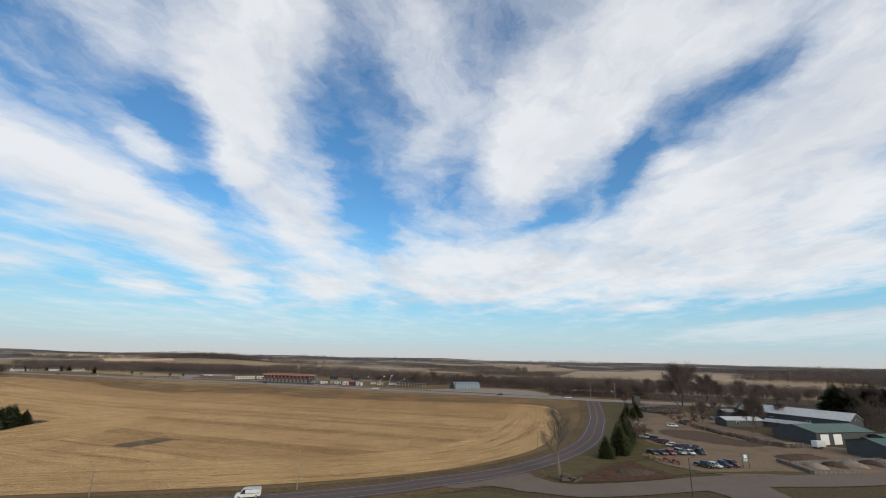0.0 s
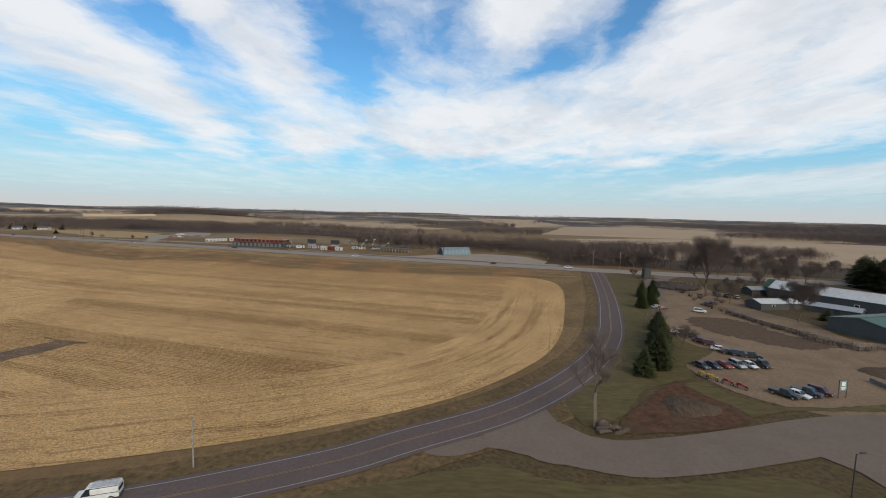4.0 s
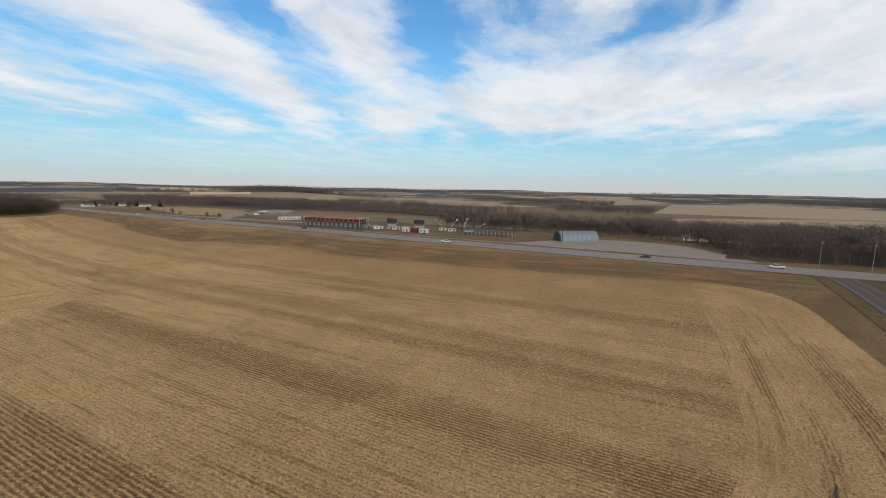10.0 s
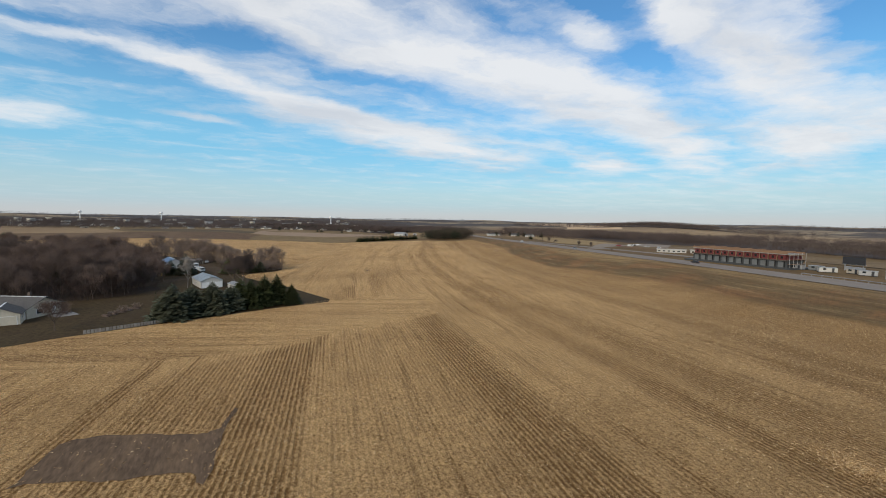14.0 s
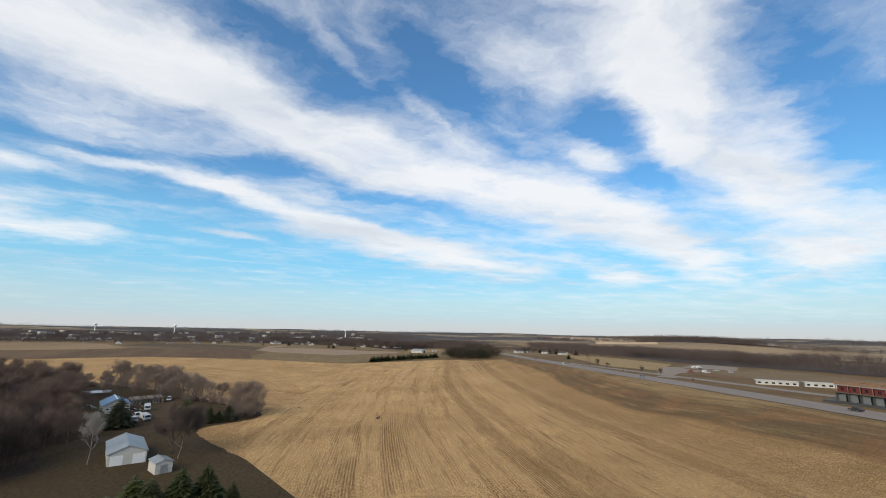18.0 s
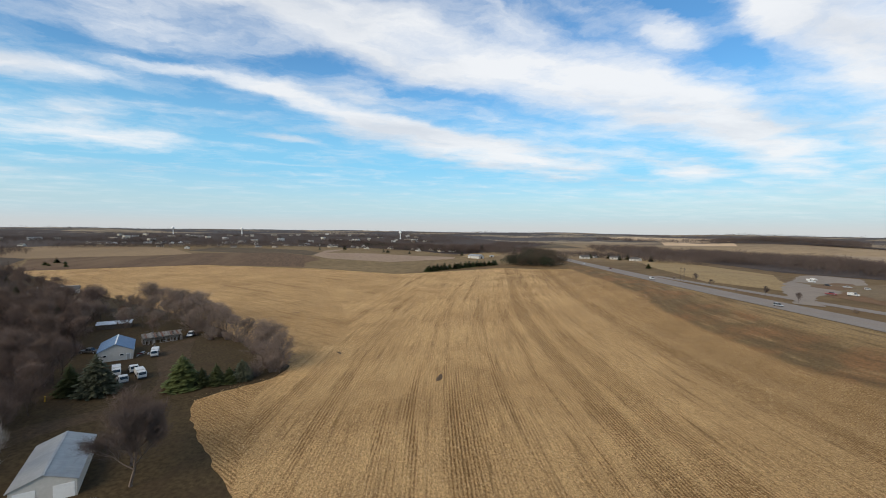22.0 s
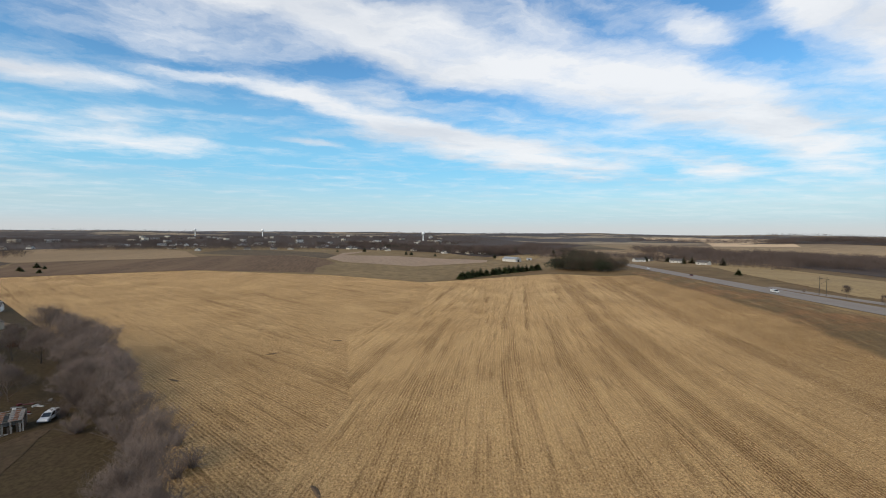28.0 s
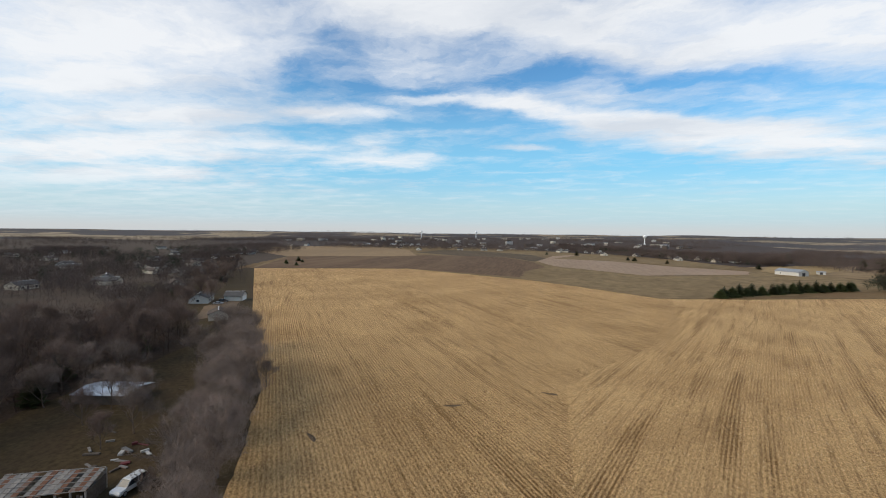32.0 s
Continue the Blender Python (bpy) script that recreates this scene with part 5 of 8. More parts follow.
# greyer, paler twigs: a little distance haze is put into their colour
SKYLINE = stuff("hazed_skyline_twigs", (0.105, 0.088, 0.084), 0.95, 0.25, 0.02, 0.03, 0.0, tint=(0.080, 0.068, 0.068))
ring = np.random.default_rng(91)
rim = [(-150 + r * math.cos(a), 150 + r * math.sin(a)) for a, r in zip(ring.uniform(0.3, 3.9, 3600), ring.uniform(1700, 4400, 3600)) if math.sin(a * 7 + r / 300) + math.sin(a * 17 - r / 410) > -0.5]
wood_stuff("skyline_wood", rim, "dark woods along the skyline", 15, 22, 14, 1.1, SKYLINE, 0.06)
COPSE_TWIGS = stuff("copse_twigs", (0.068, 0.052, 0.038), 0.95, 0.35, 0.1, 0.03, 0.0, tint=(0.050, 0.046, 0.030))
wood_stuff("west_copse", scatter(rng, 150, patch(-712, 432, -640, 470, 20)) + scatter(rng, 130, patch(-700, 452, -780, 540, 26)) + scatter(rng, 120, patch(-780, 520, -930, 600, 30)), "dark brown copse beyond the stubble field", 14, 200, 7, 0.50, COPSE_TWIGS, 0.011)
wood_stuff("copse_evergreens", scatter(rng, 34, patch(-716, 428, -640, 462, 14)) + scatter(rng, 26, patch(-720, 470, -900, 580, 30)), "dark evergreens in the copse", 14, 300, 17, 0.42, FAR_GREEN, 0.013)
wood_stuff("valley_wood", scatter(rng, 760, patch(-1560, 235, -1180, 395, 62)) + scatter(rng, 620, patch(-1180, 405, -960, 480, 46)) + scatter(rng, 300, patch(-1120, 470, -1000, 640, 60)), "dark leafless woods across the valley", 14, 90, 37, 0.50, SUBURB_TWIGS, 0.016)
wood_stuff("valley_evergreens", scatter(rng, 60, patch(-1500, 240, -960, 455, 60)), "dark evergreens in the valley woods", 13, 120, 38, 0.34, FAR_GREEN, 0.018)


# ---------- building materials ----------
def sheet_metal(name, color, rough=0.45, metal=0.3, pitch=0.35, rust=None, axis=0):
    """Ribbed sheet: narrow ribs along the slope, dents, dull streaks, rust if named."""
    m, t, b = shader(name)
    co = t.nodes.new("ShaderNodeTexCoord").outputs["Object"]
    s = t.nodes.new("ShaderNodeSeparateXYZ")
    t.links.new(co, s.inputs[0])
    rib = wmath(t, "POWER", wmath(t, "ABSOLUTE", wmath(t, "SINE", wmath(t, "MULTIPLY", s.outputs[axis], math.pi / pitch))), 6.0)
    n1, n2 = noise_tex(t, co, 0.7, 5, 0.6), noise_tex(t, mapping(t, co, scale=(2.5, 0.3, 0.3)), 1.0, 5, 0.6)
    col = mixc(t, ramp(t, n1, [(0.3, 0.0), (0.7, 1.0)]), tuple(c * 0.85 for c in color), tuple(min(1, c * 1.1) for c in color))
    col = mixc(t, wmath(t, "MULTIPLY", ramp(t, n2, [(0.45, 0.0), (0.7, 1.0)]), 0.35), col, tuple(c * 0.62 for c in color))
    col = mixc(t, wmath(t, "MULTIPLY", rib, 0.22), col, tuple(c * 0.55 for c in color))
    if rust:
        col = mixc(t, ramp(t, noise_tex(t, mapping(t, co, scale=(0.25, 0.25, 0.25)), 1.0, 6, 0.7), [(0.50, 0.0), (0.56, 1.0)]), col, rust)
    t.links.new(col, b.inputs["Base Color"])
    b.inputs["Roughness"].default_value, b.inputs["Metallic"].default_value = rough, metal
    bn = t.nodes.new("ShaderNodeBump")
    bn.inputs["Strength"].default_value, bn.inputs["Distance"].default_value = 0.5, 0.05
    t.links.new(wmath(t, "ADD", rib, wmath(t, "MULTIPLY", n1, 0.5)), bn.inputs["Height"]), t.links.new(bn.outputs[0], b.inputs["Normal"])
    return m


GREEN_ROOF = sheet_metal("green_sheet_roof", (0.060, 0.115, 0.074))
WHITE_ROOF = sheet_metal("white_sheet_roof", (0.48, 0.48, 0.46), 0.6, 0.0)
SILVER_ROOF = sheet_metal("pale_silver_sheet", (0.38, 0.38, 0.37), 0.4, 0.4)
BLUE_ROOF = sheet_metal("blue_sheet_roof", (0.12, 0.20, 0.32), 0.5, 0.2)
PALE_BLUE_ROOF = sheet_metal("pale_blue_sheet", (0.56, 0.62, 0.67), 0.5, 0.1, rust=(0.45, 0.46, 0.48))
RUSTY_ROOF = sheet_metal("rusty_patched_sheet", (0.20, 0.185, 0.165), 0.8, 0.1, 0.6, rust=(0.15, 0.085, 0.055))
QUONSET = sheet_metal("blue_grey_corrugated", (0.15, 0.195, 0.22), 0.6, 0.1, 0.5)
GREY_WALL = sheet_metal("dark_grey_sheet_wall", (0.062, 0.064, 0.063), 0.6, 0.1)
WHITE_WALL = stuff("white_painted_wall", (0.48, 0.46, 0.42), 0.8, 0.1, 2.0, 0.05, 0.01, tint=(0.44, 0.42, 0.38))
CREAM_WALL = stuff("cream_siding", (0.52, 0.47, 0.38), 0.8, 0.08, 2.0, 0.05, 0.01, tint=(0.42, 0.38, 0.30))
TAN_WALL = stuff("tan_siding", (0.40, 0.35, 0.28), 0.8, 0.1, 2.0, 0.05, 0.01)
WHITE_DOOR = stuff("white_door_paint", (0.70, 0.70, 0.68), 0.6, 0.06, 2.0, 0.05, 0.0)
SHINGLES = stuff("grey_shingles", (0.105, 0.098, 0.092), 0.9, 0.25, 3.0, 0.05, 0.03)
BROWN_SHINGLES = stuff("brown_shingles", (0.110, 0.086, 0.070), 0.9, 0.25, 3.0, 0.05, 0.03)
CONCRETE = stuff("grey_concrete", (0.30, 0.28, 0.255), 0.9, 0.15, 1.5, 0.05, 0.02, tint=(0.22, 0.20, 0.18))
DARK_WOOD = stuff("weathered_dark_wood", (0.105, 0.085, 0.068), 0.9, 0.3, 3.0, 0.05, 0.02, rand=0.2)
GREY_WOOD = stuff("weathered_grey_wood", (0.26, 0.235, 0.205), 0.9, 0.25, 3.0, 0.05, 0.02, rand=0.2)
DARK_STONE = stuff("dark_grey_stone", (0.075, 0.072, 0.066), 0.9, 0.25, 2.0, 0.05, 0.05)
STONE = stuff("field_stone", (0.20, 0.185, 0.165), 0.9, 0.3, 2.0, 0.05, 0.05, rand=0.3)
DARK_METAL = stuff("dark_painted_metal", (0.03, 0.03, 0.033), 0.5, 0.2, 2.0, 0.05, 0.0)
GALVANISED = stuff("galvanised_steel", (0.42, 0.42, 0.42), 0.45, 0.12, 3.0, 0.05, 0.0, metal=0.6)
RED_PAINT = stuff("red_painted_panel", (0.13, 0.020, 0.018), 0.6, 0.15, 1.0, 0.05, 0.0)
ORANGE_WOOD = stuff("raw_orange_timber", (0.25, 0.14, 0.075), 0.8, 0.2, 2.0, 0.05, 0.0)
YELLOW_PAINT = stuff("yellow_machine_paint", (0.42, 0.25, 0.03), 0.5, 0.2, 2.0, 0.05, 0.0)
MULCH = stuff("dark_mulch", (0.085, 0.060, 0.046), 0.95, 0.35, 1.5, 0.05, 0.15)
RUBBER = stuff("black_rubber", (0.022, 0.022, 0.023), 0.85, 0.2, 3.0, 0.05, 0.0)
CHROME = stuff("dull_alloy", (0.45, 0.45, 0.46), 0.35, 0.1, 3.0, 0.05, 0.0, metal=0.8)
LAMP_RED = stuff("tail_lamp_red", (0.25, 0.01, 0.012), 0.3, 0.1, 3.0, 0.05, 0.0)
LAMP_CLEAR = stuff("headlamp_clear", (0.65, 0.65, 0.66), 0.2, 0.05, 3.0, 0.05, 0.0)
GLASS, gt, gb = shader("dark_window_glass")
gb.inputs["Base Color"].default_value, gb.inputs["Roughness"].default_value = (0.018, 0.022, 0.026, 1), 0.08


def paint(name, color):
    m, t, b = shader(name)
    co = t.nodes.new("ShaderNodeTexCoord").outputs["Object"]
    dust = ramp(t, noise_tex(t, co, 1.3, 5, 0.6), [(0.4, 0.0), (0.8, 0.35)])
    t.links.new(mixc(t, dust, color, (0.25, 0.21, 0.17)), b.inputs["Base Color"])
    b.inputs["Roughness"].default_value = 0.38
    b.inputs["Specular IOR Level"].default_value = 0.35
    return m


PAINTS = {k: paint(k + "_car_paint", c) for k, c in dict(white=(0.62, 0.62, 0.60), black=(0.015, 0.016, 0.018), navy=(0.022, 0.030, 0.055), maroon=(0.095, 0.014, 0.020), red=(0.25, 0.02, 0.018), silver=(0.33, 0.34, 0.35), grey=(0.035, 0.037, 0.040), tan=(0.30, 0.25, 0.18)).items()}


# ---------- vehicles ----------
def wheel(thing, x, y, r, w=0.24):
    global TYRE, RIM
    key = round(r, 2)
    if key not in WHEELS:
        bm = bmesh.new()
        bmesh.ops.create_cone(bm, cap_ends=True, segments=14, radius1=r, radius2=r, depth=w, matrix=pose(0, 0, 0, 90, 0, 0))
        bmesh.ops.bevel(bm, geom=[e for e in bm.edges if abs(e.verts[0].co.y - e.verts[1].co.y) < 1e-4], offset=0.04, segments=1, affect="EDGES")
        tyre = mesh_of(bm, "tyre")
        tyre.materials.append(RUBBER)
        bm = bmesh.new()
        bmesh.ops.create_cone(bm, cap_ends=True, segments=12, radius1=r * 0.62, radius2=r * 0.62, depth=w + 0.02, matrix=pose(0, 0, 0, 90, 0, 0))
        rim = mesh_of(bm, "rim")
        rim.materials.append(CHROME)
        WHEELS[key] = tyre, rim
    tyre, rim = WHEELS[key]
    o = part("wheel", tyre, RUBBER, thing)
    o.location = (x, y, r)
    part("rim", rim, CHROME, o)


WHEELS, BODIES = {}, {}
# outline of the body's side, then roof outline, length, width, wheel radius
SHAPES = {
    "sedan": ([(-2.35, 0.35), (-2.38, 0.75), (-2.2, 0.92), (-1.55, 0.96), (1.0, 0.92), (2.15, 0.74), (2.35, 0.55), (2.3, 0.3)], [(-1.75, 0.94), (-1.15, 1.40), (0.35, 1.42), (1.15, 0.92)], 1.78, 0.33),
    "suv": ([(-2.35, 0.42), (-2.38, 0.95), (-2.25, 1.08), (1.05, 1.05), (2.15, 0.95), (2.35, 0.7), (2.3, 0.38)], [(-2.25, 1.06), (-2.0, 1.70), (0.45, 1.74), (1.2, 1.05)], 1.88, 0.37),
    "van": ([(-2.75, 0.42), (-2.78, 1.1), (1.5, 1.08), (2.55, 1.0), (2.75, 0.72), (2.7, 0.38)], [(-2.75, 1.09), (-2.65, 2.02), (1.1, 2.02), (1.75, 1.08)], 2.0, 0.37),
    "pickup": ([(-2.75, 0.5), (-2.78, 1.05), (-0.85, 1.07), (-0.8, 1.08), (1.3, 1.08), (2.55, 1.0), (2.75, 0.75), (2.7, 0.42)], [(-0.75, 1.08), (-0.6, 1.78), (0.75, 1.80), (1.5, 1.08)], 1.95, 0.39),
}


def car(kind, color, x, y, turn, label, group="", rack=False, rise=0.14):
    side, top, w, r = SHAPES[kind]
    name = {"sedan": "car", "suv": "suv", "van": "van", "pickup": "pickup_truck"}[kind]
    t = empty(name, pose(x, y, level(x, y) + rise, 0, 0, turn), label, {"pickup": "truck"}.get(kind, "van" if kind == "van" else "car"), group)
    if kind not in BODIES:
        bm = prism(bmesh.new(), side, -w / 2, w / 2)
        bmesh.ops.bevel(bm, geom=[e for e in bm.edges if (e.verts[0].co.y > 0) == (e.verts[1].co.y > 0)], offset=0.09, segments=2, affect="EDGES")
        if kind == "pickup":
            box(bm, 1.75, w - 0.35, 0.02, -1.8, 0, 1.05)
        body = mesh_of(bm, "body")
        bm = bmesh.new()
        n = len(top)
        a = [bm.verts.new((px, -w / 2 + (0.07 if pz < top[1][1] - 0.2 else 0.22), pz)) for px, pz in top]
        b = [bm.verts.new((px, w / 2 - (0.07 if pz < top[1][1] - 0.2 else 0.22), pz)) for px, pz in top]
        bm.faces.new(a), bm.faces.new(b[::-1])
        for i in range(n):
            bm.faces.new((a[i], b[i], b[(i + 1) % n], a[(i + 1) % n]))
        bmesh.ops.recalc_face_normals(bm, faces=bm.faces[:])
        cabin = mesh_of(bm, "glazing")
        (x0, z0), (x1, z1) = top[1], top[2]
        bm = box(bmesh.new(), x1 - x0 + 0.12, w - 0.42, 0.06, (x0 + x1) / 2, 0, max(z0, z1) - 0.03, 0.025)
        for px, pz, qx, qz in ((*top[0], *top[1]), (*top[3], *top[2]), ((top[0][0] + top[3][0]) / 2, top[0][1], (x0 + x1) / 2, z0)):
            for s in (-1, 1):
                tube(bm, (px, s * (w / 2 - 0.06), pz), (qx, s * (w / 2 - 0.21), qz), 0.045, 0.045, 4)
        roof = mesh_of(bm, "roof")
        BODIES[kind] = body, cabin, roof
    body, cabin, roof = BODIES[kind]
    bd, rf = body.copy(), roof.copy()
    part("body", bd, PAINTS[color], t)
    part("glazing", cabin, GLASS, t)
    if kind == "van":
        bm = box(bmesh.new(), 3.3, w - 0.1, 0.8, -1.05, 0, 1.12, 0.08)
        part("cargo_side", bm, PAINTS[color], t)
    part("roof", rf, PAINTS[color], t)
    x1 = max(p[0] for p in side) - 0.03
    x0 = min(p[0] for p in side) + 0.03
    for s in (-1, 1):
        part("headlight", box(bmesh.new(), 0.1, 0.36, 0.16, x1 - 0.02, s * (w / 2 - 0.3), 0.62, 0.03), LAMP_CLEAR, t)
        part("tail_light", box(bmesh.new(), 0.08, 0.2, 0.28, x0, s * (w / 2 - 0.2), 0.7, 0.02), LAMP_RED, t)
        for k in (x1 - 0.85, x0 + 0.9):
            wheel(t, k, s * (w / 2 - 0.1), r)
    for k in (x0 - 0.02, x1 + 0.02):
        part("bumper", box(bmesh.new(), 0.12, w - 0.15, 0.18, k, 0, 0.36, 0.04), DARK_METAL, t)
    if rack:
        bm = bmesh.new()
        for s in (-0.7, -0.35, 0, 0.35, 0.7):
            box(bm, 3.2, 0.05, 0.05, -1.0, s, 2.16)
        for k in (-2.4, -1.5, -0.6, 0.4):
            box(bm, 0.05, 1.6, 0.05, k, 0, 2.11)
            for s in (-0.7, 0.7):
                box(bm, 0.05, 0.05, 0.12, k, s, 2.0)
        part("roof_rack", bm, GALVANISED, t)
    return t


# ---------- gabled buildings ----------
def side_panel(thing, name, face, L, W, at, w, h, z, material, frame_material=None, label=""):
    """A door or window set on a wall: face is one of s, n, e, w."""
    thick = 0.08
    fw = 0.12
    if face in "sn":
        sg = -1 if face == "s" else 1
        ob = part(name, box(bmesh.new(), w, thick, h, at, sg * (W / 2 + 0.02), z, 0.01), material, thing, label)
        bars = [(w + 2 * fw, 0.12, fw, at, sg * (W / 2 + 0.03), z + h), (fw, 0.12, h, at - w / 2 - fw / 2, sg * (W / 2 + 0.03), z), (fw, 0.12, h, at + w / 2 + fw / 2, sg * (W / 2 + 0.03), z)]
    else:
        sg = -1 if face == "w" else 1
        ob = part(name, box(bmesh.new(), thick, w, h, sg * (L / 2 + 0.02), at, z, 0.01), material, thing, label)
        bars = [(0.12, w + 2 * fw, fw, sg * (L / 2 + 0.03), at, z + h), (0.12, fw, h, sg * (L / 2 + 0.03), at - w / 2 - fw / 2, z), (0.12, fw, h, sg * (L / 2 + 0.03), at + w / 2 + fw / 2, z)]
    if frame_material:
        bm = bmesh.new()
        for q in bars:
            box(bm, *q)
        part("frame", bm, frame_material, ob)
    return ob


def gable(name, x, y, turn, L, W, eave, ridge, wall, roof, label, category, doors=(), windows=(), over=0.45, trim=None, group="", sink=0.3, chimney=False):
    """A building with a gabled roof: length along its own x. Doors and windows are rows of face, place, width, height, sill, material."""
    t = empty(name, on_ground(x, y, turn), label, category, group)
    bm = bmesh.new()
    prof = [(-W / 2, -sink), (W / 2, -sink), (W / 2, eave), (0, ridge - 0.05), (-W / 2, eave)]
    a = [bm.verts.new((-L / 2, py, pz)) for py, pz in prof]
    b = [bm.verts.new((L / 2, py, pz)) for py, pz in prof]
    bm.faces.new(a), bm.faces.new(b)
    for i in range(5):
        bm.faces.new((a[i], a[(i + 1) % 5], b[(i + 1) % 5], b[i]))
    bmesh.ops.recalc_face_normals(bm, faces=bm.faces[:])
    part("wall", bm, wall, t)
    slope = math.atan2(ridge - eave, W / 2)
    run = math.hypot(W / 2, ridge - eave) + over
    for s in (-1, 1):
        bm = bmesh.new()
        m = pose(0, 0, ridge + 0.02) @ pose(0, 0, 0, math.degrees(-slope) * s, 0, 0)
        bmesh.ops.create_cube(bm, size=1.0, matrix=m @ Matrix.Translation((0, s * run / 2, 0.05)) @ Matrix.Diagonal((L + 2 * over, run, 0.10, 1)))
        part("roof", bm, roof, t)
    part("ridge_cap", box(bmesh.new(), L + 2 * over, 0.4, 0.07, 0, 0, ridge + 0.08), trim or roof, t)
    for face, at, w, h, z, mt in doors:
        side_panel(t, "door", face, L, W, at, w, h, z, mt, trim)
    for face, at, w, h, z, mt in windows:
        side_panel(t, "window", face, L, W, at, w, h, z, mt, trim or WHITE_DOOR)
    if chimney:
        part("chimney", box(bmesh.new(), 0.7, 0.6, 1.5, L * 0.2, W * 0.1, ridge - 0.4), BROWN_SHINGLES, t)
    return t


# ---------- garden centre yard beside the road ----------
W_ = WHITE_DOOR
gable("green_roof_shed", 143, 168, 19, 30, 18, 4.6, 6.4, GREY_WALL, GREEN_ROOF, "dark grey metal shed with a green sheet roof", "shed", [("s", -11, 4.2, 3.9, 0, W_), ("s", -4.5, 4.2, 3.9, 0, W_), ("s", 2.0, 1.1, 2.2, 0, DARK_METAL)], [("s", 8, 1.6, 1.0, 1.6, GLASS)], trim=GREY_WALL)
gable("lean_to_shed", 160.5, 161.5, 19, 6, 8, 3.0, 3.9, GREY_WALL, GREEN_ROOF, "small dark shed with a green roof beside the large shed", "shed", [("s", 0, 2.4, 2.4, 0, DARK_METAL)])
gable("green_roof_barn", 147, 135, 12, 30, 15, 4.4, 6.2, GREY_WALL, GREEN_ROOF, "low dark grey barn with a green sheet roof", "barn", [("s", 6, 3.6, 3.4, 0, DARK_METAL)], [("s", -8, 1.4, 1.0, 1.7, GLASS)])
gable("long_barn", 161, 211, -57, 48, 13, 5.6, 8.6, GREY_WALL, WHITE_ROOF, "long barn with a pale silver sheet roof", "barn", [("e", 0, 3.5, 3.2, 0, DARK_METAL)], [("e", 0, 1.2, 1.0, 5.0, GLASS), ("s", -8, 1.5, 1.0, 2.5, GLASS), ("s", 8, 1.5, 1.0, 2.5, GLASS)])
gable("low_white_roof_shed", 131, 207, 12, 20, 8, 3.0, 4.2, GREY_WALL, WHITE_ROOF, "low grey shed with a white sheet roof", "shed", [("s", 5, 2.2, 2.2, 0, DARK_METAL)], [("s", -4, 1.2, 0.9, 1.4, GLASS)])
gable("low_link_shed", 150, 200, -50, 18, 7, 2.6, 3.8, GREY_WALL, SILVER_ROOF, "low link building with a dull metal roof", "shed", [("s", 2, 2.0, 2.1, 0, DARK_METAL)])
gable("small_barn", 150, 232, -57, 9, 9, 4.4, 7.8, GREEN_ROOF, GREEN_ROOF, "green sheet-clad annex at the barn's end", "barn", [("w", 0, 2.6, 2.6, 0, DARK_METAL)])


def hoop_house(name, x, y, turn, L, W, H, skin, label, ends=None):
    t = empty(name, on_ground(x, y, turn), label, "greenhouse" if "green" in name else "shed")
    n = 14
    pts = [(W / 2 * math.cos(math.pi * k / n), H * math.sin(math.pi * k / n) ** 0.85) for k in range(n + 1)]
    vs, fs = [], []
    for i, xx in enumerate((-L / 2, L / 2)):
        vs += [(xx, py, pz - 0.1) for py, pz in pts]
    fs = [(k, k + 1, n + 2 + k, n + 1 + k) for k in range(n)]
    me = quads("skin", vs, fs, skin, True)
    part("skin", me, skin, t)
    for s in (-1, 1):
        bm = bmesh.new()
        bm.faces.new([bm.verts.new((s * (L / 2 - 0.15), py * 0.985, pz * 0.985)) for py, pz in pts])
        part("end_wall", bm, ends or skin, t)
    k = -L / 2
    while k <= L / 2 + 0.01:
        bm = bmesh.new()
        for (a0, b0), (a1, b1) in zip(pts, pts[1:]):
            tube(bm, (k, a0 * 1.004, b0 * 1.004 - 0.1), (k, a1 * 1.004, b1 * 1.004 - 0.1), 0.06, 0.06, 4)
        part("rib", bm, GALVANISED, t)
        k += L / 8
    part("door", box(bmesh.new(), 0.08, W * 0.3, H * 0.6, -L / 2 + 0.1, 0, 0), DARK_METAL if ends else WHITE_DOOR, t)
    return t


PLASTIC = stuff("milky_plastic_film", (0.55, 0.56, 0.55), 0.35, 0.08, 1.0, 0.05, 0.0)
hoop_house("greenhouse", 187, 170, 25, 16, 9, 4.0, PLASTIC, "milky plastic hoop greenhouse on a metal frame")
hoop_house("greenhouse", 200, 157, 18, 28, 9, 3.6, PLASTIC, "long milky plastic hoop greenhouse")


def trailer(x, y, turn):
    t = empty("cargo_trailer", on_ground(x, y, turn, -0.12), "white enclosed cargo trailer on the gravel", "trailer")
    part("box", box(bmesh.new(), 4.2, 2.2, 2.1, 0, 0, 0.6, 0.08), PAINTS["white"], t)
    part("door", box(bmesh.new(), 0.06, 1.9, 1.8, -2.1, 0, 0.72), WHITE_DOOR, t)
    part("drawbar", box(bmesh.new(), 1.4, 0.1, 0.1, 2.7, 0, 0.55), DARK_METAL, t)
    for s in (-1, 1):
        part("fender", box(bmesh.new(), 1.6, 0.12, 0.12, -0.3, s * 1.14, 0.72), DARK_METAL, t)
        for k in (-0.7, 0.1):
            wheel(t, k, s * 1.08, 0.33)


trailer(127, 147, 20)


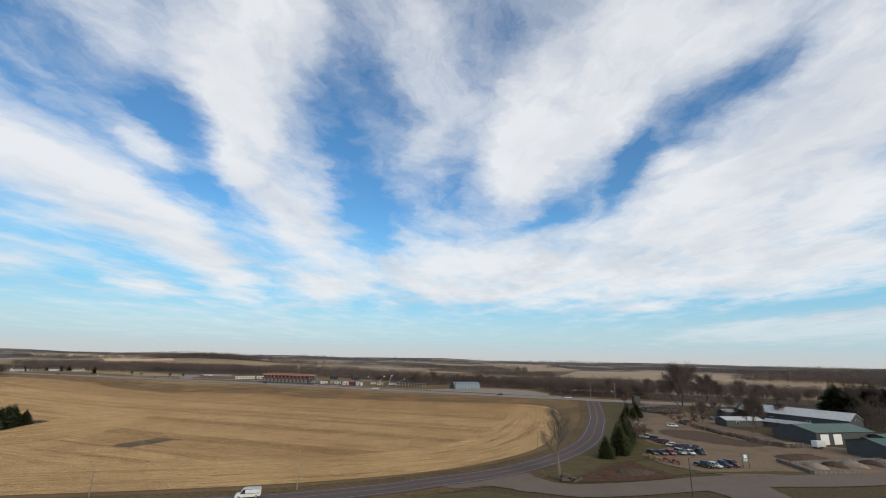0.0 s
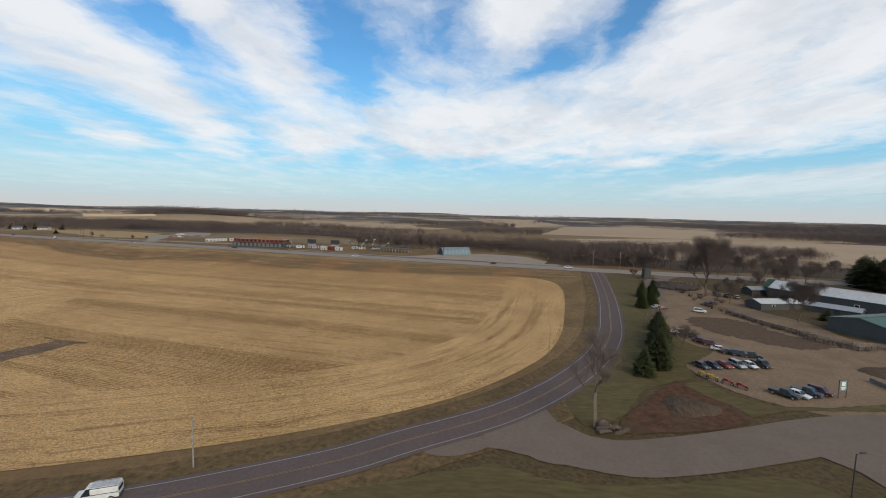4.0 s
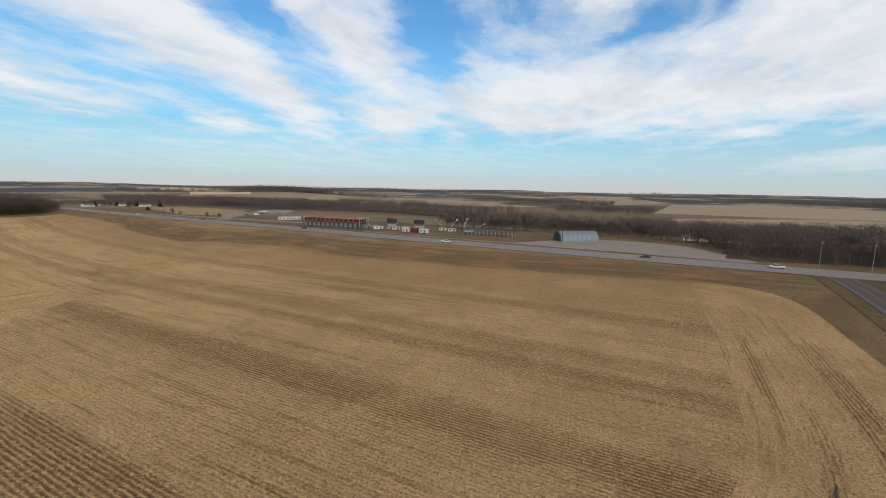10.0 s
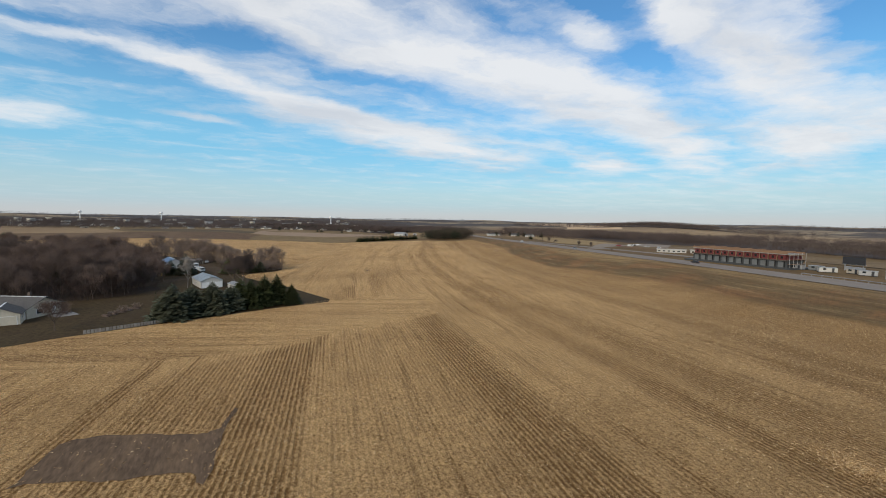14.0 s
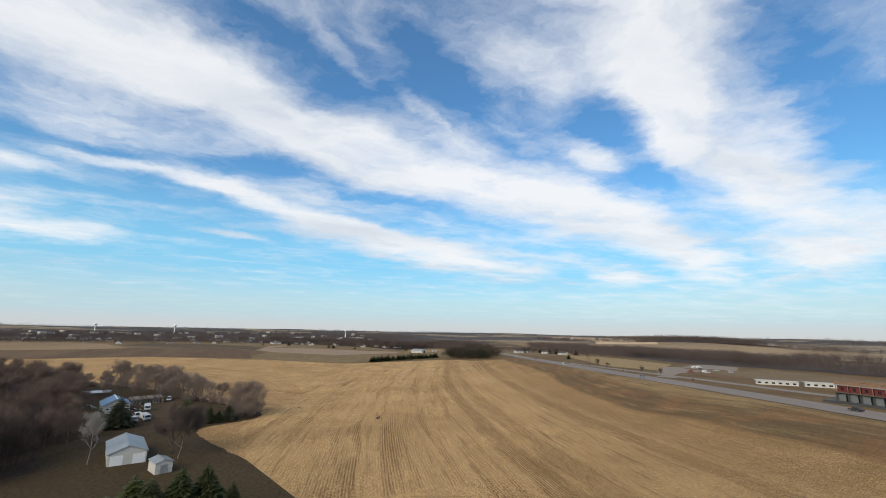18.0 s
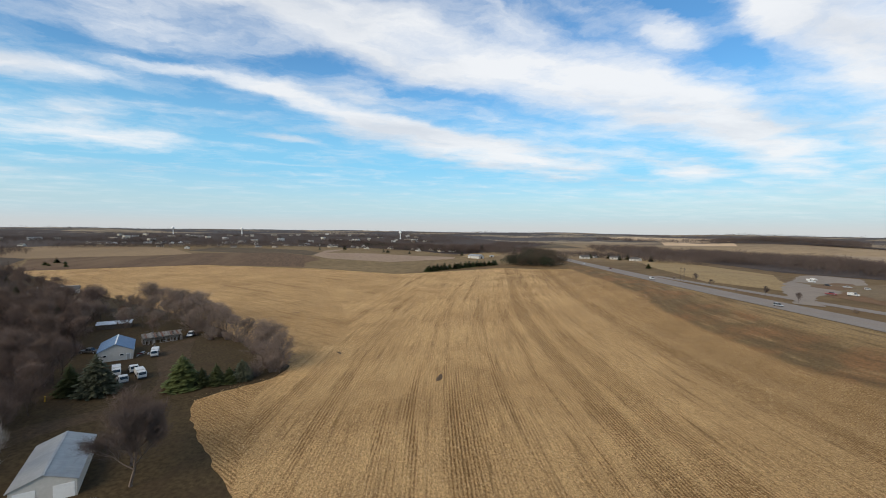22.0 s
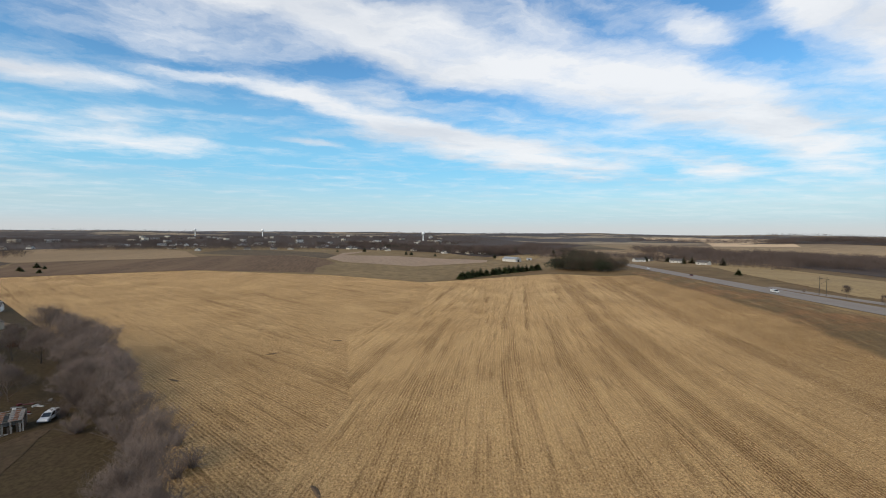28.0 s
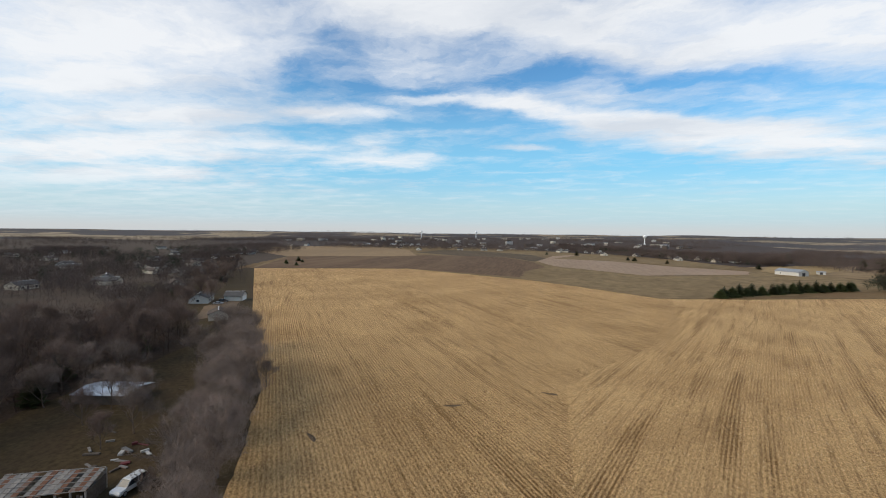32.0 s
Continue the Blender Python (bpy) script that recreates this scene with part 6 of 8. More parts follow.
def notice_board(x, y, turn):
    t = empty("sign_board", on_ground(x, y, turn), "tall sign board on two posts at the yard's edge", "sign")
    for s in (-1.0, 1.0):
        part("post", box(bmesh.new(), 0.16, 0.16, 4.4, s, 0, -0.2, 0.02), DARK_WOOD, t)
    part("panel", box(bmesh.new(), 1.75, 0.10, 2.3, 0, 0, 1.9, 0.01), PANEL_GREEN, t, "grey-green sign panel")
    part("header", box(bmesh.new(), 2.2, 0.14, 0.14, 0, 0, 4.15), DARK_WOOD, t)
    part("emblem", box(bmesh.new(), 0.9, 0.03, 0.9, 0, -0.07, 2.9), WHITE_DOOR, t, "white emblem square")
    for k in range(3):
        part("writing_bar", box(bmesh.new(), 1.2 - 0.2 * k, 0.03, 0.12, 0, -0.07, 2.55 - 0.24 * k), WHITE_DOOR, t)


PANEL_GREEN = stuff("grey_green_panel", (0.16, 0.22, 0.21), 0.6, 0.1, 1.0, 0.05, 0.0)
notice_board(81.4, 110.2, 12)
lot = "cars parked in the yard"
for k, (kind, col, x, y, tn, lb) in enumerate([
    ("pickup", "white", 69.2, 158.4, -33, "white pickup parked at the end of a row"), ("suv", "grey", 71.2, 154.2, -32, "dark grey sport utility parked on gravel"), ("sedan", "maroon", 71.6, 149.7, -30, "maroon saloon parked on gravel"), ("suv", "maroon", 72.8, 146.4, -30, "maroon sport utility parked on gravel"),
    ("sedan", "white", 72.8, 141.6, -28, "white saloon parked on gravel"), ("sedan", "grey", 74.0, 138.6, -28, "dark grey saloon parked on gravel"), ("suv", "navy", 75.8, 137.0, -28, "navy sport utility parked on gravel"), ("pickup", "black", 78.0, 136.0, -28, "black pickup parked on gravel"),
    ("sedan", "grey", 60.3, 127.2, -74, "dark grey saloon parked by the verge"), ("sedan", "navy", 63.4, 127.4, -76, "navy saloon parked by the verge"), ("sedan", "red", 66.5, 127.8, -78, "bright red saloon among dark cars"), ("suv", "silver", 69.8, 128.0, -78, "silver sport utility parked on gravel"), ("sedan", "white", 73.0, 128.2, -80, "white saloon parked beside a pickup"), ("pickup", "black", 76.4, 129.0, -80, "black pickup at the row's end"),
    ("pickup", "black", 69.4, 110.2, -54, "black pickup by the side road"), ("sedan", "white", 72.2, 110.2, -54, "white saloon between dark vehicles"), ("pickup", "navy", 75.0, 111.4, -54, "navy pickup parked near the sign"), ("suv", "maroon", 78.2, 112.0, -54, "maroon sport utility parked near the sign"),
    ("suv", "white", 93.1, 193.0, -20, "white sport utility alone on the gravel"), ("sedan", "maroon", 79.5, 196.5, 15, "maroon saloon behind the pine trees"), ("sedan", "silver", 78.4, 199.0, 15, "silver saloon behind the pine trees"), ("suv", "black", 104, 207, 30, "black sport utility by the garden beds"), ("sedan", "maroon", 107.5, 210.5, 30, "maroon saloon by the garden beds"), ("suv", "grey", 119, 228, 75, "dark grey sport utility under the big cottonwood"), ("pickup", "black", 122.5, 226, 75, "black pickup under the big cottonwood"), ("sedan", "silver", 126, 224.5, 75, "silver saloon under the big cottonwood")]):
    car(kind, col, x, y, tn, lb, lot)
car("van", "white", -51.8, 65.2, 203, "white work van with a roof rack on the road", rack=True, rise=0.24)


def implement(x, y, turn, color, label):
    t = empty("farm_implement", on_ground(x, y, turn, -0.15), label, "implement", "implements along the verge")
    part("beam", box(bmesh.new(), 2.4, 0.25, 0.25, 0, 0, 0.7, 0.03), color, t)
    part("hitch", box(bmesh.new(), 0.2, 1.2, 0.2, 0.6, 0.6, 0.6, 0.03), color, t)
    for k in (-0.9, -0.3, 0.3, 0.9):
        part("tine", tube(bmesh.new(), (k, 0, 0.75), (k, -0.6, 0.0), 0.06, 0.03, 5), DARK_METAL, t)
    for k in (-1.0, 1.0):
        wheel(t, k, -0.25, 0.36)
    part("guard", box(bmesh.new(), 1.0, 0.5, 0.4, -0.5, 0.1, 0.85, 0.05), color, t)


for k, (x, y, c, lb) in enumerate([(57.5, 120.6, YELLOW_PAINT, "yellow plough on the grass edge"), (58.6, 118.6, YELLOW_PAINT, "yellow cultivator on the grass edge"), (60.7, 116.0, LAMP_RED, "dark red tiller on the grass edge"), (62.5, 113.7, LAMP_RED, "dark red mower on the grass edge")]):
    implement(x, y, -50, c, lb)


def street_lamp(x, y, h, turn):
    t = empty("street_lamp", on_ground(x, y, turn), "dark steel street lamp with one short arm", "street lamp")
    part("pole", tube(bmesh.new(), (0, 0, -0.2), (0, 0, h), 0.11, 0.07, 8), DARK_METAL, t)
    part("arm", tube(bmesh.new(), (0, 0, h - 0.1), (1.0, 0, h), 0.05, 0.04, 6), DARK_METAL, t)
    part("head", box(bmesh.new(), 0.8, 0.34, 0.14, 1.2, 0, h - 0.08, 0.03), DARK_METAL, t)
    part("base", box(bmesh.new(), 0.5, 0.5, 0.5, 0, 0, -0.1, 0.03), CONCRETE, t)


street_lamp(47.6, 67.4, 11.6, 20)


def road_pole(x, y, h, label, cross=False):
    t = empty("utility_pole", on_ground(x, y, 20), label, "pole", "poles by the road")
    part("pole", tube(bmesh.new(), (0, 0, -0.3), (0, 0, h), 0.13, 0.09, 7), GREY_WOOD, t)
    part("cap", tube(bmesh.new(), (0, 0, h - 0.02), (0, 0, h + 0.12), 0.11, 0.05, 7), DARK_METAL, t)
    if cross:
        part("cross_arm", box(bmesh.new(), 2.4, 0.12, 0.14, 0, 0, h - 0.8), GREY_WOOD, t)
    for k in range(2):
        part("band", tube(bmesh.new(), (0, 0, h * 0.5 + k), (0, 0, h * 0.5 + k + 0.12), 0.135, 0.135, 7), GALVANISED, t)


road_pole(-43.7, 73.6, 8.2, "pale thin pole on the road verge")
road_pole(22.1, 135.8, 6.5, "pale thin pole at the field's corner")
road_pole(-88, 60.5, 5.5, "short pale pole on the road verge")
plant("dead_tree", DEAD_TREE, 23.7, 93.6, "tall half-dead leafless tree by the junction", "trees of the yard")
plant("cottonwood_tree", BIG_TREE, 114, 229, "huge spreading leafless cottonwood beside a stone ring", "trees of the yard", 1.12, None, 0.78)
plant("shade_tree", ROUND_TREE, 123.3, 181.8, "dense round leafless tree beside the sheds", "trees of the yard", 1.0, None, 0.85)
plant("garden_tree", ORCHARD, 62, 141, "small leafless tree on the lawn", "trees of the yard")
for k, (x, y, s, w) in enumerate([(43.4, 121.6, 0.72, 1.25), (49.0, 126.4, 1.08, 1.05), (51.5, 132.0, 0.95, 1.1), (55.0, 139.5, 1.0, 1.1), (57.4, 146.5, 0.98, 1.15), (60.0, 153.5, 0.9, 1.15), (63.5, 163.0, 0.72, 1.2), (72.0, 199.0, 0.72, 1.3), (78.5, 205.5, 0.85, 1.15), (80.5, 222.0, 0.85, 1.1), (86.5, 224.5, 0.92, 1.1)]):
    plant("spruce_tree", CORNER_SPRUCES[k % 2], x, y, "dark green spruce in a row along the lawn", "spruces along the lawn", s * 1.05, None, w * 0.92)


RING_STONE = stuff("dark_ring_stone", (0.085, 0.074, 0.063), 0.9, 0.35, 2.0, 0.05, 0.05, rand=0.35)


def stone_ring(x, y, rx, ry, n, label):
    t = empty("stone_ring", on_ground(x, y), label, "planter")
    r2 = random.Random(3)
    stones = [bmesh.new() for _ in range(3)]
    for bm in stones:
        bmesh.ops.create_icosphere(bm, subdivisions=1, radius=0.55)
        for v in bm.verts:
            v.co *= r2.uniform(0.8, 1.2)
    stones = [mesh_of(b, "stone") for b in stones]
    for me in stones:
        me.materials.append(RING_STONE)
    for k in range(n):
        a = 2 * math.pi * k / n
        xx, yy = rx * math.cos(a), ry * math.sin(a)
        for lift in (0.25, 0.8):
            o = part("stone", stones[k % 3], STONE, t)
            o.location = (xx + r2.uniform(-0.15, 0.15), yy + r2.uniform(-0.15, 0.15), level(x + xx, y + yy) - level(x, y) + lift)
            o.rotation_euler = (0, 0, r2.uniform(0, 6))
    bm = bmesh.new()
    bm.faces.new([bm.verts.new((rx * 0.97 * math.cos(2 * math.pi * k / 30), ry * 0.97 * math.sin(2 * math.pi * k / 30), level(x + rx * math.cos(2 * math.pi * k / 30), y + ry * math.sin(2 * math.pi * k / 30)) - level(x, y) + 0.7)) for k in range(30)])
    part("soil", bm, MULCH, t)


stone_ring(108, 247, 12, 9, 60, "low field-stone ring filled with mulch round a big tree")
for k in range(14):
    a = k * 0.9
    plant("shrub", SHRUBS[k % 2], 108 + 9 * math.cos(a), 247 + 6.5 * math.sin(a), "low leafless shrub in the stone ring", "shrubs in the stone ring", 0.28 + 0.04 * (k % 4))


def monument(x, y):
    t = empty("stone_monument", on_ground(x, y, 10), "square dark stone monument in a planted bed", "monument")
    part("plinth", box(bmesh.new(), 5.4, 4.4, 0.5, 0, 0, -0.1, 0.1), MULCH, t)
    bm = box(bmesh.new(), 4.4, 3.4, 5.4, 0, 0, 0.4, 0.2)
    for v in bm.verts:
        if v.co.z > 3:
            v.co.x *= 0.9
            v.co.y *= 0.9
    part("block", bm, DARK_STONE, t)
    part("cap", box(bmesh.new(), 4.3, 3.4, 0.35, 0, 0, 5.7, 0.1), DARK_STONE, t)
    for s in (-1, 1):
        part("bed", box(bmesh.new(), 3.0, 5.0, 0.45, s * 4.4, 0, -0.1, 0.15), MULCH, t)


monument(100.5, 268.5)
plant("garden_tree", ORCHARD, 92.5, 267, "small leafless ornamental tree by the monument", "trees of the yard", 0.75)


def rail_fence(name, pts, label, material, h=1.1, step=2.4, rails=3):
    t = empty(name, on_ground(*pts[0]), label, "fence")
    z0 = level(*pts[0])
    line, run = np.array(pts, float), 0
    seg = np.linalg.norm(np.diff(line, axis=0), axis=1)
    total = seg.sum()
    cum = np.concatenate([[0], np.cumsum(seg)])
    n = int(total / step)
    ps = []
    for k in range(n + 1):
        s = total * k / n
        x, y = np.interp(s, cum, line[:, 0]), np.interp(s, cum, line[:, 1])
        ps.append((x - pts[0][0], y - pts[0][1], level(x, y) - z0))
    for p in ps:
        part("post", box(bmesh.new(), 0.16, 0.16, h + 0.3, p[0], p[1], p[2] - 0.2), material, t)
    for p, q in zip(ps, ps[1:]):
        for r in range(rails):
            zz = h * (r + 0.7) / rails
            part("rail", tube(bmesh.new(), (p[0], p[1], p[2] + zz), (q[0], q[1], q[2] + zz), 0.055 * h, 0.055 * h, 4), material, t)
    return t


rail_fence("rail_fence", [(102.5, 192), (106.5, 175), (110.5, 164), (108, 157), (115, 146), (121, 147)], "heavy dark timber fence along the trampled yard", DARK_WOOD, 1.5, 2.0, 5)
rail_fence("board_fence", [(106, 196), (107.5, 175), (112.5, 161.5), (117.5, 151), (124, 150.5)], "pale grey board fence behind the dry hedge", GREY_WOOD, 1.4, 1.6, 4)
for k in range(20):
    r2 = random.Random(2200 + k)
    u = k / 19 * 4
    pts = [(101, 208), (103.2, 190), (105, 172), (109, 160), (116, 146)]
    i = min(int(u), 3)
    x, y = (pts[i][c] + (pts[i + 1][c] - pts[i][c]) * (u - i) + r2.uniform(-0.8, 0.8) for c in (0, 1))
    plant("dry_shrub", DRY_HEDGE[k % 2], x + 1.2, y, "low rust-brown dry shrub in the hedge of the yard", "dry hedge of the yard", r2.uniform(0.24, 0.36), None, 1.25)
for k in range(16):
    r2 = random.Random(2300 + k)
    plant("dry_shrub", DRY_HEDGE[k % 2], 108 + r2.uniform(-8, 20), 224 + r2.uniform(-12, 10), "rust-brown dry shrub among the garden beds", "dry shrubs of the garden beds", r2.uniform(0.2, 0.4), None, 1.2)
plant("tall_shrub", SHRUBS[0], 66.2, 169.6, "grey-brown leafless shrub between the spruces", "trees of the yard", 1.1)
plant("cedar_bush", SPRUCES[0], 137, 186, "dark spreading evergreen beside the green-roofed shed", "trees of the yard", 0.5, None, 1.8)
gable("old_grey_shed", 140, 234.5, 15, 9, 6, 2.8, 4.0, GREY_WALL, SILVER_ROOF, "old grey shed with a patchy metal roof", "shed", [("s", 0, 2.0, 2.1, 0, DARK_METAL)])
rail_fence("rail_fence", [(100.5, 244), (106, 255), (118, 258), (128, 252)], "low dark timber rails by the stone ring", DARK_WOOD, 0.9)


OLD_CONCRETE = stuff("dark_old_concrete", (0.150, 0.132, 0.112), 0.9, 0.25, 1.5, 0.05, 0.02)


def bunker():
    t = empty("material_bunker", on_ground(97.5, 112, 0), "low concrete block bunker with soil and mulch bays", "bunker")
    z0 = level(97.5, 112)
    for (ax, ay), (bx, by) in (((96.6, 121), (97, 106)), ((98, 117), (142, 131)), ((97, 106), (112, 109))):
        ln = math.hypot(bx - ax, by - ay)
        n = int(ln / 1.5)
        for k in range(n):
            u = (k + 0.5) / n
            x, y = ax + (bx - ax) * u, ay + (by - ay) * u
            part("concrete_block", box(bmesh.new(), 1.46, 0.65, 1.1, x - 97.5, y - 112, level(x, y) - z0, 0.03, math.degrees(math.atan2(by - ay, bx - ax))), OLD_CONCRETE, t)


bunker()


def heap(name, x, y, rx, ry, h, material, label, seed=1, turn=0.0, category="heap"):
    r2 = np.random.default_rng(seed)
    n, m = 22, 8
    vs, fs = [(0, 0, h)], []
    for i in range(1, m + 1):
        for k in range(n):
            a, u = 2 * math.pi * k / n, i / m
            q = 1 + 0.12 * math.sin(3 * a + seed) + r2.normal() * 0.05
            xx, yy = rx * u * q * math.cos(a), ry * u * q * math.sin(a)
            vs.append((xx, yy, h * max(0.0, (1 - u ** 1.5)) * (1 + r2.normal() * 0.07) - (0.3 if i == m else 0)))
    fs += [(0, 1 + k, 1 + (k + 1) % n) for k in range(n)]
    for i in range(m - 1):
        for k in range(n):
            b0 = 1 + i * n
            fs.append((b0 + k, b0 + n + k, b0 + n + (k + 1) % n, b0 + (k + 1) % n))
    ob = new(name, quads(name, vs, fs, material, True))
    ob.matrix_basis = on_ground(x, y, turn, -0.12)
    return tagged(ob, label, category)


WEEDY = stuff("weedy_spoil", (0.092, 0.064, 0.043), 0.95, 0.5, 1.4, 0.1, 0.25, tint=(0.060, 0.038, 0.022), stretch=(2.5, 0.5, 1))
heap("spoil_mound", 46.5, 103.5, 6.4, 5.0, 1.1, WEEDY, "weedy spoil heap on dug red earth", 2)
for k in range(5):
    heap("mulch_mound", 104 + 7 * k, 115.5 + 2.1 * k, 2.2, 4.2, 1.3, MULCH if k % 2 else PALE_GRAVEL, "long heap of mulch in a bunker bay", 10 + k, 15)
heap("soil_mound", 108, 126, 9, 6, 1.6, SOIL, "dark soil heap behind the bunker", 20, 10)
heap("soil_mound", 150, 119, 8, 5, 2.2, ORANGE_SOIL, "orange-tan soil heap beside the barn", 21, 10)


def stump_pile(x, y):
    t = empty("stump_pile", on_ground(x, y), "pile of split stumps and logs at the tree's foot", "log pile")
    r2 = random.Random(5)
    for k in range(9):
        a = r2.uniform(0, 6.28)
        p = Vector((r2.uniform(-1.3, 1.3), r2.uniform(-0.9, 0.9), 0.35 + 0.25 * (k % 3)))
        d = Vector((math.cos(a), math.sin(a), r2.uniform(-0.2, 0.6))) * r2.uniform(0.5, 1.0)
        part("log", tube(bmesh.new(), (p - d) * 1.5, (p + d) * 1.5, 0.46, 0.36, 7), DARK_WOOD if k % 3 == 0 else BARK, t)


stump_pile(26.8, 92.2)
wood_stuff("barn_wood", scatter(rng, 150, patch(225, 238, 350, 150, 34)) + scatter(rng, 60, patch(232, 205, 330, 120, 20)) + scatter(rng, 70, patch(188, 200, 222, 214, 12)), "dark leafless wood behind the barns", 12, 170, 26, 0.40, None, 0.006)
drape("barn_wood_floor", [(212, 262), (222, 228), (206, 205), (186, 192), (194, 184), (230, 186), (250, 170), (330, 100), (420, 130), (370, 200), (280, 262)], ROADSIDE_LITTER, 0.15, 12, None, "brown leaf litter behind the barns")
# pines and bare trees behind the barns
for k in range(40):
    r2 = random.Random(100 + k)
    x, y = 190 + r2.uniform(-40, 120), 235 + r2.uniform(-10, 60)
    y -= 0.28 * (x - 190)
    if 7 <= k < 22:
        plant("pine_tree", CORNER_SPRUCES[k % 2], 226 + r2.uniform(-14, 20), 262 + r2.uniform(-14, 16), "tall dark pine behind the long barn", "pines behind the barns", r2.uniform(1.45, 1.95), None, 1.55)
    else:
        plant("bare_tree", DARK_TREES[k % 4], x, y, "leafless tree behind the barns", "bare trees behind the barns", r2.uniform(0.8, 1.2))
for k in range(26):
    r2 = random.Random(300 + k)
    x = 90 + 9 * k + r2.uniform(-3, 3)
    plant("bare_tree", DARK_TREES[k % 4], x, float(highway_y(x)) + 27 + r2.uniform(0, 14), "leafless roadside tree beyond the highway", "bare trees beyond the highway", r2.uniform(0.75, 1.15))
plant("cottonwood_tree", BIG_TREE, 160, float(highway_y(160)) + 30, "wide spreading leafless tree beyond the highway", "bare trees beyond the highway", 0.75)
for k in range(9):
    r2 = random.Random(700 + k)
    plant("bare_tree", DARK_TREES[(k + 1) % 4], 118 + 9 * (k % 5) + r2.uniform(-3, 3), 216 + 18 * (k // 5) + r2.uniform(-5, 5), "leafless tree between sheds and stone ring", "bare trees behind the barns", r2.uniform(0.45, 0.8))


# ---------- farmstead and houses south of the field ----------
# ranch house with a garage
gable("ranch_house", -225, 78, 62, 17, 10, 3.0, 5.2, CREAM_WALL, SHINGLES, "cream ranch house with a grey shingle roof", "house", [("e", 2.5, 1.0, 2.1, 0.2, WHITE_DOOR)], [("e", -1.5, 1.8, 1.2, 1.0, GLASS), ("s", -4, 1.6, 1.2, 1.0, GLASS), ("s", 3, 1.6, 1.2, 1.0, GLASS)], 0.6, WHITE_DOOR, chimney=True)
gable("garage", -213.5, 79.5, 10, 7.5, 7.5, 2.8, 4.6, CREAM_WALL, SHINGLES, "cream garage with a grey shingle roof", "garage", [("e", 0.8, 4.6, 2.2, 0.05, CREAM_WALL), ("n", -2, 0.95, 2.05, 0.05, WHITE_DOOR)], [("n", 1.5, 1.0, 0.9, 1.2, GLASS)], 0.5, WHITE_DOOR)


def patio(x, y):
    t = empty("patio_table", on_ground(x, y, 30), "dark round patio table with chairs on a slab", "table")
    part("tabletop", tube(bmesh.new(), (0, 0, 0.9), (0, 0, 0.96), 0.7, 0.7, 12), DARK_METAL, t)
    part("pedestal", tube(bmesh.new(), (0, 0, 0), (0, 0, 0.9), 0.06, 0.06, 6), DARK_METAL, t)
    part("slab", box(bmesh.new(), 5, 5, 0.15, 0, 0, -0.02), CONCRETE, t)
    for k in range(4):
        a = k * math.pi / 2
        part("seat", box(bmesh.new(), 0.5, 0.5, 0.06, 1.2 * math.cos(a), 1.2 * math.sin(a), 0.5), DARK_METAL, t)
        part("backrest", box(bmesh.new(), 0.06, 0.5, 0.5, 1.45 * math.cos(a), 1.45 * math.sin(a), 0.5, 0, math.degrees(a)), DARK_METAL, t)


patio(-220, 90)
for k in range(5):
    heap("flower_bed", -214 - 2.4 * k, 100.5 + 1.3 * k, 2.4, 1.1, 0.45, MULCH, "mulched garden bed with dry stems", 40 + k, 25, "flower bed")
    plant("shrub", SHRUBS[k % 2], -213 - 2.6 * k, 101.5 + 1.1 * k, "small dry garden shrub", "garden shrubs", 0.24 + 0.05 * (k % 3))


def board_fence():
    t = empty("board_fence", on_ground(-192.7, 100.8), "low weathered grey board fence at the field's edge", "fence")
    z0 = level(-192.7, 100.8)
    n = 26
    for k in range(n):
        u = k / (n - 1)
        x, y = -6.7 * u, 16.4 * u
        zz = level(-192.7 + x, 100.8 + y) - z0
        part("board", box(bmesh.new(), 0.05, 0.60, 0.95, x, y, zz, 0, 22), GREY_WOOD, t)
        if k % 4 == 0:
            part("post", box(bmesh.new(), 0.12, 0.12, 1.1, x - 0.08, y, zz - 0.1), GREY_WOOD, t)


board_fence()
ev = "evergreens along the field corner"
for x, y, s, w, kind in [(-202.0, 117.5, 1.2, 1.5, 0), (-206.5, 121.8, 1.2, 1.5, 1), (-206.0, 127.0, 1.15, 1.4, 0), (-209.5, 131.8, 1.1, 1.4, 1), (-211.5, 137.5, 0.95, 1.45, 2), (-213.0, 141.5, 1.0, 1.45, 3), (-214.5, 145.3, 0.98, 1.4, 3), (-212.5, 149.6, 0.72, 1.3, 2), (-215.5, 134.5, 1.05, 1.3, 4)]:
    m = [BLUE_SPRUCES[0], BLUE_SPRUCES[1], CORNER_SPRUCES[0], CORNER_SPRUCES[1], PINES[0]][kind]
    plant("blue_spruce" if kind < 2 else "spruce_tree" if kind < 4 else "pine_tree", m, x, y, ["frosty blue spruce at the field corner", "dense blue-green spruce at the field corner", "dark green spruce at the field corner", "tall dark spruce at the field corner", "bright green pine behind the spruces"][kind], ev, s, None, w)
for x, y in [(-212.6, 112.4), (-214.2, 114.2)]:
    plant("cedar_tree", CEDAR[0], x, y, "narrow dark cedar beside the garden", "cedars beside the garden", 1.25)
plant("garden_tree", ORCHARD, -199.5, 93.5, "small pale leafless tree on the lawn", "trees of the farmstead", 1.0)
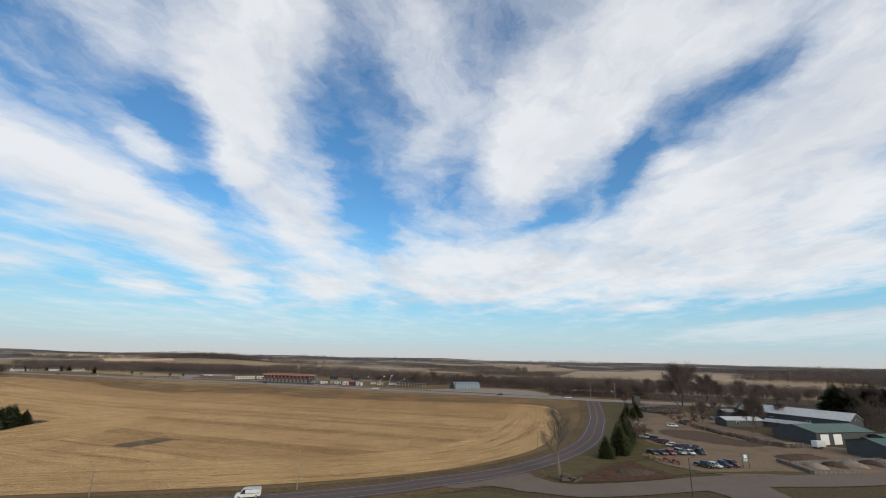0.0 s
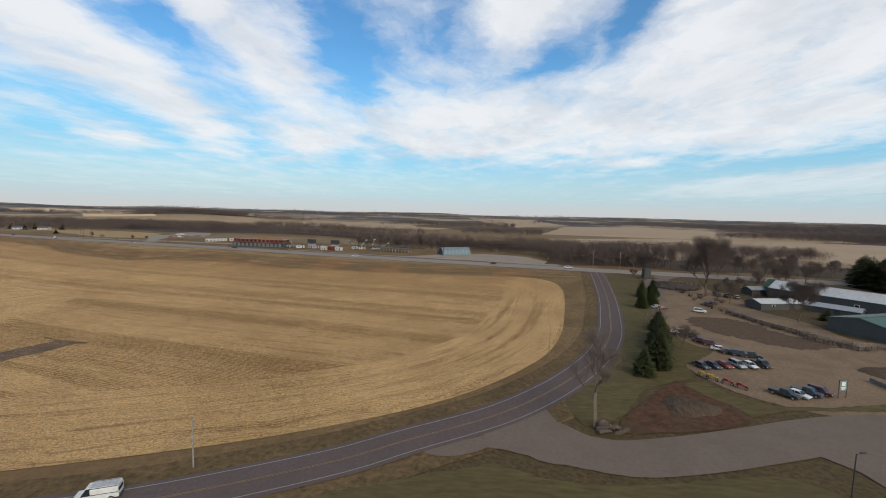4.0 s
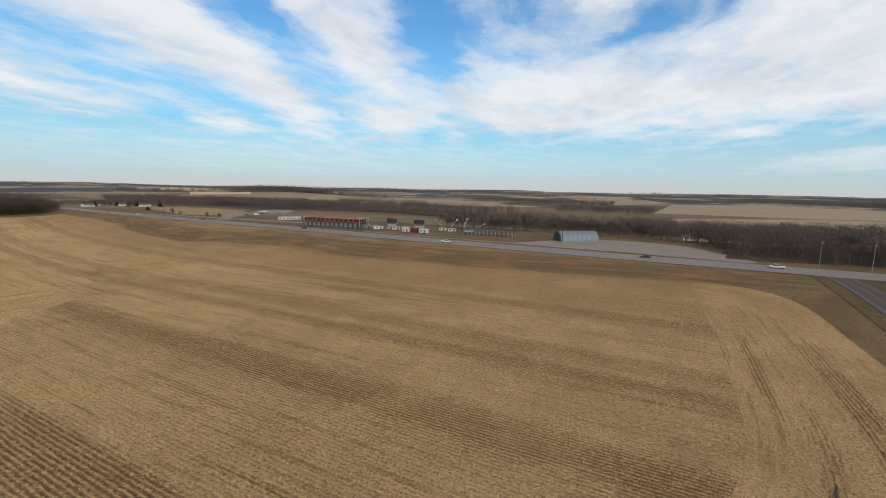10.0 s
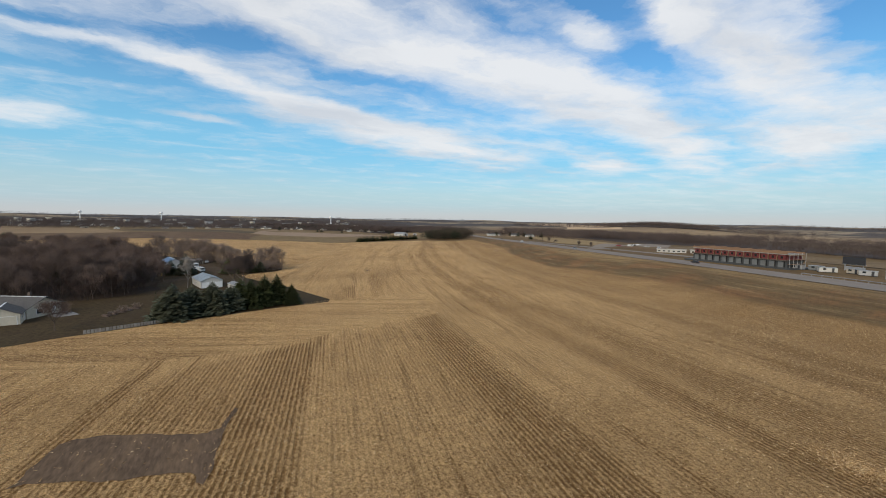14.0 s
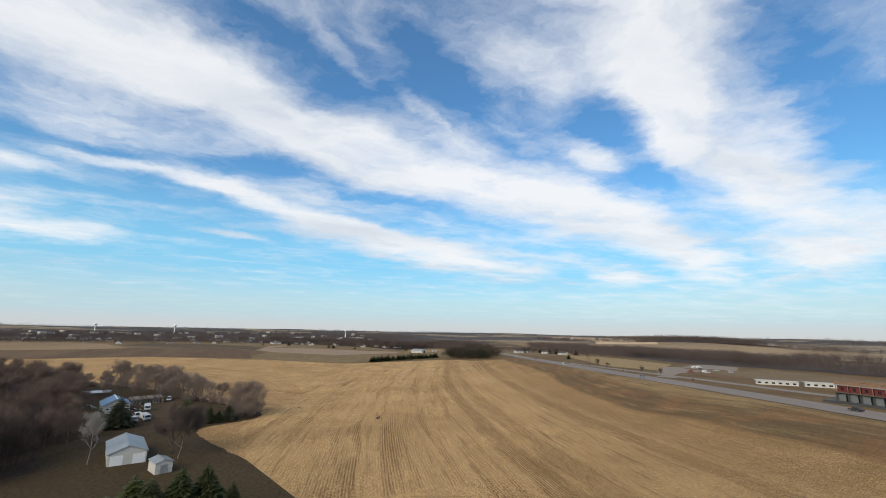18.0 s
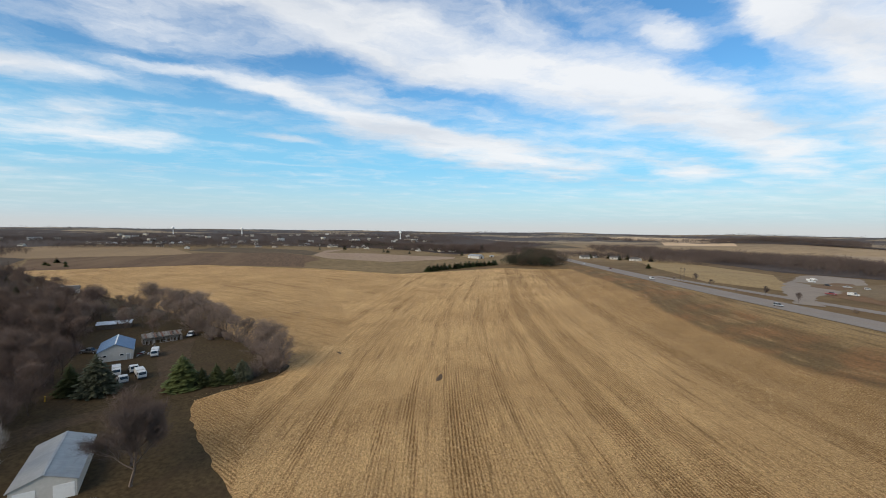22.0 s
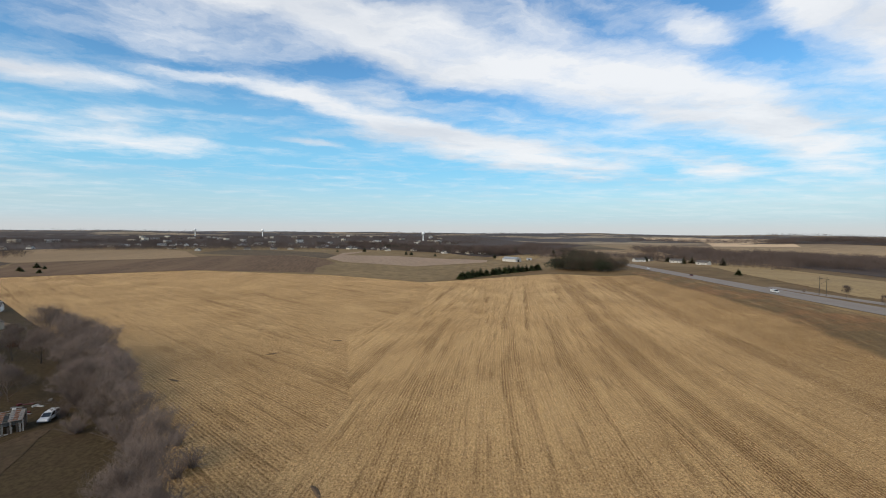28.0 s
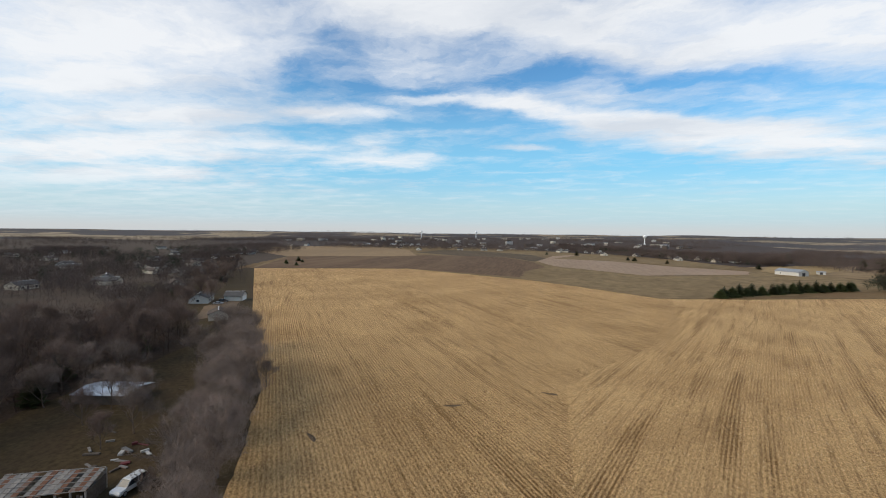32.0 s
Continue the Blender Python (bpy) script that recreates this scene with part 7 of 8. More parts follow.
# metal sheds
gable("silver_shed", -267.5, 123.3, 14, 16, 8.0, 2.9, 4.5, WHITE_WALL, SILVER_ROOF, "white shed with a dull silver sheet roof", "shed", [("e", -2.2, 2.6, 2.4, 0.05, WHITE_DOOR), ("e", 2.4, 2.6, 2.4, 0.05, WHITE_DOOR)], [("s", 0, 1.0, 0.8, 1.4, GLASS)], 0.3)
gable("small_white_shed", -250.9, 133.6, 24, 5.2, 3.6, 2.5, 3.1, WHITE_WALL, SILVER_ROOF, "small white metal shed on the grass", "shed", [("e", 0, 1.6, 2.0, 0.05, GALVANISED)], (), 0.2)
gable("blue_roof_shed", -347.4, 102.9, 16.6, 14.5, 9.0, 3.3, 5.5, WHITE_WALL, BLUE_ROOF, "white shed with a blue sheet roof", "shed", [("e", 3.3, 0.95, 2.0, 0.05, GALVANISED)], [("e", -2.8, 1.0, 0.5, 1.7, GLASS), ("e", 1.6, 1.0, 0.5, 1.7, GLASS)], 0.35, WHITE_DOOR)
gable("pale_blue_roof_shed", -396, 84.5, 102, 11.5, 7.4, 2.2, 2.8, DARK_WOOD, PALE_BLUE_ROOF, "dark shed with a shiny pale blue roof", "shed", [("n", 2, 2.2, 2.0, 0.05, DARK_METAL)])
gable("dark_roof_shed", -396, 62, 60, 13, 6, 2.4, 3.2, DARK_WOOD, BROWN_SHINGLES, "dark wooden shed among trees", "shed", [("n", 2, 2.0, 2.0, 0.05, DARK_METAL)])


def slatted_shed(x, y, turn, L=17.0, W=5.0):
    t = empty("derelict_shed", on_ground(x, y, turn), "derelict open shed with a patched rusty slatted roof", "shed")
    for k in range(8):
        for s, h in ((-W / 2, 2.3), (W / 2, 3.0)):
            part("post", box(bmesh.new(), 0.2, 0.2, h + 0.2, -L / 2 + L * k / 7, s, -0.2), GREY_WOOD, t)
    part("back_wall", box(bmesh.new(), L, 0.1, 2.4, 0, W / 2, 0.1), GREY_WOOD, t)
    tilt = pose(0, 0, 0, math.degrees(math.atan2(0.7, W)), 0, 0)
    r2 = random.Random(8)
    for k in range(17):
        if k in (6, 13):
            continue
        part("roof_panel", box(bmesh.new(), L / 17 * 0.94, W + 0.7 - r2.uniform(0, 0.9), 0.05, -L / 2 + (k + 0.5) * L / 17, r2.uniform(-0.2, 0.2), 2.66 + r2.uniform(-0.04, 0.05), 0, 0, tilt), [RUSTY_ROOF, RUST_SHEET, RUSTY_ROOF, GREY_WOOD, RUSTY_ROOF, RUST_SHEET, SILVER_ROOF][k % 7], t)
    for k in range(int(L / 0.42)):
        if k % 7 in (2, 5) or 9 < k < 15:
            continue
        part("wall_board", box(bmesh.new(), 0.34, 0.05, r2.uniform(1.3, 2.1), -L / 2 + 0.42 * (k + 0.5), -W / 2 - 0.08, -0.1, 0, 0, pose(0, 0, 0, 0, r2.uniform(-3, 3), 0)), GREY_WOOD if k % 3 else DARK_WOOD, t)
    for s in (-1, 1):
        part("end_wall", box(bmesh.new(), 0.08, W, 2.3, s * L / 2, 0, -0.1), DARK_WOOD, t)
    for k in range(6):
        part("batten", box(bmesh.new(), L, 0.1, 0.08, 0, -W / 2 + W * k / 5, 2.36 + 0.7 * k / 5), GREY_WOOD, t)
    for k in range(7):
        part("fallen_board", box(bmesh.new(), r2.uniform(1.5, 3), 0.25, 0.08, r2.uniform(-L / 2, L / 2), -W / 2 - r2.uniform(0.3, 2), 0.03 + 0.05 * k, 0, r2.uniform(0, 180)), GREY_WOOD, t)


RUST_SHEET = stuff("rust_red_sheet", (0.145, 0.070, 0.042), 0.85, 0.35, 1.2, 0.1, 0.02, tint=(0.215, 0.165, 0.130))
slatted_shed(-365.3, 110.8, 114, 12.4, 4.6)


def cabover(x, y, turn, label, bed=True):
    """A small flat-nosed lorry."""
    t = empty("box_truck", on_ground(x, y, turn, -0.1), label, "truck", "white lorries in the farmyard")
    bm = prism(bmesh.new(), [(0.6, 0.5), (2.4, 0.5), (2.45, 1.3), (2.15, 2.25), (0.6, 2.3)], -1.05, 1.05)
    bmesh.ops.bevel(bm, geom=bm.edges[:], offset=0.07, segments=1, affect="EDGES")
    part("cab", bm, PAINTS["white"], t)
    part("windscreen", box(bmesh.new(), 0.06, 1.75, 0.75, 2.33, 0, 1.38, 0, 0, pose(0, 0, 0, 0, -17, 0)), GLASS, t)
    for s in (-1, 1):
        part("side_window", box(bmesh.new(), 0.9, 0.04, 0.6, 1.5, s * 1.06, 1.5), GLASS, t)
        part("headlight", box(bmesh.new(), 0.06, 0.3, 0.18, 2.46, s * 0.75, 0.75), LAMP_CLEAR, t)
        part("mirror", box(bmesh.new(), 0.08, 0.2, 0.35, 2.2, s * 1.25, 1.5), DARK_METAL, t)
        for k in (1.6, -1.9):
            wheel(t, k, s * 0.92, 0.4)
    part("bumper", box(bmesh.new(), 0.2, 2.0, 0.28, 2.5, 0, 0.42, 0.03), DARK_METAL, t)
    part("chassis", box(bmesh.new(), 5.0, 0.9, 0.25, -0.4, 0, 0.5), DARK_METAL, t)
    if bed:
        part("cargo_box", box(bmesh.new(), 3.2, 2.1, 1.7, -1.15, 0, 0.8, 0.05), PAINTS["white"], t)
    else:
        part("flatbed", box(bmesh.new(), 3.4, 2.1, 0.15, -1.2, 0, 0.8), GREY_WOOD, t)


cabover(-317.4, 115.0, 28, "white flat-nosed lorry with a flat bed", False)
cabover(-320.4, 118.4, 28, "white flat-nosed lorry with a box body")
cabover(-324.6, 111.0, 20, "white lorry parked behind two others")
cabover(-327.0, 114.4, 24, "old white lorry cab without a body", False)
cabover(-343.6, 115.0, 12, "white lorry alone beside the shed")
car("suv", "white", -370.4, 119.2, 0, "white sport utility beside a derelict shed")
car("pickup", "grey", -352.5, 93.0, 80, "dark pickup beside the blue-roofed shed")
r2 = random.Random(12)
for k in range(34):
    x, y = (-345 - r2.uniform(0, 20), 108 + r2.uniform(0, 6)) if k < 16 else (-372 - r2.uniform(0, 12), 100 + r2.uniform(0, 14))
    ob = new("scrap_board", mesh_of(box(bmesh.new(), r2.uniform(0.8, 2.6), r2.uniform(0.2, 0.7), r2.uniform(0.08, 0.4), 0, 0, 0, 0.02), "scrap_board"))
    ob.data.materials.append([GREY_WOOD, DARK_WOOD, RUSTY_ROOF, WHITE_WALL, RED_PAINT][k % 5])
    ob.matrix_basis = on_ground(x, y, r2.uniform(0, 180), -0.12)
    tagged(ob, "scrap timber lying in the farmyard", "scrap", "scrap in the farmyard")
ob = empty("hydrant", on_ground(-306.6, 102.9, 0, -0.1), "small yellow marker post by the track", "post")
part("post", tube(bmesh.new(), (0, 0, 0), (0, 0, 1.3), 0.16, 0.14, 8), YELLOW_PAINT, ob)
part("cap", tube(bmesh.new(), (0, 0, 1.3), (0, 0, 1.45), 0.2, 0.1, 8), YELLOW_PAINT, ob)
plant("birch_tree", BIRCH, -262.4, 116.6, "pale-barked slender birch beside the silver shed", "trees of the farmstead")
plant("shade_tree", ROUND_TREE, -260.8, 136.2, "spreading leafless tree beside the silver shed", "trees of the farmstead", 0.85)
plant("blue_spruce", BLUE_SPRUCES[0], -309.2, 112.4, "large blue spruce beside parked lorries", "trees of the farmstead", 1.28, None, 1.1)
plant("spruce_tree", SPRUCES[0], -311.0, 106.0, "dark spruce beside the blue spruce", "trees of the farmstead", 0.85, None, 1.2)
plant("pine_tree", PINES[0], -308.4, 132.0, "bright green pine at the farmyard's edge", "trees of the farmstead", 1.05, None, 1.35)
for k, (x, y, s) in enumerate([(-308.4, 136.6, 0.62), (-308.8, 140.0, 0.66), (-309.2, 143.2, 0.55)]):
    plant("spruce_tree", SPRUCES[k % 2], x, y, "small dark spruce in a hedge line", "young spruces", s * 0.85, None, 1.6)
plant("blue_spruce", BLUE_SPRUCES[1], -310.2, 146.3, "young blue spruce in a hedge line", "young spruces", 0.85, None, 1.15)
for k, (x, y, s) in enumerate([(-313, 149.5, 0.8), (-316, 153.5, 1.25), (-319, 156, 1.0), (-322, 152, 1.3), (-327, 154.5, 1.1), (-332, 151, 1.35), (-337, 147, 1.3), (-340, 152.5, 1.1), (-345, 147, 1.25), (-350, 142, 1.2), (-356, 138.5, 1.3), (-361, 134, 1.2), (-366, 130.5, 1.35), (-372, 126, 1.3), (-378, 121, 1.25), (-371, 121, 1.0), (-384, 117, 1.2), (-389, 120, 0.9), (-362, 128, 1.0), (-352, 149, 1.0), (-343, 154, 0.9)]):
    plant("tall_shrub", SHRUBS[k % 2], x, y, "grey-brown leafless thicket at the field's edge", "thicket along the field", s * (0.62 if -376 < x < -334 else 0.95))
for k, (x, y, s) in enumerate([(-422, 82, 1.0), (-417, 92, 1.0), (-403, 108, 1.05), (-399, 111, 1.1), (-385, 123, 1.0), (-374, 127, 0.85), (-362, 137, 0.9), (-410, 100, 0.9), (-392, 113, 0.9), (-383, 118, 0.95), (-345, 149, 0.75), (-326, 154, 0.6), (-392, 96, 0.9), (-384, 104, 0.85), (-411, 112, 0.6), (-436, 80, 0.7), (-446, 68, 0.7), (-374, 130, 1.0), (-399, 72, 1.0), (-388, 76, 0.9), (-391, 90, 0.9), (-405, 76, 1.0)]):
    plant("bare_tree", HEDGE_TREES[k % 2], x, y, "leafless tree in the farmstead's field hedge", "trees of the farmstead", s * 0.8)


for k, (x, y, s) in enumerate([(-429, 88, 1.2), (-438, 85, 1.0), (-421, 97, 1.05), (-411, 105, 1.1), (-416, 102, 1.0), (-398, 116, 1.15), (-404, 112, 1.0), (-391, 119, 1.0), (-386, 123, 0.9), (-376, 129, 0.95), (-366, 133, 0.8), (-353, 142, 0.75), (-341, 149, 0.85), (-326, 153, 1.0), (-317, 156, 0.9)]):
    plant("bare_tree", HEDGE_TREES[k % 2], x, y, "tall open-crowned leafless tree above the field hedge", "trees of the farmstead", s)
for k, (x, y, s) in enumerate([(-312, 97, 0.8), (-305, 101, 0.7), (-298, 104, 0.65), (-322, 94, 0.85), (-329, 96, 0.75), (-291, 103, 0.7), (-285, 106, 0.75), (-338, 91, 0.8), (-279, 103, 0.8), (-318, 88, 0.9), (-300, 95, 0.9), (-288, 96, 0.85), (-394, 72, 0.9), (-404, 60, 1.0), (-416, 57, 1.05), (-419, 66, 1.0), (-384, 92, 0.5), (-378, 104, 0.45)]):
    plant("bare_tree", TREES[k % 4], x, y, "brown leafless tree at the edge of the farm wood", "trees of the farm wood", s)

# the wood round the farmstead
def inside(x, y, poly):
    c = False
    for (ax, ay), (bx, by) in zip(poly, poly[1:] + poly[:1]):
        if (ay > y) != (by > y) and x < (bx - ax) * (y - ay) / (by - ay) + ax:
            c = not c
    return c


WOOD = [(-238, 62), (-244, 92), (-262, 108), (-282, 98), (-300, 96), (-318, 100), (-334, 92), (-360, 90), (-385, 74), (-412, 70), (-440, 66), (-456, 40), (-440, -10), (-380, -70), (-260, -60), (-240, -10)]
rw = np.random.default_rng(21)
spots, tries = [], 0
while len(spots) < 300 and tries < 6000:
    tries += 1
    x, y = rw.uniform(-456, -236), rw.uniform(-70, 110)
    if inside(x, y, WOOD) and all((x - a) ** 2 + (y - b) ** 2 > 26 for a, b in spots) and math.hypot(x + 225, y - 78) > 16 and math.hypot(x + 399, y - 84) > 11 and math.hypot(x + 350, y - 101) > 14:
        spots.append((x, y))
spots.sort(key=lambda p: -p[1])
for k, (x, y) in enumerate(spots[:120]):
    if k % 13 == 5:
        plant("spruce_tree", SPRUCES[k % 2] if k % 2 else PINES[0], x, y, "evergreen among the farmstead's bare trees", "trees of the farm wood", 0.8 + 0.3 * rw.uniform())
    else:
        plant("bare_tree", TREES[k % 4], x, y, "leafless tree of the farm wood", "trees of the farm wood", 0.75 + 0.4 * rw.uniform())
clear = lambda x, y, g: inside(x, y, WOOD) and math.hypot(x + 225, y - 78) > 14 + g and math.hypot(x + 350, y - 101) > 13 + g and math.hypot(x + 399, y - 84) > 9 + g
THICKET = stuff("wood_twigs", (0.072, 0.049, 0.040), 0.95, 0.3, 0.2, 0.03, 0.0, tint=(0.060, 0.042, 0.035))
under = [(rw.uniform(-456, -236), rw.uniform(-70, 110)) for _ in range(1900)]
wood_stuff("undergrowth", [p for p in under if clear(*p, 0)], "tangled leafless undergrowth of the farm wood", 6.0, 110, 9, 0.55, THICKET, 0.006)
under = [(rw.uniform(-456, -236), rw.uniform(-70, 106)) for _ in range(900)]
wood_stuff("wood_canopy", [p for p in under if clear(*p, 3)], "close leafless treetops of the farm wood", 11.5, 260, 19, 0.40, THICKET, 0.0042)
hedge_line = [(-312, 149), (-319, 156), (-332, 151), (-348, 145), (-362, 136), (-378, 124), (-392, 115), (-410, 105), (-430, 90), (-446, 77)]
hedge_spots = [(a[0] + (b[0] - a[0]) * u + rw.normal() * 2.2, a[1] + (b[1] - a[1]) * u + rw.normal() * 1.8) for a, b in zip(hedge_line, hedge_line[1:]) for u in rw.uniform(0, 1, 5 if -372 < a[0] < -330 else 18)]
wood_stuff("hedge_growth", hedge_spots, "grey-brown brush filling the field hedge", 5.2, 190, 29, 0.5, HEDGE_TWIGS, 0.0045)
LITTER = stuff("leaf_litter", (0.055, 0.036, 0.024), 0.95, 0.35, 1.2, 0.03, 0.15, tint=(0.045, 0.034, 0.020))
drape("wood_floor", WOOD, LITTER, 0.12, 10, None, "brown leaf litter under the bare trees")

plant("bare_tree", TREES[2], -267.9, 133.9, "spreading leafless tree behind the small white shed", "trees of the farmstead", 1.05, None, 1.15)
r2 = random.Random(58)
for k in range(14):
    plant("bare_tree", DARK_TREES[k % 4], r2.uniform(-298, -250), r2.uniform(86, 101), "leafless tree at the farm wood's edge", "trees of the farm wood", r2.uniform(0.6, 0.9))
wood_stuff("edge_brush", [(r2.uniform(-300, -250), r2.uniform(84, 102)) for k in range(70)], "dark brush at the farm wood's edge", 6.5, 170, 59, 0.5, THICKET, 0.0055)

# houses further along the field
gable("white_house", -509, 2, 30, 14, 9, 3.0, 5.2, WHITE_WALL, SHINGLES, "white house with a porch and grey roof", "house", [("n", 1, 1.0, 2.1, 0.1, DARK_METAL)], [("n", -4, 1.6, 1.2, 1.0, GLASS), ("n", 4, 1.6, 1.2, 1.0, GLASS), ("e", 0, 1.4, 1.2, 1.0, GLASS)], 0.7, WHITE_DOOR)
gable("white_garage", -520, 14, 110, 9, 8, 2.8, 4.8, WHITE_WALL, SHINGLES, "white garage with a grey gable roof", "garage", [("e", 0, 4.8, 2.2, 0.05, WHITE_DOOR)], [("n", 0, 1.0, 1.0, 1.2, GLASS)], 0.5, WHITE_DOOR)
gable("tan_garage", -475, 42.5, 40, 9, 7.5, 2.9, 4.6, TAN_WALL, BROWN_SHINGLES, "tan garage with a brown shingle roof", "garage", [("w", 0, 4.6, 2.2, 0.05, WHITE_DOOR)], (), 0.4, WHITE_DOOR)
car("suv", "black", -511, 14, 120, "black sport utility between white house and garage")
car("sedan", "silver", -505, 16, 120, "silver saloon between white house and garage")
drape("house_drive", [(-470, 34), (-482, 46), (-500, 30), (-516, 20), (-512, 12), (-498, 14), (-482, 26)], GRAVEL, 0.15, 6, None, "gravel drive between the garages")
for k, (x, y) in enumerate(HOMES[:5]):
    L, W, wl, rf = ((14, 9, WHITE_WALL, SHINGLES), (15, 9, CREAM_WALL, BROWN_SHINGLES), (16, 10, TAN_WALL, SHINGLES), (12, 8, WHITE_WALL, BROWN_SHINGLES), (13, 9, CREAM_WALL, SHINGLES))[k]
    gable("bungalow", x, y, (20, 75, 130, 50, 10)[k], L, W, 3.0, 5.0, wl, rf, ("white", "cream", "tan", "white", "cream")[k] + " bungalow among leafless trees", "house", [("n", 1, 1.0, 2.1, 0.1, DARK_METAL)], [("n", -4, 1.6, 1.2, 1.0, GLASS), ("n", 4, 1.6, 1.2, 1.0, GLASS), ("e", 0, 1.4, 1.2, 1.0, GLASS)], 0.6, WHITE_DOOR, group="bungalows beyond the farm")
for k, (x, y) in enumerate(HOMES[7:]):
    L, W, wl, rf = ((15, 9, WHITE_WALL, SHINGLES), (17, 9, TAN_WALL, BROWN_SHINGLES), (14, 10, CREAM_WALL, SHINGLES))[k % 3]
    gable("bungalow", x, y, 35 + 53 * k % 180, L, W, 3.0, 5.2, wl, rf, ("white", "tan", "cream")[k % 3] + " bungalow in the wooded suburb", "house", [("n", 1, 1.0, 2.1, 0.1, DARK_METAL)], [("n", -4, 1.6, 1.2, 1.0, GLASS), ("e", 0, 1.4, 1.2, 1.0, GLASS)], 0.4, WHITE_DOOR, "bungalows of the suburb")
rs = random.Random(71)
TOWN_EDGE = smooth_line([(-1185, -440), (-1400, -330), (-1462, -150), (-1470, 20), (-1360, 140), (-1240, 240), (-1060, 385), (-985, 460)], 8)
for k in range(34):
    ex, ey = TOWN_EDGE[rs.randrange(len(TOWN_EDGE))]
    x, y = ex - rs.uniform(-18, 90), ey + rs.uniform(-14, 14)
    L, W, wl, rf = ((16, 9, WHITE_WALL, SHINGLES), (14, 10, CREAM_WALL, SHINGLES), (20, 11, WHITE_WALL, SILVER_ROOF), (13, 9, TAN_WALL, BROWN_SHINGLES))[k % 4]
    gable("house", x, y, rs.uniform(0, 180), L * 0.9, W * 0.9, 3.2, 6.0, wl, rf, ("white house", "cream house", "white metal-roofed shed", "tan house")[k % 4] + " at the edge of the town", "house", [("e", 1, 1.0, 2.1, 0.1, DARK_METAL)], [("s", -3, 1.4, 1.2, 1.0, GLASS), ("n", 3, 1.4, 1.2, 1.0, GLASS)], 0.4, WHITE_DOOR, "houses at the edge of the town")
drape("house_lawn", [(-562, -98), (-576, -58), (-544, -26), (-528, -62)], MOWN, 0.16, 8, None, "yellow-green lawn behind the white house")
heap("brush_mound", -443.5, 70.5, 4, 2.4, 1.8, RED_SOIL, "rust-brown brush heap by the hedge", 60)
for k in range(40):
    r2 = random.Random(900 + k)
    u = r2.uniform(0, 1)
    x, y = -455 - 240 * u, 60 - 178 * u - r2.uniform(8, 34)
    plant("bare_tree" if k % 6 else "spruce_tree", TREES[k % 4] if k % 6 else SPRUCES[k % 2], x, y, "tree in the hedge beyond the houses", "trees along the far hedge", r2.uniform(0.55, 0.95))
for x, y, s in [(-764, -117, 0.55), (-781, -106, 0.45), (-798, -122, 0.7), (-752, -108, 0.4), (-735, -85, 0.5)]:
    plant("cedar_bush", PINES[0] if s < 0.6 else SPRUCES[0], x, y, "dark round evergreen bush in the open field", "bushes in the open field", s, None, 1.6)


# ---------- far houses, barn and water towers ----------
HOUSE_KINDS = [(13, 9, WHITE_WALL, SHINGLES), (15, 9, CREAM_WALL, BROWN_SHINGLES), (12, 8, TAN_WALL, SHINGLES)]
rh = np.random.default_rng(33)
for k in range(34):
    L, W, wl, rf = HOUSE_KINDS[k % 3]
    if k < 20:
        u, v = rh.uniform(0, 1), rh.uniform(-1, 1)
        x, y = -560 - 560 * u + 60 * v, -110 - 330 * u + 90 * v
    else:
        x, y = -1200 - rh.uniform(0, 260), -260 + 44 * (k - 20) + rh.uniform(-15, 15)
    gable("house", x, y, float(rh.uniform(0, 180)), L, W, 3.2, 5.8, wl, rf, ("white house" if k % 3 == 0 else "cream house" if k % 3 == 1 else "tan house") + " with a pitched roof among bare trees", "house", [("s", 1, 1.0, 2.1, 0.1, DARK_METAL)], [("s", -3, 1.5, 1.2, 1.0, GLASS), ("s", 4, 1.5, 1.2, 1.0, GLASS), ("e", 0, 1.4, 1.2, 1.2, GLASS), ("n", -3, 1.5, 1.2, 1.0, GLASS), ("w", 0, 1.4, 1.2, 1.2, GLASS)], group="houses of the suburb")
gable("white_barn", -828, 430, 28, 24, 13, 4.2, 6.8, WHITE_WALL, SILVER_ROOF, "long white barn in open fields", "barn", [("e", 0, 4, 3.6, 0.05, DARK_METAL)], [("s", -6, 1.5, 1.0, 1.6, GLASS)])
gable("white_shed", -851, 469, 70, 7, 4, 2.6, 3.4, WHITE_WALL, SILVER_ROOF, "small white shed beside the barn", "shed", [("s", 0, 2.4, 2.4, 0.05, DARK_METAL)])
drape("barn_lawn", [(-866, 419), (-960, 470), (-1050, 545), (-1030, 585), (-918, 529), (-834, 452), (-815, 425)], GOLD_GRASS, 0.40, 20, None, "pale winter lawn round the white barn")
gable("grey_roof_house", -915, 576, 60, 18, 10, 3.2, 5.8, TAN_WALL, SHINGLES, "low house with a grey roof behind the copse", "house", [("s", 1, 1.0, 2.1, 0.1, DARK_METAL)], [("s", -4, 1.6, 1.2, 1.0, GLASS), ("s", 5, 1.6, 1.2, 1.0, GLASS)], 0.5, WHITE_DOOR)
for k in range(19):
    r2 = random.Random(640 + k)
    u = k / 18
    plant("evergreen_tree", (PINES[0], SPRUCES[0], PINES[0], SPRUCES[1])[k % 4], -622 - 78 * u + r2.uniform(-1.5, 1.5), 289 + 30 * u + 88 * u * u ** 0.2 + r2.uniform(-1.5, 1.5), "dense green cedar in the hedge at the field's end", "cedars of the field hedge", r2.uniform(0.72, 0.95), None, r2.uniform(1.5, 1.8))
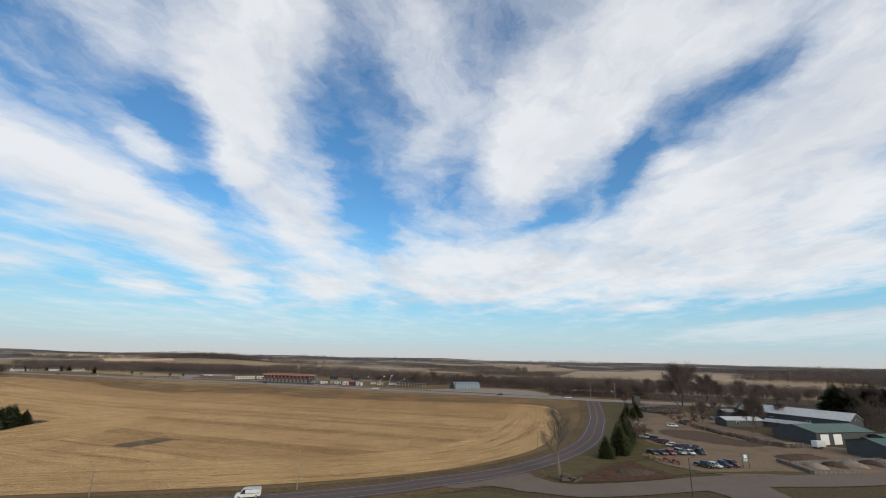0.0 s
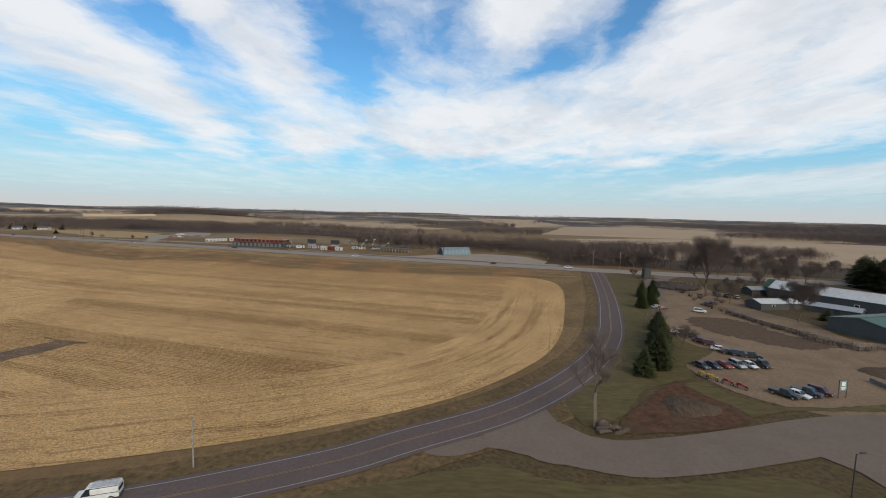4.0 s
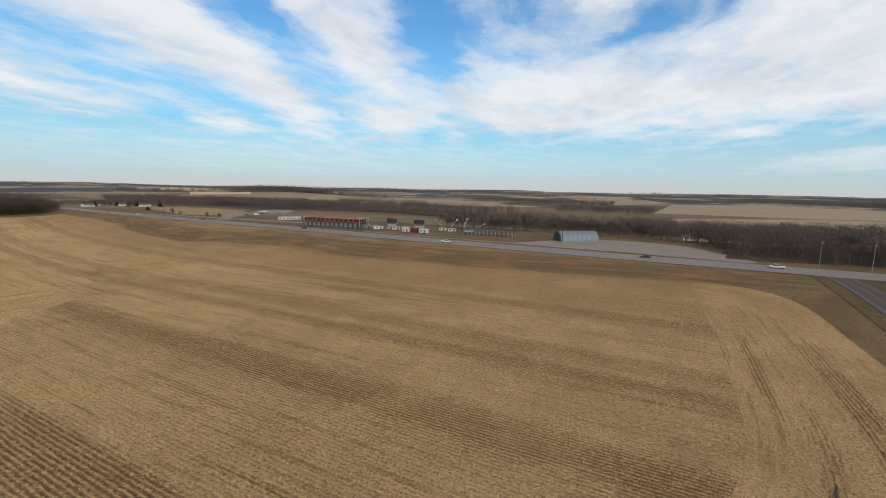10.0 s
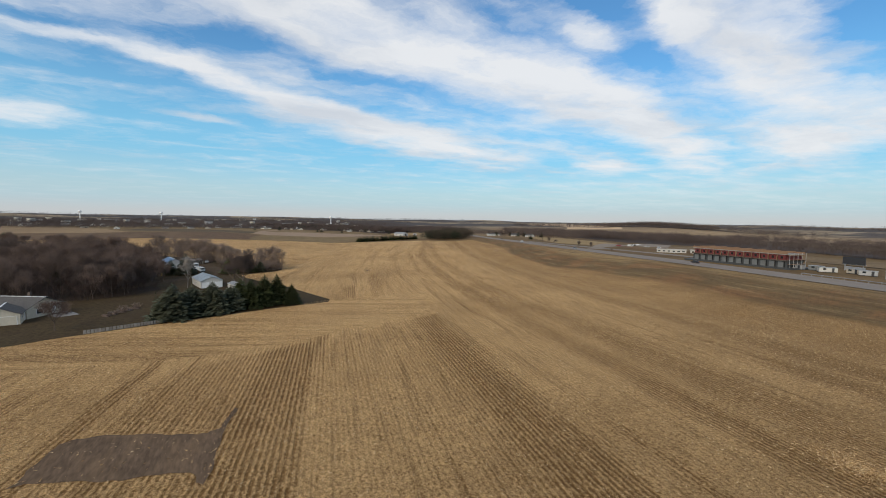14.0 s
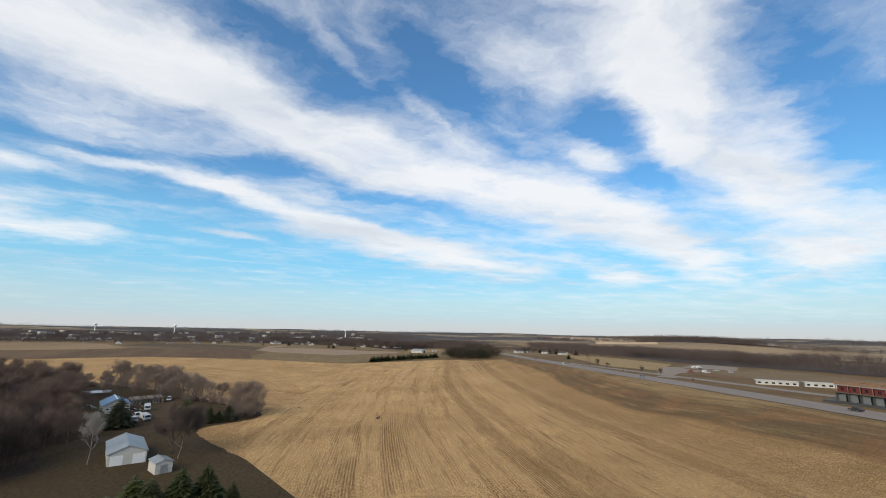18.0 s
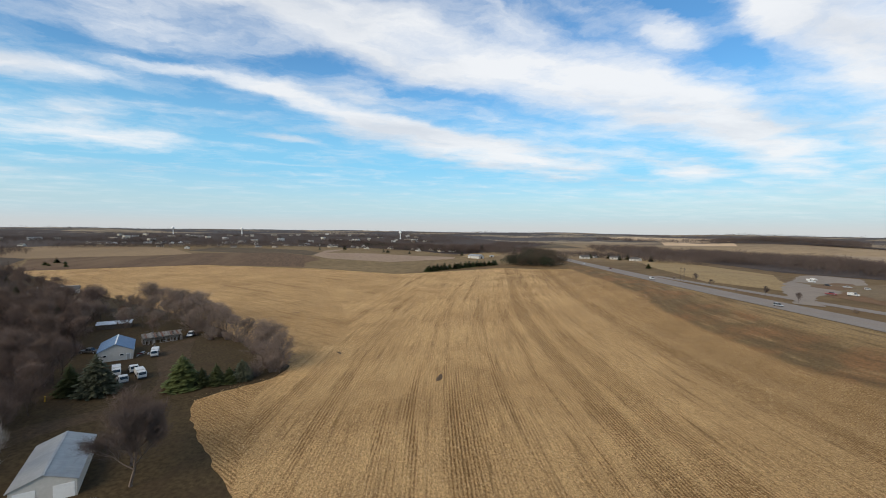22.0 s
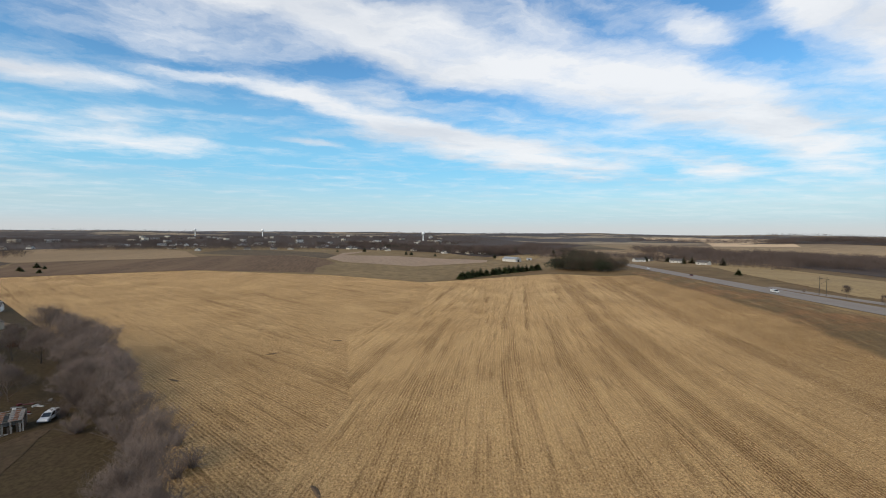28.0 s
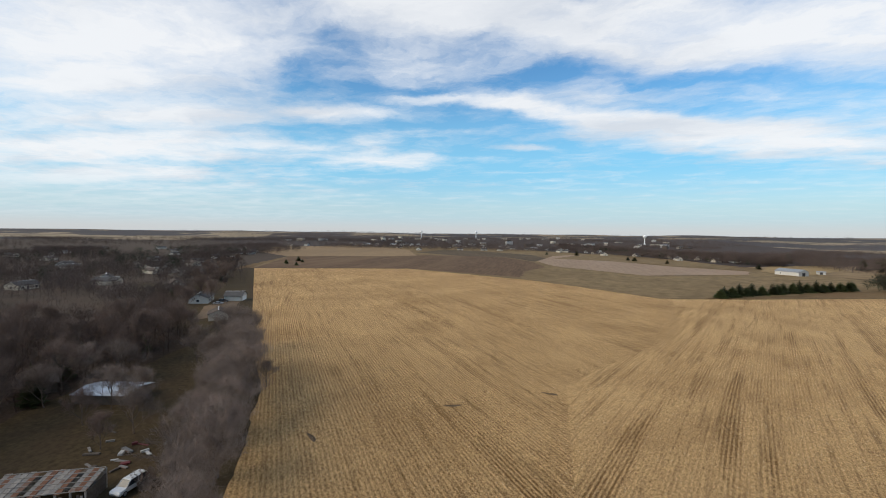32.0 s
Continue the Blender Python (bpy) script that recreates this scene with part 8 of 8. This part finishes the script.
for k, (x, y, z) in enumerate([(-1044, 533, 1.6), (-900, 432, 0.8), (-1002, 314, 0.8), (-1014, 307, 0.7), (-957, 347, 0.6), (-1129, 241, 1.0), (-1140, 188, 0.6), (-926, 553, 1.4), (-949, 582, 1.3), (-905, 560, 1.2)]):
    plant("spruce_tree", SPRUCES[k % 2], x, y, "lone dark spruce in the valley fields", "spruces of the valley", z, None, 1.5)
for x, y, tn in [(-790, 630, 20), (-745, 640, 60), (-705, 645, 10), (-770, 600, 80)]:
    gable("roadside_house", x, y, tn, 15, 9, 3.2, 5.6, WHITE_WALL, SHINGLES, "white house beside the highway", "house", [("s", 1, 1.0, 2.1, 0.1, DARK_METAL)], [("s", -4, 1.6, 1.2, 1.0, GLASS), ("s", 4, 1.6, 1.2, 1.0, GLASS)], group="houses beside the highway")
for k, (x, y) in enumerate([(-760, 640), (-775, 615), (-730, 652), (-720, 628), (-800, 645), (-690, 660)]):
    plant("spruce_tree", SPRUCES[k % 2], x, y, "dark spruce beside the highway houses", "spruces beside the highway", 0.9 + 0.1 * (k % 3), None, 1.3)


TOWER_WHITE = stuff("white_tower_paint", (0.78, 0.78, 0.76), 0.6, 0.05, 0.3, 0.05, 0.0)


def water_tower(x, y, h, label):
    t = empty("water_tower", on_ground(x, y), label, "water tower", "water towers of the town")
    part("shaft", tube(bmesh.new(), (0, 0, -1), (0, 0, h - 5), 2.2, 1.5, 12), TOWER_WHITE, t)
    bm = bmesh.new()
    bmesh.ops.create_uvsphere(bm, u_segments=16, v_segments=10, radius=7.0, matrix=pose(0, 0, h) @ Matrix.Diagonal((1, 1, 0.8, 1)))
    part("tank", bm, TOWER_WHITE, t)
    part("foot", tube(bmesh.new(), (0, 0, -1), (0, 0, 3), 5.0, 3.0, 12), TOWER_WHITE, t)


for bx, by, d, h, lb in [(-0.991, -0.136, 2300, 34, "white bulb-shaped water tower on the skyline"), (-0.978, 0.207, 1900, 30, "pale water tower on the skyline"), (-0.955, -0.255, 2600, 34, "distant white water tower on the skyline")]:
    water_tower(-180 + bx * d, 165 + by * d, h, lb)
rt = np.random.default_rng(44)
for k in range(60):
    x, y = -1560 - rt.uniform(0, 900), -700 + 24 * k + rt.uniform(-20, 20)
    L, W, H = rt.uniform(10, 34), rt.uniform(9, 18), rt.uniform(5, 10)
    bt = empty("town_building", on_ground(x, y, float(rt.uniform(0, 180))), "low pale building of the distant town", "building", "buildings of the distant town")
    part("wall", box(bmesh.new(), L, W, H + 1, 0, 0, -1), [WHITE_WALL, TAN_WALL, CREAM_WALL, BROWN_SHINGLES][k % 4], bt)
    part("roof", box(bmesh.new(), L + 0.6, W + 0.6, 0.5, 0, 0, H), [SILVER_ROOF, SHINGLES][k % 2], bt)
    for s in (-0.3, 0.0, 0.3):
        part("window", box(bmesh.new(), 0.1, W * 0.18, 1.4, L / 2 + 0.02, s * W, 1.2), GLASS, bt)
        part("window", box(bmesh.new(), L * 0.18, 0.1, 1.4, s * L, -W / 2 - 0.02, 1.2), GLASS, bt)


# ---------- beyond the highway ----------
hoop_house("quonset_shed", -18.5, 364, 27, 25, 11, 6.2, QUONSET, "blue-grey corrugated half-round shed on gravel", GREY_WALL)
for k, x in enumerate((-31.5, -26.5)):
    t = empty("sign_post", on_ground(x, 352.5), "tall dark steel post before the half-round shed", "post", "posts before the shed")
    part("pole", tube(bmesh.new(), (0, 0, -0.2), (0, 0, 6.8), 0.22, 0.22, 8), DARK_METAL, t)
    part("foot", box(bmesh.new(), 0.8, 0.8, 0.3, 0, 0, -0.05), CONCRETE, t)
    part("cap", box(bmesh.new(), 1.0, 0.4, 0.3, 0.3 - 0.6 * k, 0, 6.7), DARK_METAL, t)


def new_block(x, y, turn, L=50.0, W=13.0):
    """A long two-storey building going up: grey lower floor with deep openings, red upper floor, raw timber on top."""
    t = empty("unfinished_building", on_ground(x, y, turn), "long unfinished building, grey below and red above", "building")
    part("base_wall", box(bmesh.new(), L + 8, W + 6, 1.6, 0, 0, -0.8), GREY_WALL, t)
    n = 12
    for k in range(n + 1):
        part("pier", box(bmesh.new(), 1.0, W, 3.4, -L / 2 + L * k / n, 0, 0.8), GREY_WALL, t)
    part("inner_wall", box(bmesh.new(), L, W - 2.2, 3.4, 0, 0, 0.8), DARK_METAL, t)
    part("floor_slab", box(bmesh.new(), L + 1.6, W + 1.8, 0.4, 0, 0, 4.2), DARK_WOOD, t)
    for k in range(n):
        xx = -L / 2 + L * (k + 0.5) / n
        part("grey_panel", box(bmesh.new(), L / n * 0.62, 0.2, 3.0, xx - 0.4, -W / 2 + 0.1, 0.8), PALE_PANEL, t)
        part("grey_panel", box(bmesh.new(), L / n * 0.62, 0.2, 3.0, xx - 0.4, W / 2 - 0.1, 0.8), PALE_PANEL, t)
        part("red_panel", box(bmesh.new(), L / n * 0.80, 0.2, 2.6, xx, -W / 2 + 0.2, 4.6), RED_PAINT, t)
        part("red_panel", box(bmesh.new(), L / n * 0.80, 0.2, 2.6, xx, W / 2 - 0.2, 4.6), RED_PAINT, t)
        part("window", box(bmesh.new(), 1.1, 0.1, 1.2, xx, -W / 2 + 0.06, 5.3), GLASS, t)
        part("post", box(bmesh.new(), 0.25, 0.25, 4.6, xx - L / n / 2, -W / 2 - 0.2, 4.6), ORANGE_WOOD, t)
    for s in (-1, 1):
        part("end_panel", box(bmesh.new(), 0.2, W - 1, 2.6, s * (L / 2 - 0.2), 0, 4.6), RED_PAINT, t)
    part("roof_slab", box(bmesh.new(), L + 1.0, W + 1.0, 0.35, 0, 0, 7.3), CONCRETE, t)
    part("timber_curb", box(bmesh.new(), L + 1.2, 0.3, 0.8, 0, -W / 2 - 0.3, 7.7), ORANGE_WOOD, t)
    part("timber_curb", box(bmesh.new(), L + 1.2, 0.3, 0.8, 0, W / 2 + 0.3, 7.7), ORANGE_WOOD, t)
    for k in range(7):
        part("truss", box(bmesh.new(), 0.4, W, 0.9, -L / 2 + L * (k + 0.5) / 7, 0, 8.0), ORANGE_WOOD, t)
    for k in range(5):
        part("scaffold_pole", tube(bmesh.new(), (L / 2 + 1.5, -W / 2 + W * k / 4, -0.5), (L / 2 + 1.5, -W / 2 + W * k / 4, 8.2), 0.09, 0.09, 5), GALVANISED, t)
    for z in (2.6, 4.8, 7.0):
        part("scaffold_deck", box(bmesh.new(), 1.4, W, 0.1, L / 2 + 1.2, 0, z), ORANGE_WOOD, t)


PALE_PANEL = stuff("pale_grey_panel", (0.145, 0.150, 0.148), 0.7, 0.1, 1.0, 0.05, 0.0)
new_block(-199, 388, -6)


def dark_panel(x, y, turn, label):
    t = empty("dark_display_panel", on_ground(x, y, turn), label, "panel", "dark panels on frames")
    part("panel", box(bmesh.new(), 9.0, 0.5, 3.6, 0, 0, 3.2, 0.05), DARK_METAL, t)
    part("backing", box(bmesh.new(), 7.5, 1.6, 1.6, 0, 1.2, 0.3, 0.05), GALVANISED, t)
    for s in (-3.6, 3.6):
        part("leg", box(bmesh.new(), 0.35, 0.35, 3.6, s, 0.3, -0.2), GALVANISED, t)
    part("walkway", box(bmesh.new(), 9.0, 1.0, 0.15, 0, 0.7, 3.0), GALVANISED, t)


dark_panel(-158, 405, -8, "large dark panel on a white trailer frame")
dark_panel(-134, 402, -8, "dark panel on legs over site cabins")


def cabin(x, y, turn, L, W, H, mt, label):
    t = empty("site_cabin", on_ground(x, y, turn), label, "cabin", "site cabins and containers")
    part("body", box(bmesh.new(), L, W, H, 0, 0, 0.3, 0.06), mt, t)
    part("roof", box(bmesh.new(), L + 0.2, W + 0.2, 0.12, 0, 0, H + 0.3), SILVER_ROOF, t)
    part("door", box(bmesh.new(), 0.9, 0.06, 2.0, L * 0.25, -W / 2 - 0.02, 0.35), DARK_METAL, t)
    part("window", box(bmesh.new(), 1.2, 0.06, 0.8, -L * 0.2, -W / 2 - 0.02, 1.3), GLASS, t)
    for s in (-1, 1):
        part("skid", box(bmesh.new(), L, 0.2, 0.35, 0, s * W * 0.35, -0.02), DARK_METAL, t)


cabin(-134, 374, -14, 6, 3.5, 3.2, WHITE_WALL, "white site cabin near the highway")
cabin(-127.5, 373, -14, 5, 3.5, 3.4, RED_PAINT, "red container near the highway")
cabin(-120, 371, -14, 6, 3.4, 2.8, WHITE_WALL, "white canopy trailer near the highway")
for k, (x, y) in enumerate([(-172, 384), (-166, 388), (-160, 383), (-152, 388), (-146, 384), (-176, 392), (-112, 392), (-104, 388), (-92, 390)]):
    cabin(x, y, -10 + 25 * (k % 3), 5 + k % 3, 2.5, 2.0, [GALVANISED, PALE_PANEL, WHITE_WALL, TAN_WALL][k % 4], "small pale cabin on the building site")


def boom_lift(x, y, turn, up):
    t = empty("boom_lift", on_ground(x, y, turn), "grey boom lift standing on the building site", "lift", "lifts on the building site")
    part("chassis", box(bmesh.new(), 3.2, 2.2, 0.8, 0, 0, 0.5, 0.1), GREY_WALL, t)
    part("turret", box(bmesh.new(), 2.0, 1.8, 1.0, 0, 0, 1.3, 0.1), GREY_WALL, t)
    tip = (7 * math.cos(radians(up)), 0, 2 + 7 * math.sin(radians(up)))
    part("boom", tube(bmesh.new(), (-0.8, 0, 2.0), tip, 0.2, 0.12, 6), GALVANISED, t)
    part("basket", box(bmesh.new(), 1.0, 1.8, 1.0, tip[0] + 0.4, 0, tip[2] - 0.3), GALVANISED, t)
    for s in (-1, 1):
        for k in (-1.1, 1.1):
            wheel(t, k, s * 1.1, 0.45, 0.3)


for x, y, tn, up in [(-107, 398, 30, 55), (-98, 402, 70, 62), (-116, 404, 160, 40), (-88, 396, 10, 30)]:
    boom_lift(x, y, tn, up)
t = empty("open_canopy", on_ground(-74, 372, -12), "long dark open-sided canopy on posts", "canopy")
part("roof", box(bmesh.new(), 36, 7, 0.25, 0, 0, 3.2), GREY_WALL, t)
for k in range(13):
    for s in (-3.2, 3.2):
        part("post", box(bmesh.new(), 0.2, 0.2, 3.3, -17.5 + 35 * k / 12, s, -0.1), GALVANISED, t)
rail = empty("guard_rail", on_ground(-60, float(highway_y(-60)) + 22), "pale steel guard rail along the highway", "guard rail")
z0, gx0, gy0 = level(-60, float(highway_y(-60)) + 22), -60, float(highway_y(-60)) + 22
prev = None
for k in range(40):
    x = -160 + 4 * k
    y = float(highway_y(x)) + 22
    p = (x - gx0, y - gy0, level(x, y) - z0)
    part("post", box(bmesh.new(), 0.14, 0.14, 0.9, *p), GALVANISED, rail)
    if prev:
        part("beam", tube(bmesh.new(), (prev[0], prev[1], prev[2] + 0.75), (p[0], p[1], p[2] + 0.75), 0.14, 0.14, 4), GALVANISED, rail)
    prev = p
traffic = "vehicles on the highway"
for kind, col, x, o, tn, lb in [("pickup", "white", -92, 6, -13, "white pickup driving on the highway"), ("suv", "silver", -330, 6, -17, "silver sport utility on the highway"), ("sedan", "black", -210, 12, 165, "black saloon on the highway"), ("van", "white", -455, 6, -20, "white van on the highway"), ("sedan", "maroon", -560, 12, 157, "maroon saloon on the highway"), ("sedan", "black", 12, 12, 168, "black saloon near the junction"), ("sedan", "white", -640, 6, -24, "white saloon far along the highway"), ("pickup", "white", 62, 12, 170, "white pickup near the junction")]:
    car(kind, col, x, float(highway_y(x)) + o, tn, lb, traffic, rise=0.27)
# frontage road and gravel lot further west
drape("frontage_road", [(x, float(highway_y(x)) + 44 + 0.10 * (x + 250)) for x in range(-180, -500, -20)] + [(x, float(highway_y(x)) + 53 + 0.10 * (x + 250)) for x in range(-480, -160, 20)], HIGHWAY, 0.16, 8, None, "narrow grey frontage road beside the highway")
drape("gravel_lot", [(-367, 450), (-399, 500), (-499, 677), (-498, 707), (-459, 707), (-393, 599), (-358, 491), (-345, 443), (-322, 412), (-333, 408), (-350, 430)], PALE_GRAVEL, 0.24, 10, None, "pale gravel lot beside the frontage road")
drape("lot_island", smooth_line([(-404, 545), (-440, 628), (-424, 634), (-380, 540), (-372, 508), (-388, 512), (-404, 545)], 4)[:-1], BROWN_GRASS, 0.30, 10, None, "brown grass island in the gravel lot")
for k, (kind, col, x, y, tn) in enumerate([("van", "white", -462, 640, 30), ("van", "white", -455, 622, 30), ("pickup", "white", -440, 600, 60), ("sedan", "black", -405, 560, 10), ("pickup", "silver", -400, 575, 40), ("suv", "white", -395, 590, 80), ("pickup", "red", -352, 470, 10), ("van", "white", -345, 478, 10)]):
    car(kind, col, x, y, tn, f"{col} {dict(van='van', pickup='pickup', sedan='saloon', suv='sport utility')[kind]} on the gravel lot", "vehicles on the gravel lot", rise=0.22)
for bx, by in ((-276, 438), (-258, 452)):
    t = empty("low_white_building", on_ground(bx, by, 38), "long low white flat-roofed building by the frontage road", "building", "white buildings by the frontage road")
    part("wall", box(bmesh.new(), 20, 5, 2.6, 0, 0, -0.3), WHITE_WALL, t)
    part("roof", box(bmesh.new(), 20.6, 5.6, 0.25, 0, 0, 2.3), WHITE_WALL, t)
    for k in range(6):
        part("window", box(bmesh.new(), 1.6, 0.1, 0.9, -8.4 + 3.3 * k, -2.53, 0.7), GLASS, t)
for k in range(7):
    r2 = random.Random(1200 + k)
    x = -310 - 24 * k + r2.uniform(-3, 3)
    plant("bare_tree" if k % 3 else "tall_shrub", DARK_TREES[k % 4] if k % 3 else SHRUBS[k % 2], x, float(highway_y(x)) + 25 + r2.uniform(0, 9), "thin leafless tree on the highway bank", "trees on the highway bank", r2.uniform(0.3, 0.5))
plant("cedar_bush", PINES[0], -560, 530, "single dark cedar on the grassy bank", "bushes in the open field", 0.7, None, 1.4)
t = empty("power_frame", on_ground(-440, float(highway_y(-440)) + 27, -20), "wooden twin-pole power line frame", "pole")
for s in (-2.5, 2.5):
    part("pole", tube(bmesh.new(), (s, 0, -0.3), (s, 0, 11), 0.16, 0.12, 7), DARK_WOOD, t)
part("cross_arm", box(bmesh.new(), 8, 0.2, 0.25, 0, 0, 9.6), DARK_WOOD, t)
part("brace", tube(bmesh.new(), (-2.5, 0, 6), (2.5, 0, 9), 0.07, 0.07, 5), DARK_WOOD, t)
for x in (95, 112):
    road_pole(x - 15, float(highway_y(x)) + 24, 12, "tall wooden power pole beyond the highway", True)
for k in range(60):
    r2 = random.Random(1500 + k)
    x = -120 + 2.6 * k
    plant("bare_tree", DARK_TREES[k % 4], x, float(highway_y(x)) + 82 + r2.uniform(0, 30) + (12 if x > -45 else 0), "leafless tree behind the gravel apron", "bare trees behind the shed", r2.uniform(0.55, 0.9))
# things lying in the stubble
heap("dark_soil_spot", -297, 201, 3.4, 0.9, 0.2, BLACK_SOIL, "small dark hollow of wet soil in the stubble", 70, 152, "soil")
for k, (x, y) in enumerate([(-330.9, 174.6), (-391, 136), (-425, 179), (-412, 158)]):
    heap("crop_debris", x, y, 2.2, 0.5, 0.2, BLACK_SOIL, "dark streak of soil and stalks in the stubble", 72 + k, 20 + 30 * k, "soil")
heap("crop_debris", 5.6, 150.4, 2.6, 0.35, 0.2, BLACK_SOIL, "dark streak of soil and stalks in the stubble", 78, 63, "soil")


# ---------- loose straw on the stubble ----------
def in_outline(x, y, poly):
    c = np.zeros(len(x), bool)
    for (ax, ay), (bx, by) in zip(poly, poly[1:] + poly[:1]):
        if ay != by:
            c ^= ((ay > y) != (by > y)) & (x < (bx - ax) * (y - ay) / (by - ay) + ax)
    return c


def straw_material():
    m, t, b = shader("loose_straw")
    g = t.nodes.new("ShaderNodeNewGeometry")
    t.links.new(ramp(t, g.outputs["Random Per Island"], [(0.0, (0.17, 0.085, 0.028)), (0.30, (0.34, 0.20, 0.08)), (0.65, (0.62, 0.40, 0.18)), (1.0, (0.80, 0.60, 0.34))]), b.inputs["Base Color"])
    b.inputs["Roughness"].default_value = 0.75
    return m


def straw(n, seed):
    """Husks, leaves and cut stalks lying on the stubble, thinned out between the clear rows."""
    r = np.random.default_rng(seed)
    field = [(-150, 46), (-110, 59), (-72, 70.5), (-34.4, 85.5), (-4.5, 104.5), (17.7, 131), (29, 156), (36, 184), (42, 217), (44, 236), (34, 247), (17, 253), (-150, 285), (-260, 308), (-470, 385), (-500, 235), (-433, 183), (-415, 116), (-372, 135), (-347, 159), (-316, 161), (-300, 136), (-253, 153.5), (-216, 164), (-207, 144), (-198, 118), (-186, 89)]
    x, y = r.uniform(-500, 46, n * 2), r.uniform(44, 388, n * 2)
    keep = in_outline(x, y, field)
    x, y = x[keep][:n], y[keep][:n]
    k = np.clip((np.clip(x, -450, -170) + 170) / -280, 0, 1)
    u = np.clip(x, -450, -170)
    c = np.where(x > -170, -0.215 * (np.minimum(x, 200) + 170), -(0.215 + 0.1275 * k) * (u + 170) - 0.47 * (np.minimum(x, -450) + 450))
    rows = y - c
    frac = np.mod((rows + 0.31) / 0.76, 1.0)
    keep = (r.uniform(size=len(x)) < 0.12) | (frac > 0.5)
    keep &= ~in_outline(x, y, [(-122.8, 111.5), (-130, 111.5), (-134.5, 114), (-134, 127), (-131.3, 130.5), (-116.5, 127.5), (-117.5, 121)]) | (r.uniform(size=len(x)) < 0.28)
    x, y = x[keep], y[keep]
    pile = r.normal(size=(1600, 2)) * (2.2, 1.4) + (-87.3, 195.5)
    x, y = np.concatenate([x, pile[:, 0]]), np.concatenate([y, pile[:, 1]])
    m = len(x)
    at = np.column_stack([x, y, height(x, y) + 0.11 + r.uniform(0, 0.10, m)])
    a = r.uniform(0, 2 * np.pi, m)
    way = np.column_stack([np.cos(a), np.sin(a), r.uniform(0.0, 0.9, m) ** 2])
    v, f = slivers(r, at, way, r.uniform(0.14, 0.42, m), r.uniform(0.025, 0.065, (m, 1)))
    v[:, 2] = np.maximum(v[:, 2], height(v[:, 0], v[:, 1]) + 0.105)
    me = bpy.data.meshes.new("loose_straw")
    me.vertices.add(len(v)), me.loops.add(len(v)), me.polygons.add(m)
    me.vertices.foreach_set("co", v.astype(np.float32).ravel())
    me.loops.foreach_set("vertex_index", np.arange(len(v), dtype=np.int32))
    me.polygons.foreach_set("loop_start", np.arange(0, len(v), 3, dtype=np.int32))
    me.update(calc_edges=True)
    me.materials.append(straw_material())
    return tagged(new("loose_straw", me), "loose husks and cut stalks scattered over the stubble", "straw", kind="stuff")


straw(520000, 9)
